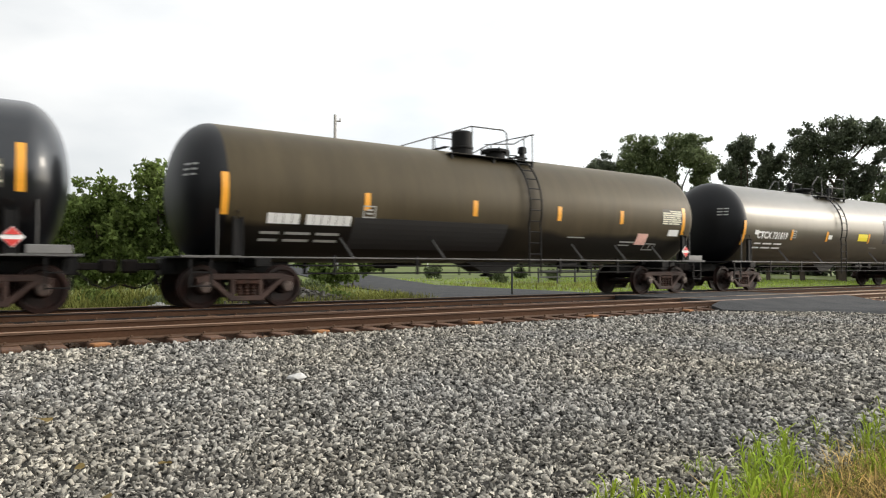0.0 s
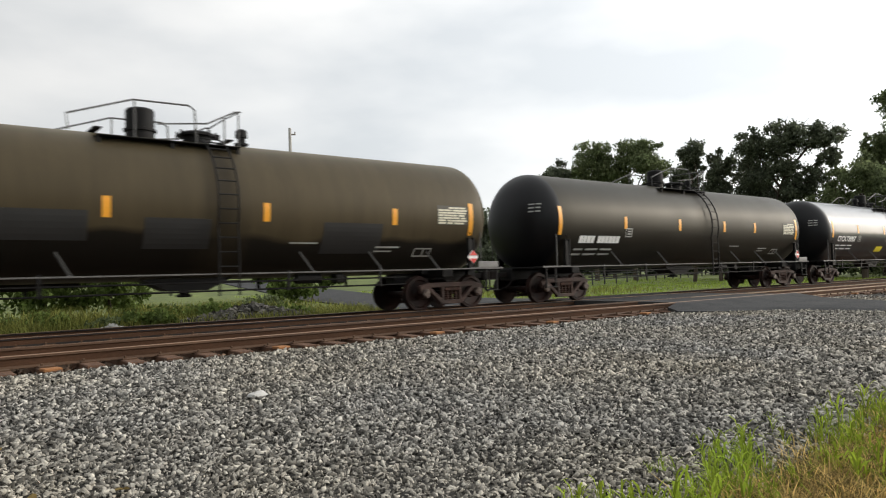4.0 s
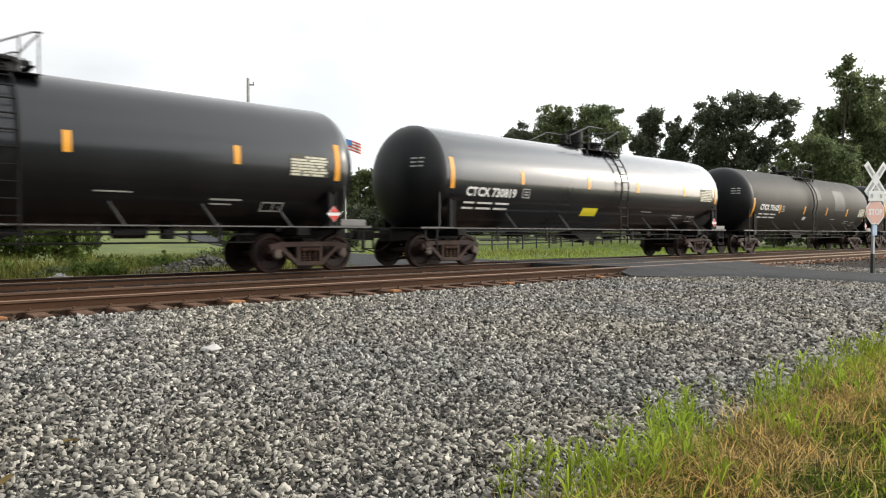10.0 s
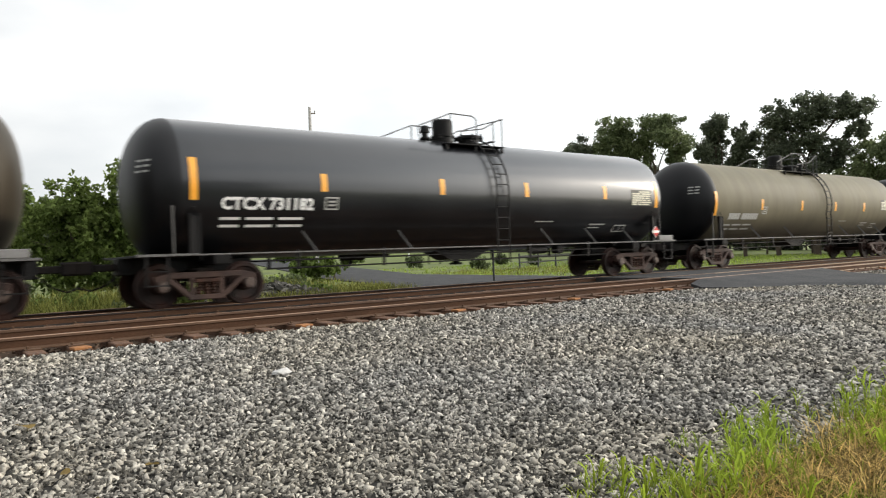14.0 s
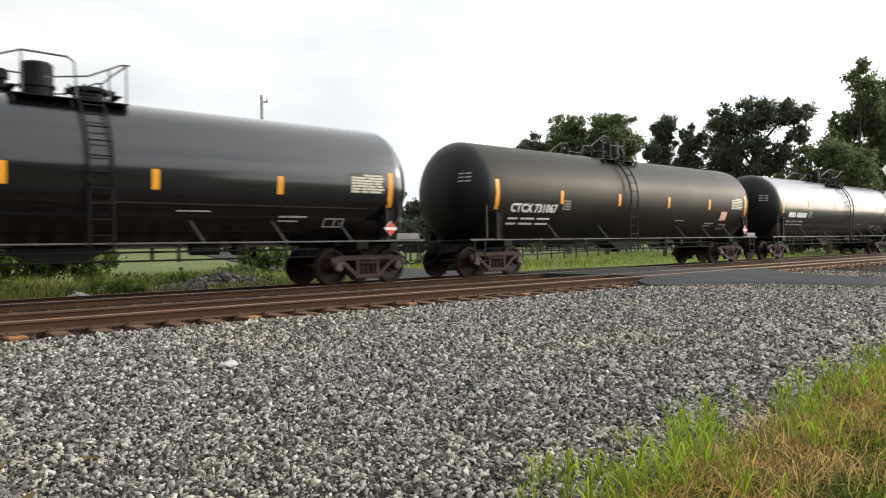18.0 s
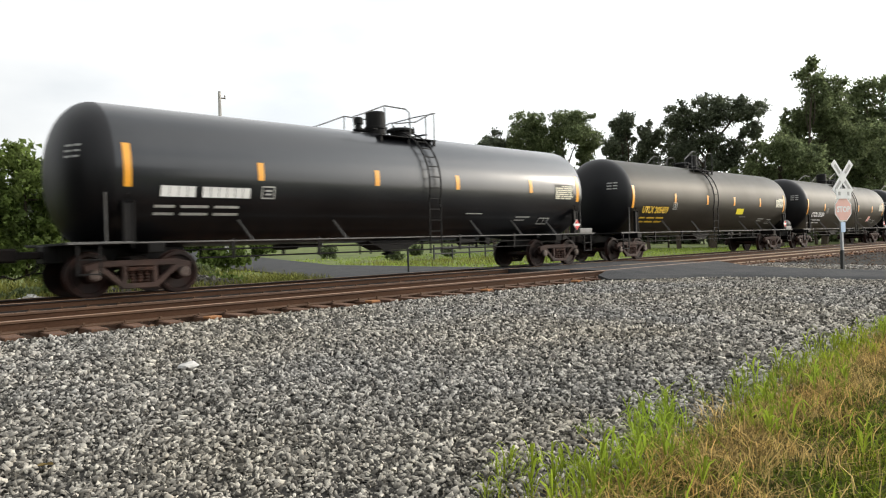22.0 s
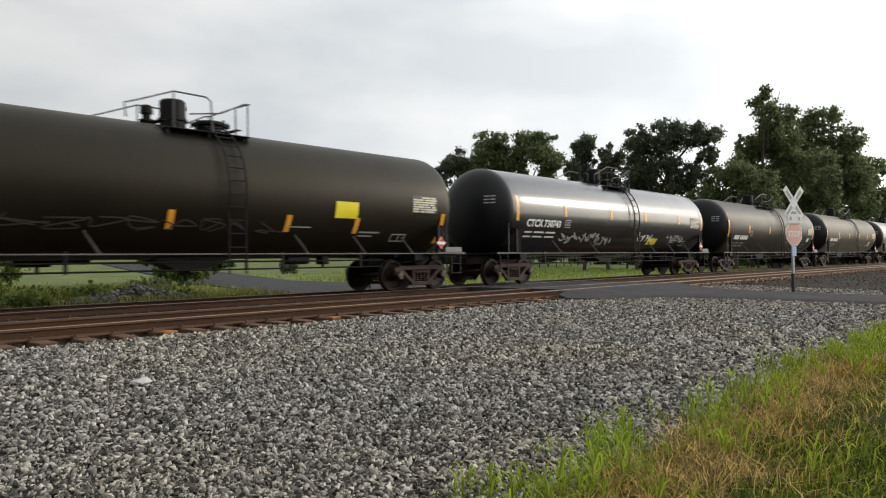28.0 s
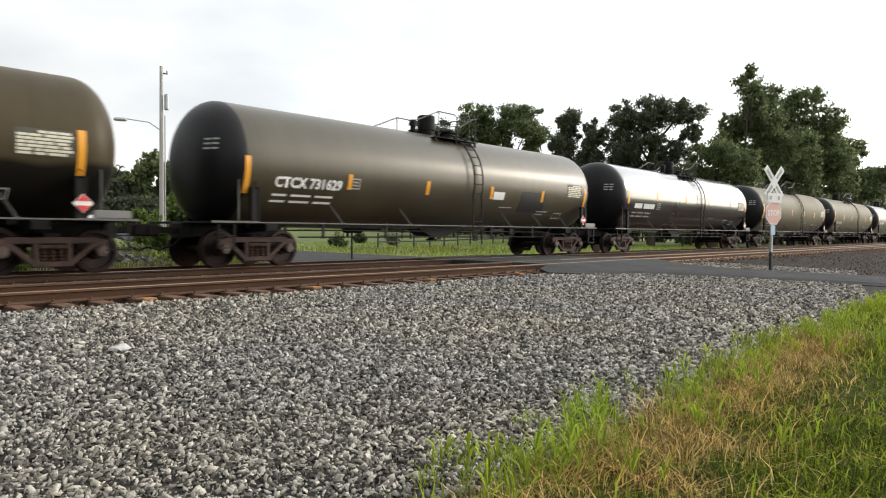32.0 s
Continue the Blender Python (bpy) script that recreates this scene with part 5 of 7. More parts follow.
    if look_.get("end_tank"):
        bm = bmesh.new()
        add_lathe(bm, [(7.55, 0.05), (7.60, 0.22), (7.68, 0.25), (8.62, 0.25), (8.70, 0.22), (8.75, 0.05)], "X", 20, (0, -1.15, 1.36))
        for f in bm.faces:
            f.smooth = True
        add_box(bm, (7.8, -1.3, 1.06), (7.9, -1.0, 1.16))
        add_box(bm, (8.4, -1.3, 1.06), (8.5, -1.0, 1.16))
        part("deck_reservoir", bm, M_FRAME, car, "black air reservoir strapped on the end deck")
    for args in look_.get("spray", ()):
        spray(car, *args)
    return car


def stroke(bm, pts, w, out=0.012):
    """A brushed line on the shell through (x, z) points, smoothed."""
    fine = []
    for i in range(len(pts) - 1):
        p0, p1, p2, p3 = (Vector(pts[max(0, min(len(pts) - 1, j))]) for j in (i - 1, i, i + 1, i + 2))
        for k in range(5):
            t = k / 5
            fine.append(0.5 * ((2 * p1) + (p2 - p0) * t + (2 * p0 - 5 * p1 + 4 * p2 - p3) * t * t + (3 * p1 - p0 - 3 * p2 + p3) * t ** 3))
    fine.append(Vector(pts[-1]))
    prev = None
    for i, p in enumerate(fine):
        d = (fine[min(i + 1, len(fine) - 1)] - fine[max(i - 1, 0)])
        d = d.normalized() if d.length > 1e-6 else Vector((1, 0))
        n = Vector((-d.y, d.x)) * w / 2
        a, b = bm.verts.new(on_shell(p.x + n.x, p.y + n.y, out)), bm.verts.new(on_shell(p.x - n.x, p.y - n.y, out))
        if prev:
            bm.faces.new((prev[0], prev[1], b, a))
        prev = (a, b)


GLYPHS = (((1, .85), (.6, 1), (.1, .75), (.05, .3), (.4, 0), (.9, .1), (.95, .45), (.55, .45)),
          ((.0, .02), (.12, .6), (.5, 1), (.95, .75), (.6, .5), (.3, .48), (.75, .4), (1.15, .0)),
          ((.1, .1), (.05, .6), (.4, .95), (.9, .7), (.7, .35), (.35, .5), (.55, .85), (1.0, .5), (.9, .05)),
          ((.0, .15), (.1, .75), (.5, .98), (.85, .6), (.5, .3), (.2, .5), (.45, .08), (1.0, .02)),
          ((0, 0), (.08, .9), (.3, .95), (.55, .25), (.9, 1), (1.02, .6), (1.05, .02)))


def spray(car, mat, x, z, wide, tall, width, loops, seed, label, bubble=False):
    """Spray-painted scrawl of looping shapes that spell nothing."""
    r = random.Random(seed)
    step = wide / loops
    for i in range(loops):
        x0 = x + i * step
        if bubble:
            pts = [(x0 + step * (u * 0.92 + 0.04), z + tall * w) for u, w in GLYPHS[i % 5]]
        else:
            pts = [(x0 + r.uniform(0, .2) * step, z + r.uniform(.6, 1) * tall)]
            for a in range(5):
                pts.append((x0 + r.uniform(0.0, 1.1) * step, z + r.uniform(0, 1) * tall))
        bm = bmesh.new()
        stroke(bm, pts, width)
        part("graffiti", bm, mat, car, label)


M_CHALK = material("worn_chalk", (0.040, 0.035, 0.031), 0.8, var=0.3, scale=5, fine=40, bump=0)
M_PLATE = material("dark_plate_ground", (0.055, 0.052, 0.040), 0.6, var=0.2, scale=5, fine=40, bump=0)
WHEELS = {}
Y = (M_YELLOW, "yellow_label", "yellow sticker label")


def yellow(x, z, w=0.85, h=0.26):
    return (x - w / 2, x + w / 2, z - h / 2, z + h / 2, *Y)


def dark(x0, x1, z0, z1):
    return (x0, x1, z0, z1, M_PATCH_DARK, "paint_patch", "darker repainted patch")


def pale_patch(x0, x1, z0, z1, m=None):
    return (x0, x1, z0, z1, m or M_PATCH_LIGHT, "paint_patch", "paler faded patch")


def white_card(x, z, w=0.4, h=0.16):
    return (x - w / 2, x + w / 2, z - h / 2, z + h / 2, M_WHITE, "white_label", "small white label")


RED_TAG = lambda x, z: (x - 0.25, x + 0.25, z - 0.17, z + 0.17, M_RED_TAG, "red_label", "red and white label")
M_RED_TAG = material("faded_red_label", (0.78, 0.47, 0.39), 0.5, var=0.3, scale=6, fine=40, bump=0)

BLACK = "glossy black tank car with orange strips"
OLIVE = "dusty olive tank car with blackened belly"
CARS = [
    (-16.12, dict(paint="black", label=BLACK, bars=True)),
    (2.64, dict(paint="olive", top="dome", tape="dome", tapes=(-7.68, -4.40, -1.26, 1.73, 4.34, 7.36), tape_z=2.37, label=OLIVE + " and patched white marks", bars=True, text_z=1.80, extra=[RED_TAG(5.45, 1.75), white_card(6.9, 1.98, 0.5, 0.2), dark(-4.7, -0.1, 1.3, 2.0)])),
    (21.27, dict(paint="olive_plain", top="square", ladder=-0.63, top_shift=-0.16, tape="low", tapes=(-7.70, -4.46, -1.76, 1.89, 4.83, 7.65), tape_z=2.12, label="olive-grey tank car with a dark square patch and yellow label", mark="CTCX 731619", text_z=1.95, extra=[yellow(1.32, 2.15, 0.85, 0.3), dark(3.3, 4.72, 1.92, 2.98), white_card(-1.5, 2.1, 0.3), white_card(-6.9, 2.15, 0.25)])),
    (40.12, dict(paint="black", top="reversed", tapes=(-7.53, -5.0, -1.71, 1.21, 4.52, 7.4), label=BLACK + " and clear white lettering", mark="CTCX 730794")),
    (58.78, dict(paint="olive", top="dome", tape="dome", tapes=(-7.44, -4.80, -1.59, 1.60, 4.94, 7.40), tape_z=2.38, label=OLIVE + " and dark rectangular patches", bars=True, text_z=1.8, extra=[dark(-3.4, -1.9, 1.75, 2.3), dark(-0.9, 0.4, 1.6, 2.2), dark(3.0, 4.6, 1.5, 2.2)])),
    (77.42, dict(paint="brown", top="dome", tape="dome", tapes=(-7.69, -4.53, -1.41, 1.58, 3.89, 7.45), tape_z=2.46, label="brown-black tank car streaked with road dirt", bars=True, text_z=1.8)),
    (96.02, dict(paint="black", label=BLACK + " and low yellow label", mark="CTCX 730957", extra=[yellow(-1.45, 1.64)])),
    (114.58, dict(paint="black", label="glossy black tank car sprayed with large white graffiti", mark="CTCX 730811", extra=[yellow(-0.75, 1.68)],
                 spray=[(M_WHITE, -3.95, 1.30, 4.75, 0.85, 0.045, 5, 3, "large white outlined graffiti", True), (M_WHITE, 1.7, 1.62, 0.95, 0.36, 0.05, 4, 5, "white graffiti tag"), (M_WHITE, 2.9, 1.45, 1.35, 0.40, 0.05, 5, 9, "white graffiti tag"), (M_GREEN, 5.6, 1.62, 0.75, 0.42, 0.06, 4, 2, "green graffiti tag")])),
    (133.22, dict(paint="gloss", label="very glossy black tank car with white lettering", mark="CTCX 731020")),
    (151.87, dict(paint="black", label=BLACK + " and white lettering", mark="CTCX 731049")),
    (170.54, dict(paint="gloss", label="very glossy black tank car with a yellow label", mark="CTCX 730819", extra=[yellow(-0.9, 1.66)])),
    (189.30, dict(paint="matte", top="square", tape="low", tapes=(-7.51, -4.65, -1.66, 1.35, 4.40, 7.54), tape_z=2.12, label="dull black tank car with a faded square patch", mark="CTCX 731625", text_z=2.05, extra=[pale_patch(2.4, 3.95, 2.2, 3.30), white_card(-1.4, 1.72, 0.35), pale_patch(-0.1, 0.5, 2.7, 3.4)], plate_z=2.18, ladder=-0.65, top_shift=-0.18)),
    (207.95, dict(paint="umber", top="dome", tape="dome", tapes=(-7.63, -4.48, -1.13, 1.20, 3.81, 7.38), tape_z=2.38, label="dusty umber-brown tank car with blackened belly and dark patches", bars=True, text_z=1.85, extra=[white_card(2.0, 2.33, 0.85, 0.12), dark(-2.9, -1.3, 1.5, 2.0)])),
    (226.56, dict(paint="black", label=BLACK + " and white lettering", mark="CTCX 731182")),
    (245.28, dict(paint="khaki", top="dome", tape="dome", label="khaki tank car dulled by pale dust", bars=True, text_z=1.8, ink=M_FADED)),
    (263.99, dict(paint="umber", top="reversed", tape="dome", tapes=(-7.69, -4.89, -1.88, 1.38, 4.75, 7.49), tape_z=2.44, label="dusty umber-brown tank car with blackened belly and red label", bars=True, text_z=1.85, extra=[RED_TAG(6.3, 1.85), dark(1.0, 2.2, 1.45, 1.9), dark(-0.6, 0.3, 1.5, 2.0)])),
    (282.70, dict(paint="gloss", tape="low", tapes=(-7.43, -3.74, -0.85, 1.74, 4.43, 7.45), tape_z=2.33, label="very glossy black tank car with thin side stripes", mark="CITX 224214", text_z=1.8, extra=[(0.8, 6.8, 1.86, 1.885, M_TRUCK, "pin_stripe", "thin brown stripe")])),
    (301.40, dict(paint="brown", top="reversed", tape="dome", tapes=(-7.45, -4.59, -1.54, 1.54, 4.51, 7.50), tape_z=2.38, label="brown-black tank car with orange reflective strips", mark="CTCX 731067", text_z=1.9, extra=[RED_TAG(5.75, 1.95)])),
    (320.05, dict(paint="black", label=BLACK + " and blurred white lettering", bars=True)),
    (338.90, dict(paint="brown", top="reversed", tape="dome", tapes=(-7.60, -4.86, -1.83, 1.49, 4.60, 7.43), tape_z=2.11, label="brown-black tank car with a yellow label", bars=True, text_z=1.95, extra=[yellow(0.45, 1.82, 0.85, 0.24)])),
    (357.45, dict(paint="black", label=BLACK + " and bright patched white marks", bars=True)),
    (376.23, dict(paint="brown", top="reversed", tape="dome", tapes=(-7.61, -4.35, -1.44, 1.30, 4.28, 7.38), tape_z=2.44, label="brown-black tank car with yellow lettering", end_tank=True, mark="UTLX 205459", ink=M_YELLOW_LETTER, ink2="yellow", text_z=1.85, extra=[yellow(2.05, 1.98, 0.78, 0.26)])),
    (394.92, dict(paint="brown", tape="dome", tapes=(-7.67, -4.89, -1.56, 1.62, 4.66, 7.29), tape_z=2.35, top="dome", label="brown-black tank car with white lettering", mark="CTCX 731334", text_z=1.8, extra=[RED_TAG(4.4, 1.7)])),
    (413.68, dict(paint="olive", top="dome", tape="low", tapes=(-7.74, -3.63, -0.17, 2.45, 5.10, 7.62), tape_z=1.91, label=OLIVE + " and grey and yellow patches", mark="DBUX 300243", text_z=1.75, extra=[pale_patch(1.3, 2.4, 1.95, 2.3, M_SILVER_PATCH), yellow(1.9, 1.42, 0.9, 0.2)])),
    (432.33, dict(paint="khaki", top="dome", tape="low", label="dusty grey-khaki tank car with a white label", bars=True, text_z=1.8, extra=[white_card(2.8, 2.3, 0.6, 0.5)])),
    (450.98, dict(paint="brown", label="brown-black tank car with strips low on its side", tape="lower", tapes=(-7.59, -4.57, -0.72, 2.21, 4.33, 7.55), tape_z=1.81, mark="DBUX 300037", text_z=1.9, extra=[yellow(3.93, 2.2, 0.74, 0.42)], spray=[(M_CHALK, -6.9, 1.55, 9.0, 0.30, 0.03, 12, 11, "faint worn chalk scrawl")])),
    (469.59, dict(paint="black", label="glossy black tank car tagged with grey graffiti", mark="CTCX 730743", extra=[yellow(2.8, 1.58)],
                 spray=[(M_FADED, -4.6, 1.45, 2.9, 0.40, 0.05, 7, 21, "grey graffiti tag"), (M_FADED, -1.85, 1.35, 1.1, 0.34, 0.05, 5, 22, "grey graffiti tag"), (M_WHITE, 1.25, 1.55, 1.5, 0.40, 0.05, 4, 23, "white graffiti tag"), (M_FADED, 4.05, 1.52, 1.8, 0.34, 0.05, 6, 24, "grey graffiti tag")])),
    (488.49, dict(paint="brown", top="dome", tape="dome", tapes=(-7.73, -4.70, -1.33, 1.59, 4.38, 7.43), tape_z=2.37, label="brown-black tank car with patched white marks", bars=True, text_z=1.8, extra=[white_card(6.5, 1.9, 0.4, 0.25)])),
    (507.34, dict(paint="olive_black_belly", top="dome", tape="dome", tapes=(-7.76, -4.52, -1.43, 1.66, 4.51, 7.41), tape_z=2.34, label=OLIVE + " and a silver patch", bars=True, text_z=1.9, extra=[pale_patch(0.62, 1.56, 2.30, 2.80, M_SILVER_PATCH), RED_TAG(5.6, 1.8)])),
    (525.99, dict(paint="olive_plain", top="drum", tape="low", tapes=(-7.61, -4.51, -1.49, 1.60, 4.60, 7.55), tape_z=2.18, label="glossy olive tank car with white lettering", mark="CTCX 731629", text_z=1.95, extra=[white_card(2.0, 2.1, 0.6, 0.25), dark(3.3, 4.8, 1.6, 2.3)])),
    (544.68, dict(paint="gloss", label="very glossy black tank car with white lettering", bars=True)),
    (563.37, dict(paint="khaki", top="dome", tape="dome", label="khaki tank car dulled by pale dust", bars=True, text_z=1.8, ink=M_FADED)),
    (582.06, dict(paint="khaki", top="dome", tape="dome", label="khaki tank car dulled by pale dust", bars=True, text_z=1.8, ink=M_FADED)),
    (600.75, dict(paint="olive_plain", top="drum", label="olive tank car far down the line", bars=True)),
    (619.44, dict(paint="gloss", label=BLACK + " far down the line", bars=True)),
    (638.13, dict(paint="olive", top="dome", tape="dome", label=OLIVE + " far down the line", bars=True)),
]


def run(t):
    """Metres the train has gone by t seconds: it gathers speed slowly."""
    return -0.140 + 15.8283 * t + 0.01551 * t ** 2 - 0.000106 * t ** 3


TRAIN = [(tank_car(spec), u + CAR / 2) for u, spec in CARS]


# ---- plants, poles and distance ----
def leaf_mesh(name, pts, size, mat, droop=0.3, seed=1, long=1.5):
    """Leaves and sprays as small pointed faces about the given places, joined into one crown."""
    r = np.random.default_rng(seed)
    k = len(pts)
    a, b = r.normal(size=(k, 3)), r.normal(size=(k, 3))
    a[:, 2] -= droop
    a /= np.linalg.norm(a, axis=1)[:, None]
    b -= a * (a * b).sum(1)[:, None]
    b /= np.linalg.norm(b, axis=1)[:, None]
    s = (size[0] + (size[1] - size[0]) * r.random(k) ** 1.5)[:, None]
    v = np.stack((pts, pts + (a * 0.7 * long + b * 0.45) * s, pts + (a * 0.8 * long - b * 0.5) * s), 1)
    me = bpy.data.meshes.new(name)
    me.vertices.add(3 * k)
    me.vertices.foreach_set("co", v.reshape(-1))
    me.loops.add(3 * k)
    me.loops.foreach_set("vertex_index", np.arange(3 * k))
    me.polygons.add(k)
    me.polygons.foreach_set("loop_start", np.arange(0, 3 * k, 3))
    me.update(calc_edges=True)
    me.materials.append(mat)
    return me


def clump_points(lobes, count, seed, fuzz=0.2):
    """Leaf places in small tufts on boughs that spring out of each lobe: (x, y, z, rx, ry, rz)."""
    r = np.random.default_rng(seed)
    split = []
    for x, y, z, rx, ry, rz in lobes:
        split.append((x, y, z, rx * 0.5, ry * 0.5, rz * 0.5))
        for q in range(15):
            d = r.normal(size=3)
            d /= np.linalg.norm(d)
            k = r.uniform(0.15, 0.38)
            e = r.uniform(0.5, 1.05) - 0.5 * (k - 0.15)
            split.append((x + d[0] * rx * e, y + d[1] * ry * e, z + d[2] * rz * e, rx * k, ry * k, rz * k * 0.9))
    vol = np.array([l[3] * l[4] + l[4] * l[5] + l[3] * l[5] for l in split])
    out = []
    for l, share in zip(split, vol / vol.sum()):
        n = max(16, int(2.0 * count * share))
        tufts = max(4, n // 26)
        d = r.normal(size=(tufts, 3))
        d /= np.linalg.norm(d, axis=1)[:, None]
        c = d * (r.uniform(0.15, 1.0, tufts) ** 0.6 * 1.12)[:, None]
        which = r.integers(0, tufts, n)
        p = c[which] * 1.1 + r.normal(0, fuzz, (n, 3)) * r.uniform(0.5, 1.7, tufts)[which][:, None]
        out.append(p * np.array(l[3:6]) + np.array(l[0:3]))
    return np.concatenate(out)


def limb(bm, a, b, r0, r1, bend=0.1, seed=0, n=5):
    """A tapered, slightly crooked limb."""
    r = random.Random(seed)
    a, b = Vector(a), Vector(b)
    off = Vector((r.uniform(-1, 1), r.uniform(-1, 1), r.uniform(-.4, .4))) * (b - a).length * bend
    pts = [a.lerp(b, i / n) + off * math.sin(math.pi * i / n) for i in range(n + 1)]
    for i in range(n):
        add_tube(bm, pts[i], pts[i + 1], r0 + (r1 - r0) * i / n, 7 if r0 > 0.1 else 4, r0 + (r1 - r0) * (i + 1) / n)


def tree(az, dist, lobes, trunk_h, trunk_r, mat, count, leaf, label, seed, bare=(), name="tree"):
    """A tree by bearing and distance; lobes (across, deep, up, radii) in metres from its foot."""
    k = max(1, 23.5 / (dist * math.sin(radians(az)))) if az < 40 else 1
    dist, trunk_h, trunk_r = dist * k, trunk_h * k, trunk_r * k
    lobes, leaf = [tuple(c * k for c in l) for l in lobes], (leaf[0] * k, leaf[1] * k)
    x, y = dist * math.cos(radians(az)), dist * math.sin(radians(az))
    t = tagged(new(name), label, "tree" if name == "tree" else "weeds" if name == "weed_clump" else "shrub", group="trees by the line" if name == "tree" else "shrubs")
    t.matrix_basis = pose(x, y, ground_z(x, y) - 0.05, 0, 0, az - 90)
    bm = bmesh.new()
    limb(bm, (0, 0, 0), (lobes[0][0] * 0.4, 0, trunk_h), trunk_r, trunk_r * 0.55, 0.04, seed)
    for i, l in enumerate(lobes):
        limb(bm, (lobes[0][0] * 0.25, 0, trunk_h * (0.55 + 0.4 * (i % 3) / 2)), (l[0], l[1], l[2] + l[5] * 0.3), trunk_r * 0.45, trunk_r * 0.10, 0.1, seed + i)
        for q in range(3):
            r = random.Random(seed * 7 + i * 3 + q)
            limb(bm, (l[0] * 0.7, l[1] * 0.7, l[2] - l[5] * 0.3), (l[0] + r.uniform(-.8, .8) * l[3], l[1] + r.uniform(-.8, .8) * l[4], l[2] + r.uniform(-.2, .9) * l[5]), trunk_r * 0.2, trunk_r * 0.05, 0.12, seed + q, 3)
    for a, b in bare:
        limb(bm, Vector(a) * k, Vector(b) * k, trunk_r * 0.12, 0.02, 0.1, seed + 90, 3)
    if name == "weed_clump":
        tagged(part("stem", bm, M_LEAF_NEAR, t), "thin green stalks", kind="stuff")
    else:
        part("trunk", bm, M_BARK, t)
    part("crown", leaf_mesh("crown", clump_points(lobes, count, seed), leaf, mat, seed=seed), parent=t)
    return t


L = (0.11, 0.27)
BROAD, DARKT, VINE = "broad-leaved tree in full dark green leaf", "dark backlit tree with an open crown", "slim tree thickly wrapped in vines"
# loose group with bare stems showing under the crowns
tree(42.0, 74.5, [(0, 0, 11.0, 1.9, 1.8, 1.7), (-1.6, 0, 9.8, 1.3, 1.3, 1.2)], 9.5, 0.22, M_LEAF_DARK, 5200, L, "small dark tree at the end of a row", 11)
tree(39.0, 74.5, [(0, 0, 12.2, 2.6, 2.2, 2.2), (1.6, 0, 11.0, 1.8, 1.8, 1.7), (-1.8, 0.4, 10.6, 1.7, 1.7, 1.9)], 9.5, 0.28, M_LEAF, 9500, L, BROAD + " with bare stem", 12)
tree(36.0, 74.5, [(0, 0, 12.9, 2.6, 2.2, 2.4), (1.9, 0, 11.8, 2.0, 1.8, 2.0), (-1.7, 0, 11.6, 1.9, 1.8, 1.9), (2.2, 0, 9.7, 1.1, 1.1, 1.3)], 9.5, 0.28, M_LEAF, 11000, L, BROAD + " with bare stem", 13)
tree(37.6, 81, [(0, 0, 8.6, 2.6, 1.8, 1.9), (3.0, 0, 7.6, 1.8, 1.5, 1.8)], 7.0, 0.25, M_LEAF_DARK, 5000, L, "low dark tree under taller ones", 14)
# two vine-wrapped stems
tree(31.6, 72.6, [(0.1, 0, 12.5, 1.35, 1.1, 1.7), (-0.5, 0, 10.2, 1.6, 1.2, 1.9), (-0.7, 0, 7.8, 1.4, 1.1, 1.8)], 11, 0.2, M_LEAF_DARK, 8000, L, VINE, 15)
tree(29.7, 72.6, [(0.1, 0, 11.2, 1.5, 1.2, 1.6), (-0.2, 0, 9.0, 1.8, 1.4, 1.9), (-0.3, 0, 6.6, 1.6, 1.3, 1.8)], 10, 0.2, M_LEAF_DARK, 8500, L, VINE, 16)
# open oak with ivy at its foot
tree(24.9, 70.7, [(0.3, 0, 13.2, 2.6, 2.2, 1.9), (-2.6, 0, 12.6, 1.9, 1.7, 1.7), (2.9, 0, 13.0, 1.8, 1.7, 1.6), (-0.6, 0, 10.7, 2.3, 2.0, 1.5), (3.6, 0, 11.0, 1.2, 1.2, 1.2), (0.6, 0, 8.2, 1.9, 1.7, 1.4), (-2.4, 0, 9.6, 1.6, 1.4, 1.6), (2.4, 0, 9.2, 1.5, 1.4, 1.5), (-1.0, 0, 6.4, 2.2, 1.6, 1.6)], 10.5, 0.34, M_LEAF_DARK, 17000, L, DARKT, 17)
tree(27.4, 72.6, [(0, 0, 9.8, 2.0, 1.8, 1.9), (-0.6, 0, 7.2, 2.4, 2.0, 2.2), (1.6, 0, 7.8, 1.8, 1.6, 2.0)], 8.5, 0.25, M_LEAF_DARK, 8500, L, "ivy-hung dark tree beside a taller one", 18)
# tall mixed trees past the sign
tree(20.2, 66, [(0, 0, 8.6, 2.4, 2.0, 1.8), (1.8, 0, 7.0, 2.6, 2.0, 2.2), (-1.8, 0, 6.4, 2.2, 1.9, 2.0), (-0.2, 0, 4.6, 2.6, 2.0, 2.0)], 7.0, 0.25, M_LEAF, 11000, L, "bushy green tree with low branches", 19)
tree(17.4, 66, [(0, 0, 12.6, 1.7, 1.5, 2.2), (0.4, 0, 10.6, 2.6, 2.2, 2.0), (-1.6, 0, 10.2, 2.0, 1.8, 1.9), (1.4, 0, 8.2, 2.8, 2.2, 2.2), (-1.2, 0, 7.2, 2.6, 2.0, 2.0)], 11.5, 0.3, M_LEAF, 15000, L, "tall green tree with a thin leader", 20,
     bare=[((0, 0, 13.6), (-0.3, 0, 15.6)), ((0, 0, 14.0), (0.6, 0, 15.3)), ((0, 0, 13.9), (-0.9, 0, 15.0))])
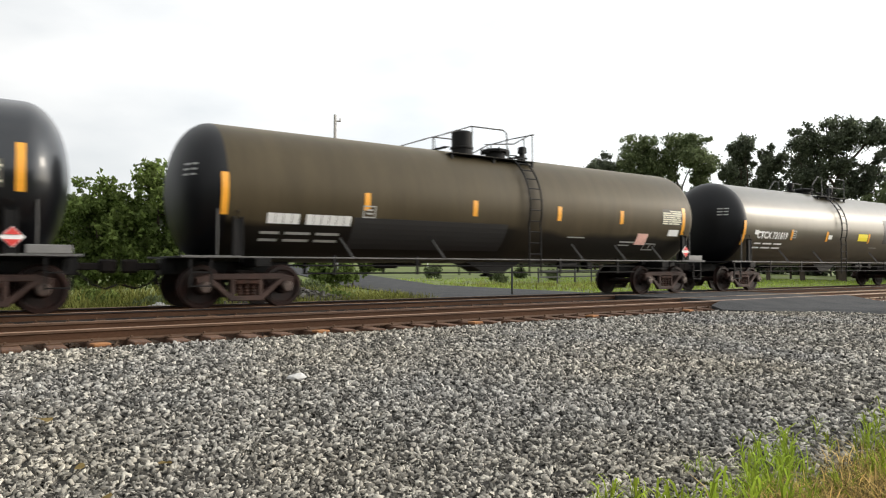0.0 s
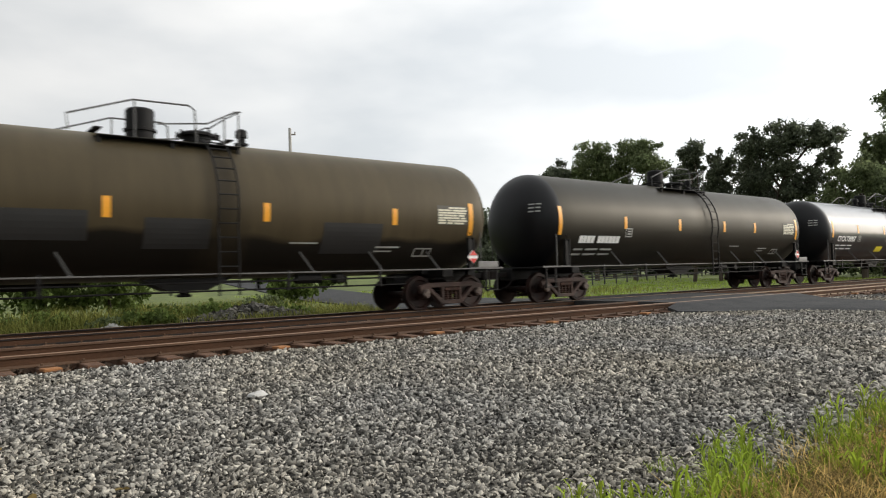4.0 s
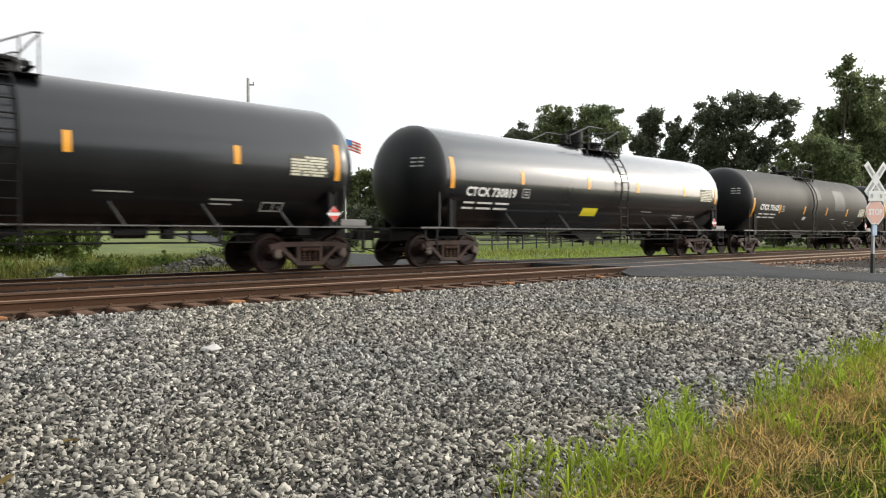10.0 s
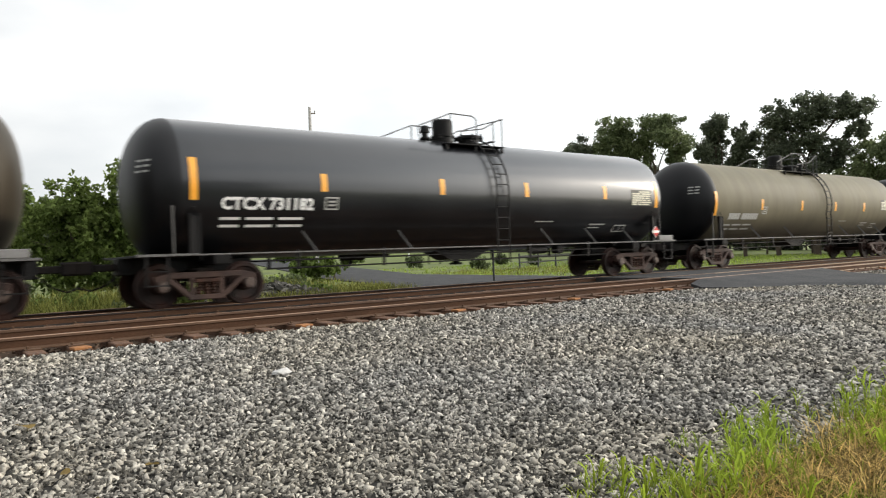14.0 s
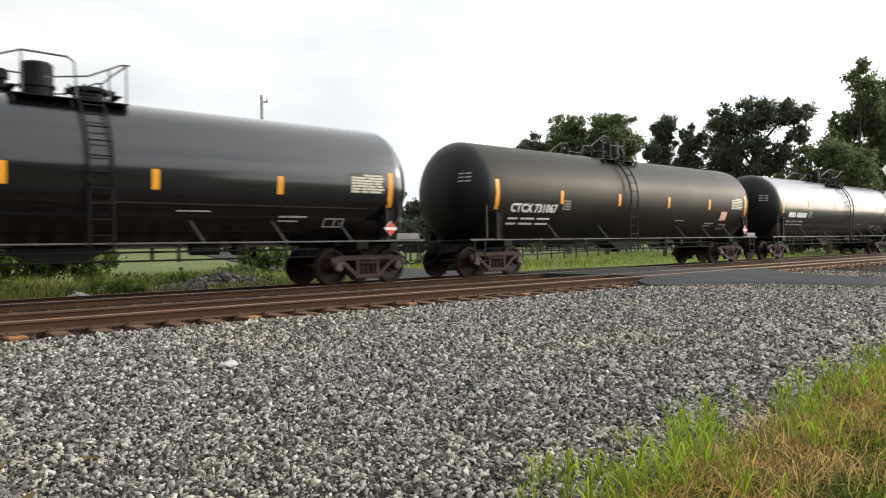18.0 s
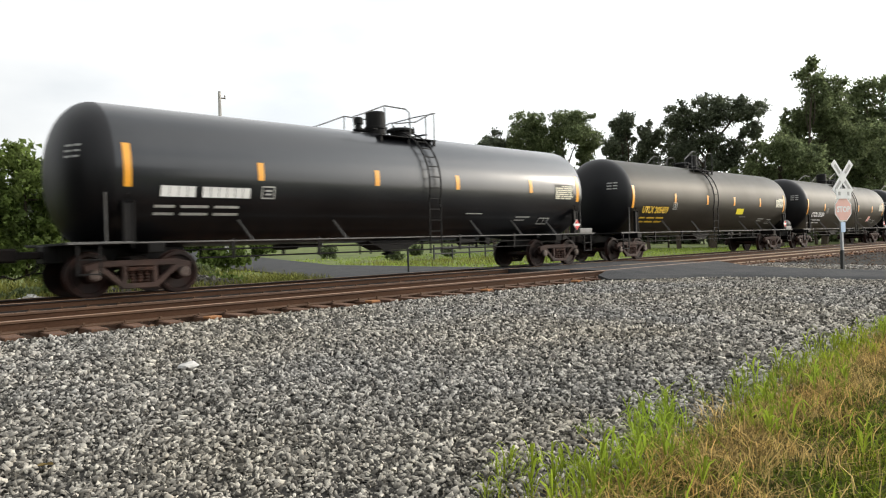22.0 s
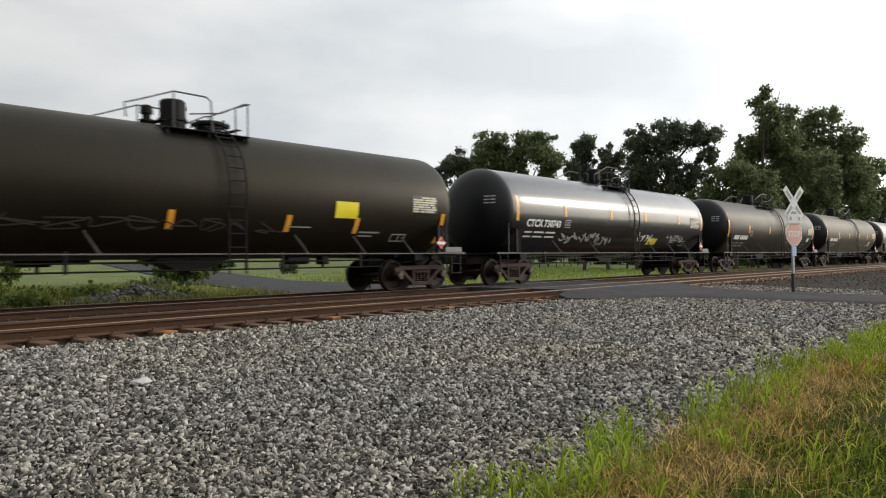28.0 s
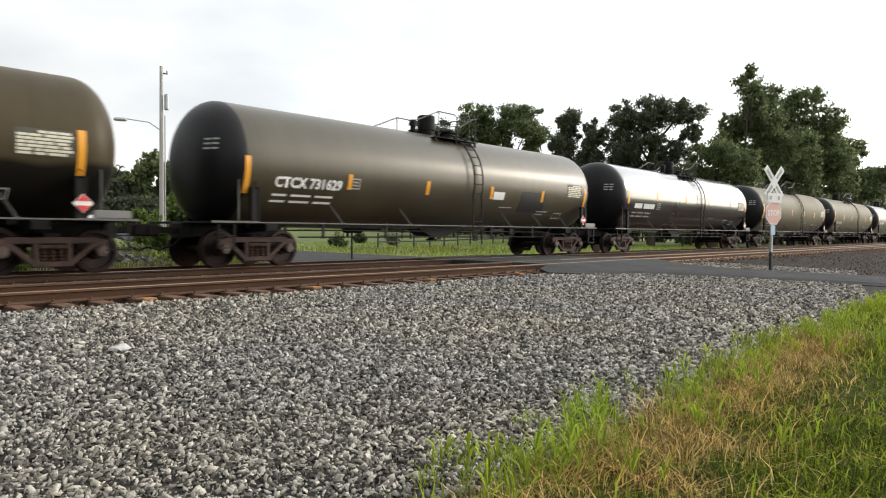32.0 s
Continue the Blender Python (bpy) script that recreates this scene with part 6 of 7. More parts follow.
tree(17.9, 66, [(0, 0, 15.3, 0.55, 0.5, 0.7), (-0.6, 0, 14.5, 0.8, 0.6, 0.6), (0.4, 0, 13.6, 0.9, 0.7, 0.8)], 13.6, 0.12, M_LEAF, 700, (0.16, 0.28), "spindly treetop with few leaves", 21)
tree(14.9, 64, [(0, 0, 11.3, 2.3, 2.0, 2.0), (1.8, 0, 9.6, 2.2, 1.9, 1.8), (-1.8, 0, 9.8, 2.1, 1.8, 1.9), (0.2, 0, 7.6, 3.2, 2.4, 2.2), (2.6, 0, 6.6, 2.2, 1.9, 2.0)], 9.5, 0.3, M_LEAF, 14500, L, BROAD + " past the crossing", 22)
tree(11.6, 64, [(-0.3, 0, 7.6, 1.7, 1.7, 1.7), (2.0, 0, 5.0, 2.0, 2.0, 1.7), (-1.5, 0, 6.4, 2.4, 2.0, 2.0)], 7.0, 0.25, M_LEAF, 8500, L, BROAD + " at the wood's edge", 23)
# the wood goes on behind the trees past the sign
for i, (az, d, h) in enumerate(((22.0, 84, 9.5), (19.0, 82, 11.5), (16.0, 80, 12.5), (13.6, 80, 11.2), (10.6, 80, 8.0))):
    tree(az, d, [(0, 0, h - 2.2, 2.4, 1.8, 2.2), (-1.8, 0, h - 4.6, 2.4, 1.8, 2.4), (1.8, 0, h - 4.2, 2.4, 1.8, 2.4), (0, 0, h - 6.8, 3.4, 1.8, 2.4)], h - 4, 0.25, M_LEAF, 5600, (0.16, 0.36), "green tree deeper in the wood", 200 + i)
# thicket between the trunks
for i, (az, d, h, w) in enumerate(((28.2, 82, 9.0, 4.2), (25.2, 80, 9.4, 5.0), (22.6, 72, 8.6, 3.6), (18.6, 70, 5.8, 4.4), (15.2, 70, 6.0, 4.4), (12.0, 70, 5.2, 4.0), (34.5, 86, 5.0, 4.2), (38.5, 88, 5.0, 4.6), (42.5, 88, 4.6, 4.0))):
    tree(az, d, [(0, 0, h * 0.62, w * 0.55, 1.6, h * 0.38), (-w * 0.45, 0, h * 0.45, w * 0.42, 1.5, h * 0.36), (w * 0.45, 0, h * 0.45, w * 0.42, 1.5, h * 0.36)], h * 0.5, 0.12, M_LEAF_DARK if i in (0, 1, 7, 8, 9) else M_LEAF, 4200, L, "dense green thicket under trees", 40 + i, name="shrub")
for i, az in enumerate(np.arange(10.0, 48, 2.6)):
    d = 98 if az > 12 else 84
    tree(float(az), d, [(0, 0, 2.6, 2.8, 1.5, 2.6), (2.0, 0, 1.7, 2.2, 1.4, 1.9), (-2.0, 0, 1.9, 2.2, 1.4, 2.1)], 2.2, 0.10, M_LEAF_DARK if az > 21 else M_LEAF, 2600, (0.3, 0.55), "low dense undergrowth at the wood's foot", 300 + i, name="shrub")
for i, (az, d, h) in enumerate(((13.4, 100, 6.5), (11.8, 112, 7.0), (10.2, 126, 7.4), (15.6, 86, 5.6))):
    tree(az, d, [(0, 0, h * 0.6, 2.6, 1.6, h * 0.42), (-1.9, 0, h * 0.42, 2.2, 1.5, h * 0.4), (1.9, 0, h * 0.42, 2.2, 1.5, h * 0.4)], h * 0.5, 0.08, M_LEAF, 3000, (0.2, 0.45), "leafy green shrub at the wood's edge", 400 + i, name="shrub")
for i, az in enumerate(np.arange(46.0, 105, 3.7)):
    tree(float(az), 106, [(0, 0, 2.2, 3.2, 1.4, 2.2), (-2.4, 0, 1.8, 2.4, 1.3, 1.9), (2.4, 0, 1.9, 2.4, 1.3, 2.0)], 1.5, 0.08, M_LEAF_DARK, 1100, (0.35, 0.65), "low dark hedge along the far field", 450 + i, name="shrub")
# bushy young trees close behind the track
tree(77.3, 28, [(0, 0, 3.9, 1.25, 1.1, 1.25), (-0.9, 0, 2.9, 1.2, 1.1, 1.4), (0.9, 0, 2.7, 1.2, 1.1, 1.4), (0, 0, 1.5, 1.7, 1.2, 1.4)], 3.4, 0.08, M_LEAF_NEAR, 6500, (0.10, 0.2), "leafy light green young tree beyond the track", 61)
tree(81.6, 29, [(0, 0, 3.7, 1.1, 1.0, 1.1), (0.5, 0, 2.4, 1.3, 1.1, 1.3), (-0.6, 0, 2.2, 1.2, 1.0, 1.3), (0, 0, 1.2, 1.5, 1.1, 1.1)], 3.0, 0.08, M_LEAF_NEAR, 5000, (0.10, 0.2), "leafy green young tree beyond the track", 62)
tree(86.4, 30, [(0, 0, 4.2, 1.1, 1.0, 1.3), (0.6, 0, 3.0, 1.2, 1.1, 1.4), (-0.7, 0, 2.5, 1.1, 1.0, 1.3), (0, 0, 1.4, 1.7, 1.2, 1.3)], 3.2, 0.09, M_LEAF_NEAR, 5600, (0.11, 0.22), "leafy green young tree beyond the track", 64)
tree(88.6, 34, [(0, 0, 3.8, 0.9, 0.9, 1.2), (0, 0, 2.2, 1.2, 1.0, 1.5)], 3.2, 0.09, M_LEAF_DARK, 3000, (0.11, 0.22), "dark green young tree behind others", 63)
# rank weeds and brambles on the verge
vr = random.Random(77)
for i in range(17):
    az = 64 + 44 * (i + vr.uniform(-.35, .35)) / 16
    d = (20.6 + vr.uniform(-0.8, 3.2)) / math.sin(radians(az))
    h = vr.uniform(0.40, 0.80)
    w = vr.uniform(0.5, 1.0)
    tree(az, d, [(0, 0, h * 0.6, w, 0.6, h * 0.45), (w * 0.7, 0, h * 0.4, w * 0.6, 0.5, h * 0.4), (-w * 0.7, 0, h * 0.4, w * 0.6, 0.5, h * 0.4)], h * 0.6, 0.02, (M_LEAF_NEAR, M_LEAF_NEAR, M_LEAF)[vr.choice((0, 0, 1, 1, 2))], 520, (0.06, 0.14), "rank broad-leaved weeds on the verge", 700 + i, name="weed_clump")
tree(62.3, 42, [(0, 0, 2.3, 1.2, 1.0, 0.9), (-1.0, 0, 1.6, 0.9, 0.8, 0.8), (0.9, 0, 1.7, 0.9, 0.8, 0.8)], 1.6, 0.06, M_LEAF_LIGHT, 2600, (0.14, 0.26), "low light green bush by the pole", 65, name="shrub")
tree(65.6, 44, [(0, 0, 1.9, 1.0, 0.9, 0.8), (0.9, 0, 1.3, 0.9, 0.8, 0.7)], 1.3, 0.06, M_LEAF_LIGHT, 1900, (0.14, 0.26), "low light green bush by the pole", 66, name="shrub")
for i, (az, d, h) in enumerate(((50.4, 52, 1.0), (55.8, 56, 1.1), (48.6, 60, 0.9), (46.0, 58, 0.9))):
    tree(az, d, [(0, 0, h * 0.55, h * 0.6, 0.5, h * 0.5), (h * 0.4, 0, h * 0.4, h * 0.4, 0.4, h * 0.35)], h * 0.5, 0.04, M_LEAF, 700, (0.10, 0.2), "small round bush standing in the meadow", 820 + i, name="shrub")
tree(63.9, 37.5, [(0, 0, 1.1, 0.9, 0.6, 0.8), (-0.8, 0, 0.8, 0.7, 0.5, 0.6), (0.8, 0, 0.8, 0.7, 0.5, 0.6)], 0.8, 0.04, M_LEAF_NEAR, 1500, (0.12, 0.22), "low green bush hiding the pole's foot", 67, name="shrub")
# far line of trees
for i, az in enumerate(np.arange(45.5, 106, 3.1)):
    h = 9.3 + 1.5 * math.sin(i * 2.3) + 0.6 * math.sin(i * 5.1)
    tree(float(az), 112, [(0, 0, h - 2.4, 2.6, 2.0, 2.4), (-2.3, 0, h - 4.4, 2.4, 2.0, 2.6), (2.3, 0, h - 3.8, 2.3, 2.0, 2.6), (0, 0, h - 6.6, 4.2, 2.2, 2.6)], h - 4, 0.25, M_LEAF_DARK if i % 3 else M_LEAF, 3600, (0.4, 0.7), "far green tree in a row along the field", 100 + i)


# poles, flag and marker post
def utility_pole(az, dist, top, arm):
    x, y = dist * math.cos(radians(az)), dist * math.sin(radians(az))
    base = ground_z(x, y)
    p = tagged(new("utility_pole"), "weathered wooden utility pole with a lamp arm" if arm else "weathered wooden utility pole with small crossarm", "utility pole", group="poles")
    p.matrix_basis = pose(x, y, base - 0.1, 0, 0, az - 90)
    h = top - base + 0.1
    bm = bmesh.new()
    add_lathe(bm, [(0, 0.13), (h * 0.5, 0.11), (h, 0.08)], "Z", 12)
    part("shaft", bm, M_POLE_PALE if arm else M_WOOD_POLE, p)
    if arm:
        bm = bmesh.new()
        add_pipe(bm, [(0, 0, h * 0.66), (-0.6, -0.1, h * 0.70), (-1.7, -0.2, h * 0.71)], 0.03, 6)
        a = part("lamp_arm", bm, M_STEEL, p)
        bm = bmesh.new()
        add_lathe(bm, [(-2.3, 0.05), (-2.2, 0.10), (-1.75, 0.10), (-1.65, 0.04)], "X", 10, (0, -0.2, h * 0.705))
        part("lamp_head", bm, M_STEEL, a, "grey street-lamp head")
        bm = bmesh.new()
        add_lathe(bm, [(h * 0.77, 0.09), (h * 0.775, 0.12), (h * 0.85, 0.12), (h * 0.855, 0.06)], "Z", 12, (0.26, -0.1, 0))
        part("transformer", bm, M_STEEL, p, "small grey transformer")
        bm = bmesh.new()
        add_pipe(bm, [(0.18, -0.12, 0.2), (0.18, -0.12, h * 0.74)], 0.035, 6)
        part("conduit", bm, M_STEEL, p, "pale metal conduit")
    bm = bmesh.new()
    add_box(bm, (-0.05, -0.04, h - 0.40), (0.32, 0.04, h - 0.33), 0.01)
    add_tube(bm, (0.28, 0, h - 0.35), (0.28, 0, h - 0.20), 0.03, 8)
    part("crossarm", bm, M_WOOD_POLE, p)


utility_pole(63.8, 40, 1.4 + 40 * math.tan(radians(12.35)), True)
utility_pole(92.7, 36, 1.4 + 36 * math.tan(radians(14.25)), False)


def light_mast(az, dist, el):
    x, y = dist * math.cos(radians(az)), dist * math.sin(radians(az))
    m = tagged(new("light_mast"), "thin grey light mast far off", "lamp post", group="light masts")
    m.matrix_basis = pose(x, y, ground_z(x, y) - 0.05, 0, 0, az - 90)
    h = 1.45 + dist * math.tan(radians(el)) - ground_z(x, y)
    bm = bmesh.new()
    add_lathe(bm, [(0, 0.10), (h, 0.05)], "Z", 8)
    part("mast", bm, M_STEEL, m)
    bm = bmesh.new()
    add_box(bm, (-0.7, -0.06, h - 0.02), (0.7, 0.06, h + 0.08), 0.02)
    part("lamp_bar", bm, M_STEEL, m)


light_mast(90.6, 62, 7.0)
light_mast(89.4, 75, 5.2)


def flag_pole(az, dist, el):
    x, y = dist * math.cos(radians(az)), dist * math.sin(radians(az))
    f = tagged(new("flag_pole"), "thin white pole with a striped flag at its top", "flag pole")
    f.matrix_basis = pose(x, y, ground_z(x, y) - 0.05, 0, 0, az - 90)
    h = 1.45 + dist * math.tan(radians(el)) - ground_z(x, y)
    bm = bmesh.new()
    add_lathe(bm, [(0, 0.07), (h, 0.035), (h + 0.01, 0.09), (h + 0.1, 0.03)], "Z", 10)
    part("pole", bm, M_WHITE, f)
    bm = bmesh.new()
    n = 10
    for r in range(7):
        for i in range(n):
            q = []
            for u, w in ((i, r), (i + 1, r), (i + 1, r + 1), (i, r + 1)):
                q.append(bm.verts.new((0.06 + 1.5 * u / n, 0.12 * math.sin(u * 1.3) * u / n, h - 0.15 - 0.15 * w - 0.5 * (u / n) ** 1.3)))
            face = bm.faces.new(q)
            face.material_index = 2 if (r < 4 and i < 4) else r % 2
    cloth = part("flag", bm, [M_RED, M_WHITE, M_BLUE], f, "drooping red, white and blue striped flag")


flag_pole(56.15, 70, 8.0)
bm = bmesh.new()
add_tube(bm, (0, 0, -0.1), (0, 0, 1.45), 0.045, 10)
add_box(bm, (-0.05, -0.05, 1.42), (0.05, 0.05, 1.5), 0.015)
mk = part("marker_post", bm, M_DARK_POST)
mk.matrix_basis = pose(19.0, 22.0, 0.2)
tagged(mk, "slim dark marker post beside the far road", "post")


# field fence
def rail_fence(x0, y0, x1, y1, n):
    f = tagged(new("rail_fence"), "dark two-rail wooden fence across the grass", "fence")
    post = bmesh.new()
    add_box(post, (-0.05, -0.05, -0.1), (0.05, 0.05, 1.15), 0.01)
    pm = mesh_of("post", post, M_DARK_POST)
    for i in range(n + 1):
        x, y = x0 + (x1 - x0) * i / n, y0 + (y1 - y0) * i / n
        part("post", pm, parent=f, at=pose(x, y, ground_z(x, y)))
        if i < n:
            x2, y2 = x0 + (x1 - x0) * (i + 1) / n, y0 + (y1 - y0) * (i + 1) / n
            for z in (0.5, 0.95):
                bm = bmesh.new()
                a, b = Vector((x, y, ground_z(x, y) + z)), Vector((x2, y2, ground_z(x2, y2) + z))
                d = b - a
                bmesh.ops.create_cube(bm, size=1, matrix=Matrix.Translation((a + b) / 2) @ d.to_track_quat("X", "Z").to_matrix().to_4x4() @ Matrix.Diagonal((d.length, 0.04, 0.10, 1)))
                part("rail", bm, M_DARK_POST, f)


rail_fence(34, 36.5, 78, 47, 18)


# parked car, low-set, on the far rise
def parked_car(az, dist, turn):
    x, y = dist * math.cos(radians(az)), dist * math.sin(radians(az))
    c = tagged(new("parked_car"), "white saloon car parked on the far road", "car")
    c.matrix_basis = pose(x, y, ground_z(x, y), 0, 0, turn)
    def loft(sections):
        bm = bmesh.new()
        rings = [[bm.verts.new((sx, s * w, z)) for s, w, z in ((-1, w0, z0), (-1, w1, z1), (1, w1, z1), (1, w0, z0))] for sx, w0, z0, w1, z1 in sections]
        for A, B in zip(rings, rings[1:]):
            for i in range(4):
                bm.faces.new((A[i], A[(i + 1) % 4], B[(i + 1) % 4], B[i]))
        bm.faces.new(rings[0])
        bm.faces.new(rings[-1][::-1])
        bmesh.ops.recalc_face_normals(bm, faces=bm.faces)
        bmesh.ops.bevel(bm, geom=list(bm.edges), offset=0.05, segments=2, affect="EDGES")
        return bm
    part("body", loft([(-2.25, 0.80, 0.32, 0.74, 0.78), (-1.5, 0.88, 0.25, 0.84, 0.95), (0.6, 0.90, 0.25, 0.86, 0.93), (1.6, 0.88, 0.25, 0.82, 0.84), (2.25, 0.78, 0.32, 0.70, 0.66)]), M_CAR_WHITE, c)
    part("windows", loft([(-1.75, 0.80, 0.90, 0.70, 0.94), (-1.0, 0.80, 0.90, 0.62, 1.38), (0.3, 0.80, 0.90, 0.62, 1.40), (1.2, 0.80, 0.88, 0.74, 0.92)]), M_GLASS, c, "dark glazing")
    part("roof", loft([(-0.95, 0.63, 1.37, 0.55, 1.44), (0.25, 0.63, 1.38, 0.55, 1.46)]), M_CAR_WHITE, c)
    for sx in (-1.4, 1.4):
        for sy in (-0.82, 0.82):
            bm = bmesh.new()
            add_lathe(bm, [(-0.1, 0.16), (-0.1, 0.31), (0.1, 0.31), (0.1, 0.16)], "Y", 18)
            w = part("wheel", bm, M_RUBBER, c, at=pose(sx, sy, 0.31))
            bm = bmesh.new()
            add_lathe(bm, [(-0.105, 0.02), (-0.105, 0.17), (0.105, 0.17), (0.105, 0.02)], "Y", 14)
            part("rim", bm, M_STEEL, w)


parked_car(68.4, 104, -8)

# heap of broken stone and white litter beyond the track
hp = np.random.default_rng(5)


def heap(name, x, y, r, h, n, size, mat, label):
    cube = np.array([(a, b, c) for a in (-1, 1) for b in (-1, 1) for c in (-1, 1)], float)
    quads = ((0, 1, 3, 2), (4, 6, 7, 5), (0, 4, 5, 1), (2, 3, 7, 6), (0, 2, 6, 4), (1, 5, 7, 3))
    verts, faces = [], []
    for i in range(n):
        a, d = hp.uniform(0, 6.28), hp.random() ** 0.7
        c = np.array((x + 1.9 * r * d * math.cos(a), y + r * d * math.sin(a), ground_z(x, y) + h * (1 - d) * hp.uniform(0.6, 1)))
        v = cube * (1 + hp.uniform(-.4, .3, (8, 3))) * size * hp.uniform(0.5, 1.2, 3)
        q = np.array(Euler(hp.uniform(0, 6, 3)).to_matrix())
        b = len(verts)
        verts += [tuple(p) for p in v @ q.T + c]
        faces += [tuple(b + k for k in f) for f in quads]
    me = bpy.data.meshes.new(name)
    me.from_pydata(verts, [], faces)
    me.materials.append(mat)
    tagged(new(name, me), label, "rubble", kind="stuff")


heap("rubble_heap", 8.9, 21.0, 1.35, 0.55, 900, 0.08, M_RUBBLE, "low heap of broken grey stone beside weeds")
heap("white_rubble", 4.3, 18.9, 0.3, 0.16, 14, 0.10, M_WHITE_STONE, "pale broken concrete pieces in the weeds")


# grass: blades joined into drifts
def blades(name, xy, height, width, mat, label, seed, lean=0.35, curl=0.5):
    r = np.random.default_rng(seed)
    k = len(xy)
    z = np.interp(xy[:, 1], (0, 3, 9.9, 10.25, 17.6, 20, 38, 98), (0.15, 0.15, 0.32, 0.26, 0.26, 0.2, 0.2, 2.6)) - 0.01
    h = (height[0] + (height[1] - height[0]) * r.random(k) ** 1.5)
    w = width * (0.6 + 0.8 * r.random(k))
    a = r.uniform(0, 6.283, k)
    out = np.stack((np.cos(a), np.sin(a), np.zeros(k)), 1) * (h * r.uniform(0.1, lean, k))[:, None]
    side = np.stack((-np.sin(a), np.cos(a), np.zeros(k)), 1) * (w / 2)[:, None]
    foot = np.stack((xy[:, 0], xy[:, 1], z), 1)
    up = np.stack((np.zeros(k), np.zeros(k), h), 1)
    mid = foot + up * 0.55 + out * 0.35
    tip = foot + up * (1 - curl * 0.25 * r.random(k))[:, None] + out * (1 + curl)
    v = np.stack((foot - side, foot + side, mid + side * 0.8, mid - side * 0.8, tip), 1)
    me = bpy.data.meshes.new(name)
    me.vertices.add(5 * k)
    me.vertices.foreach_set("co", v.reshape(-1))
    base = 5 * np.arange(k)[:, None]
    loops = np.concatenate((base + np.array((0, 1, 2, 3)), base + np.array((3, 2, 4))), 1)
    me.loops.add(7 * k)
    me.loops.foreach_set("vertex_index", loops.reshape(-1))
    me.polygons.add(2 * k)
    me.polygons.foreach_set("loop_start", np.stack((7 * np.arange(k), 7 * np.arange(k) + 4), 1).reshape(-1))
    me.update(calc_edges=True)
    me.materials.append(mat)
    return tagged(new(name, me), label, "grass", kind="stuff")


gr = np.random.default_rng(21)


def drift(n, x0, x1, y0, y1, tufts=0, spread=0.05, ragged=0.0):
    """Places for blades, loose or gathered in tufts."""
    if tufts:
        c = np.stack((gr.uniform(x0, x1, tufts), gr.uniform(y0, y1, tufts)), 1)
        p = c[gr.integers(0, tufts, n)] + gr.normal(0, spread, (n, 2))
    else:
        p = np.stack((gr.uniform(x0, x1, n), gr.uniform(y0, y1, n)), 1)
    return p


def patchy(p, size, seed):
    """Smooth patches over the ground, about -1 to 1."""
    return np.array([noise.noise((x / size, y / size, seed)) + 0.5 * noise.noise((x / size * 2.3, y / size * 2.3, seed + 7)) for x, y in p])


def dry_zone(p):
    """How dry the grass is at a place: tan patches just inside the gravel's edge."""
    d = lawn_edge(p[:, 0]) - p[:, 1]
    strip = np.exp(-((d - 0.40) / 0.38) ** 2) * np.clip((p[:, 0] - 2.2) / 1.0, 0, 1) * np.clip((10.5 - p[:, 0]) / 3.0, 0.05, 1)
    return np.clip(strip * (0.85 + 1.9 * patchy(p, 0.42, 3.0)), 0, 0.88) + 0.03


def by_edge(n, x0, x1, d0, d1, tufts, spread):
    """Tufts of blades set along the lawn's edge, d metres out from it."""
    c = np.stack((gr.uniform(x0, x1, tufts), gr.uniform(d0, d1, tufts)), 1)
    c[:, 1] += lawn_edge(c[:, 0])
    return c[gr.integers(0, tufts, n)] + gr.normal(0, spread, (n, 2))


def weed_plants(name, xy, height, mat, label, seed):
    """Leafy weeds: a thin stalk with long arching leaves, joined."""
    r = np.random.default_rng(seed)
    verts, faces = [], []
    for x, y in xy:
        h = height[0] + (height[1] - height[0]) * r.random() ** 1.3
        z = ground_z(x, y)
        lean = r.normal(0, 0.18, 2) * h
        n = int(r.integers(7, 14))
        for i in range(n):
            f = 0.12 + 0.88 * i / n
            base = np.array((x + lean[0] * f * f, y + lean[1] * f * f, z + h * 0.72 * f))
            a = i * 2.4 + r.uniform(-0.6, 0.6)
            out, side = np.array((math.cos(a), math.sin(a), 0)), np.array((-math.sin(a), math.cos(a), 0))
            long, wide = h * r.uniform(0.42, 0.85) * (1 - 0.35 * f), h * r.uniform(0.016, 0.030)
            rise = r.uniform(0.8, 1.6)
            p1 = base + out * long * 0.26 + np.array((0, 0, long * 0.50 * rise))
            p2 = base + out * long * 0.52 + np.array((0, 0, long * 0.62 * rise))
            tip = base + out * long * 0.85 + np.array((0, 0, long * (0.62 * rise - r.uniform(0.05, 0.35))))
            k = len(verts)
            verts += [base - side * wide * 0.4, base + side * wide * 0.4, p1 + side * wide, p1 - side * wide, p2 + side * wide * 0.7, p2 - side * wide * 0.7, tip]
            faces += [(k, k + 1, k + 2, k + 3), (k + 3, k + 2, k + 4, k + 5), (k + 5, k + 4, k + 6)]
        k = len(verts)
        top = np.array((x + lean[0], y + lean[1], z + h * 0.8))
        verts += [np.array((x - 0.003, y, z - 0.01)), np.array((x + 0.003, y, z - 0.01)), top]
        faces.append((k, k + 1, k + 2))
    me = bpy.data.meshes.new(name)
    me.from_pydata([tuple(v) for v in verts], [], faces)
    me.materials.append(mat)
    return tagged(new(name, me), label, "grass", kind="stuff")


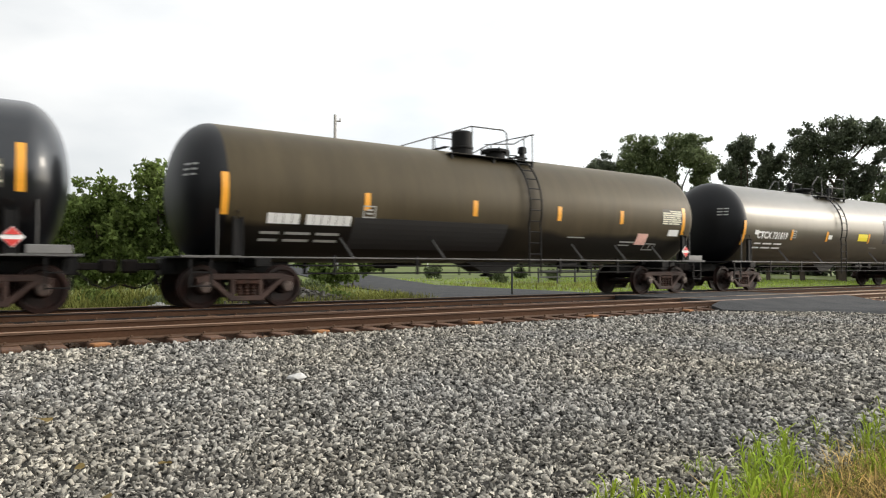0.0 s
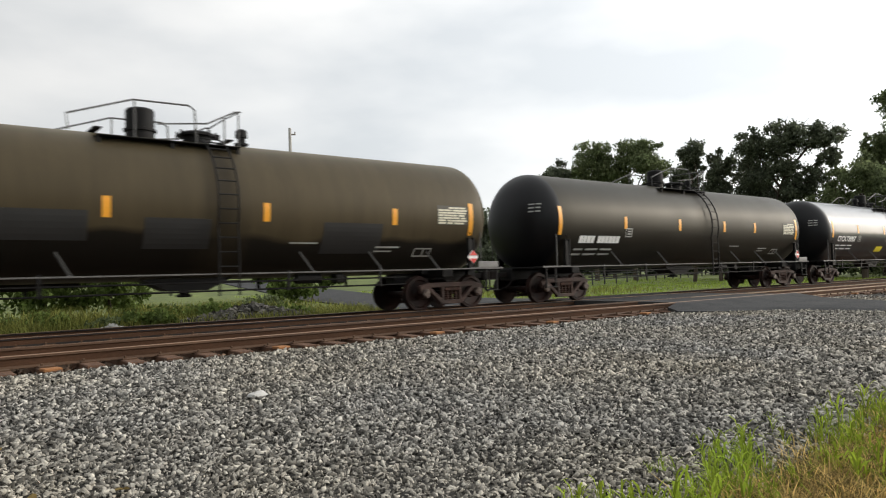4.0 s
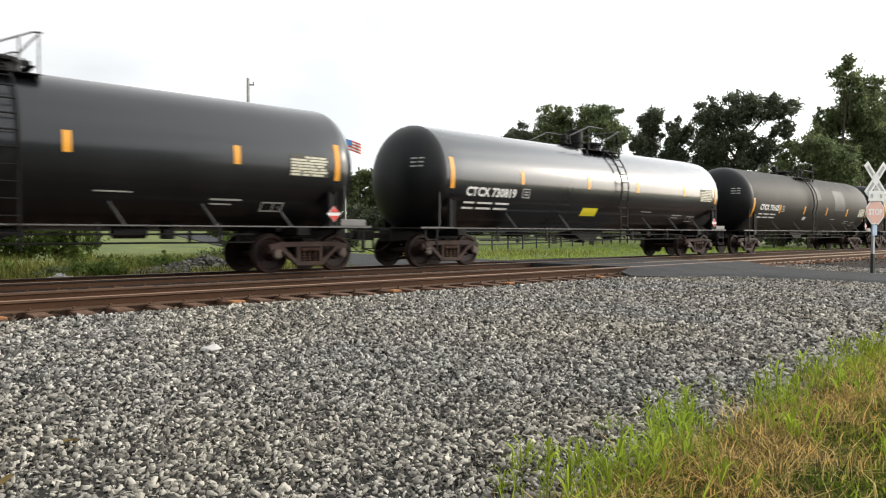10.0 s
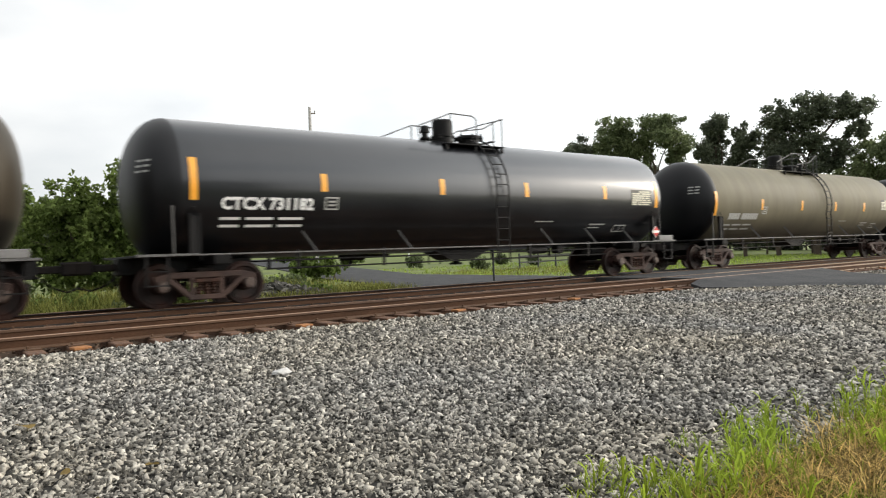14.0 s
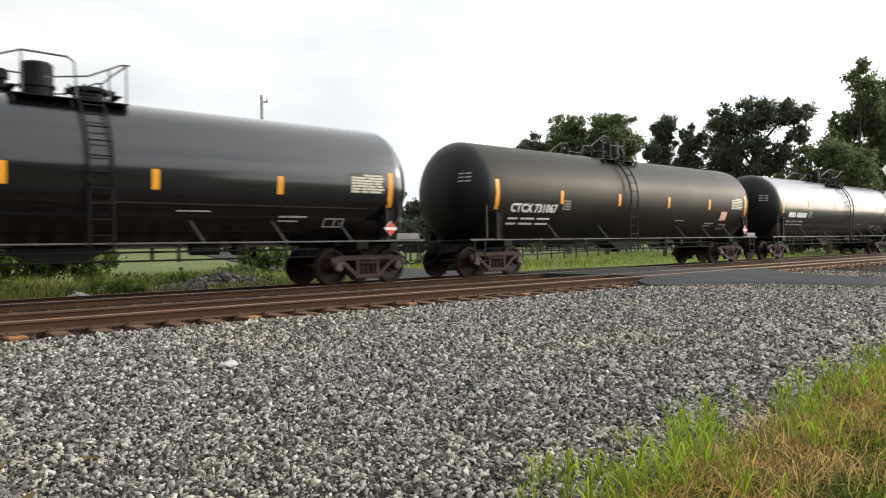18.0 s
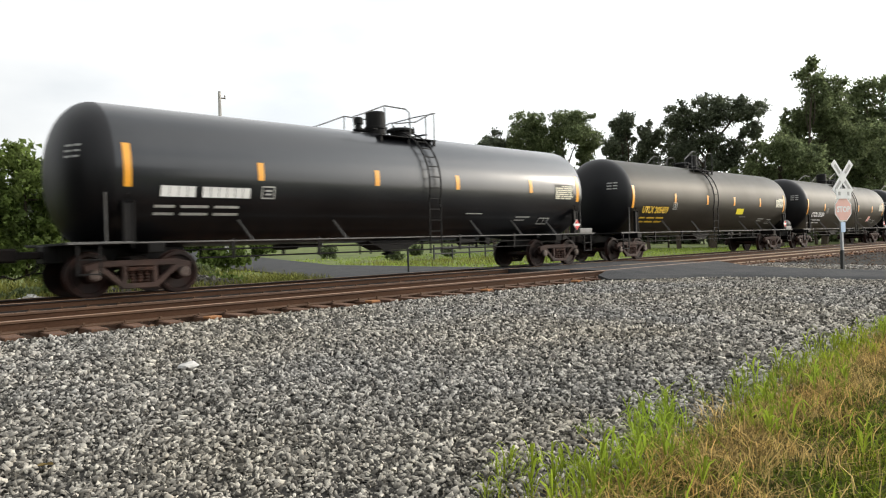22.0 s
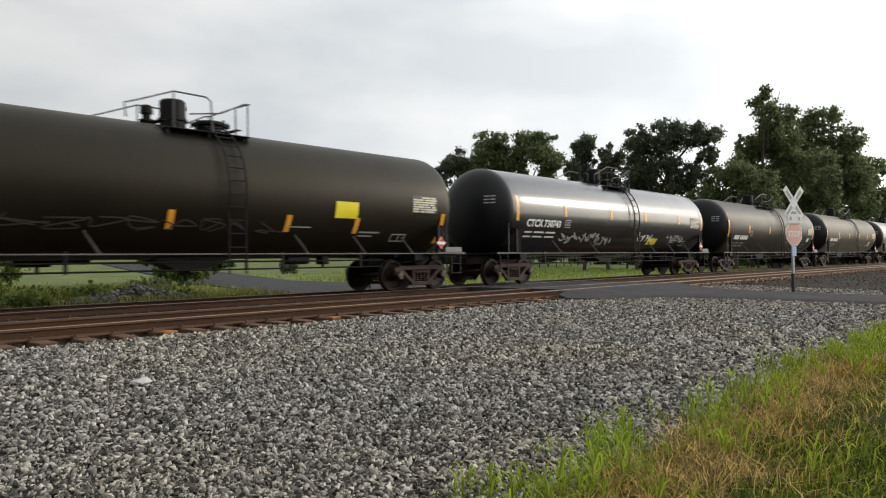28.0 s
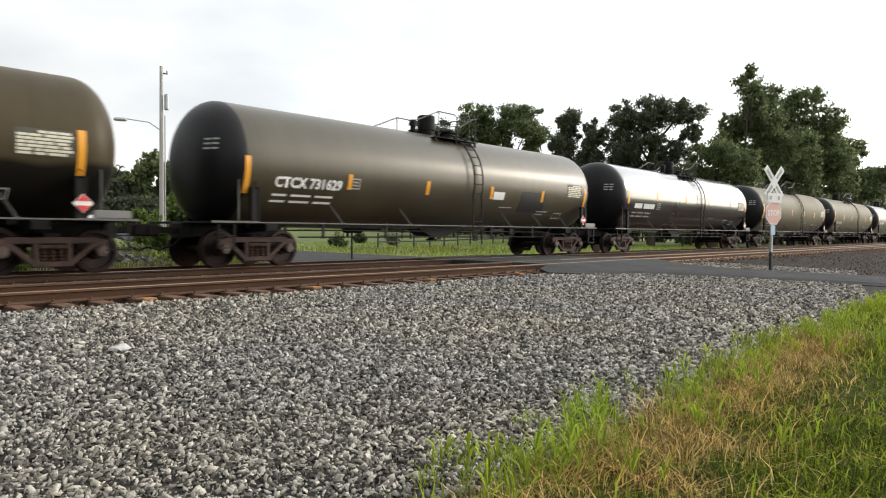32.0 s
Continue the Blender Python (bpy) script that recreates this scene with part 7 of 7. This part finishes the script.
lawn = np.concatenate((drift(46000, 1.9, 9, 0.2, 2.62), drift(26000, 1.95, 9, 0.2, 2.6, 1500, 0.035), drift(26000, 9, 16.3, -0.5, 2.62), drift(12000, 9, 16.3, -0.5, 2.62, 1300, 0.05), drift(7000, 24, 40, -2, 3.0)))
pick = gr.random(len(lawn)) < dry_zone(lawn)
inset = lawn_edge(lawn[:, 0]) - lawn[:, 1]
thin = gr.random(len(lawn)) < np.clip(inset / 0.25 + 0.12 + 0.35 * patchy(lawn, 0.35, 9.0), 0, 1)
deep = patchy(lawn, 0.5, 21.0) + gr.normal(0, 0.35, len(lawn)) > 0.12
blades("lawn_grass", lawn[~pick & thin & ~deep], (0.035, 0.125), 0.0085, M_GRASS, "short yellow-green lawn grass at the gravel's edge", 31, 0.9, 1.0)
blades("deep_lawn_grass", lawn[~pick & thin & deep], (0.04, 0.15), 0.0095, M_GRASS_DEEP, "thicker deep green tufts in the lawn", 39, 0.9, 1.0)
blades("dry_grass", np.concatenate((lawn[pick & thin], by_edge(9000, 2.2, 9.4, -0.62, 0.0, 90, 0.10))), (0.04, 0.19), 0.007, M_DRY, "tan and orange dead grass in ragged patches", 32, 0.9, 1.0)
edge_tufts = np.concatenate((by_edge(480, 2.0, 5.2, -0.25, 0.18, 26, 0.04), by_edge(950, 5.2, 12, -0.3, 0.14, 60, 0.055), by_edge(1300, 12, 16.2, -0.3, 0.1, 60, 0.08), by_edge(700, 2.4, 12, -1.3, -0.3, 90, 0.04)))
blades("tall_weeds", edge_tufts, (0.09, 0.26), 0.010, M_TALL, "tall lime-green grass along the gravel's edge", 33, 0.5, 0.9)
weed_plants("leafy_weeds", np.concatenate((by_edge(55, 2.0, 4.6, -0.30, 0.18, 16, 0.07), by_edge(130, 4.6, 12, -0.45, 0.14, 42, 0.08), by_edge(150, 12, 16.2, -0.35, 0.1, 40, 0.12), by_edge(40, 3.0, 10, -1.1, -0.3, 30, 0.06))), (0.13, 0.30), M_TALL, "leafy lime-green weeds at the gravel's edge", 41)
weed_plants("lone_weeds", by_edge(34, 1.8, 6.6, 0.10, 0.50, 14, 0.04), (0.10, 0.22), M_TALL, "single leafy green weeds sprouting in gravel", 34)
blades("rough_lawn", np.concatenate((drift(9000, -6, 1.9, -5, 1.4), drift(9000, 1.9, 16, -5, 0.2), drift(3000, -14, -6, -5, 0.8))), (0.05, 0.2), 0.016, M_GRASS, "short green lawn grass round the standpoint", 38, 0.7, 0.8)
# rough verge beyond the far track
verge = np.concatenate((drift(9000, -9, 8.5, 18.6, 23, 230, 0.2), drift(6000, 8, 14.5, 18.6, 24, 260, 0.18), drift(9000, -12, 40, 24, 38, 900, 0.3)))
def on_road(p):
    return (p[:, 0] > np.interp(p[:, 1], ROAD_Y, ROAD_L) - 0.1) & (p[:, 0] < np.interp(p[:, 1], ROAD_Y, ROAD_R) + 0.1)


high = np.concatenate((drift(5000, -9, 6.8, 20.8, 25, 90, 0.22), drift(2600, 6.8, 10.6, 22.2, 26, 70, 0.22)))
high = high[~on_road(high)]
blades("tall_verge_weeds", high, (0.3, 0.8), 0.026, M_VERGE, "shoulder-high rank green weeds beyond the far track", 37, 0.45, 0.6)
blades("verge_weeds", verge[~on_road(verge)], (0.10, 0.45), 0.026, M_VERGE, "tall rough green weeds beyond the far track", 35, 0.5, 0.7)
meadow = drift(20000, 18, 70, 20, 46, 3000, 0.3)
blades("meadow_grass", meadow[~on_road(meadow)], (0.05, 0.15), 0.05, M_MEADOW, "bright yellow-green meadow grass", 36, 0.6)


# ---- what moves ----
def motions():
    times = [i for i in range(0, 33)]
    for car, u in TRAIN:
        walk(car, [(t, pose(u - run(t), TRACK_Y, RAIL_Z)) for t in times])
    # all wheels turn alike: one path for each axle of a truck, shared by the twins
    for s, wheels in WHEELS.items():
        walk(wheels[0], [(i / 30, pose(s, 0, 0.445, 0, -math.degrees(run(i / 30) / 0.445) % 360, 0)) for i in range(0, 961)])
        lead = wheels[0].animation_data
        for w in wheels[1:]:
            w.rotation_mode = "QUATERNION"
            keys = w.animation_data_create()
            keys.action, keys.action_slot = lead.action, lead.action_slot


motions()
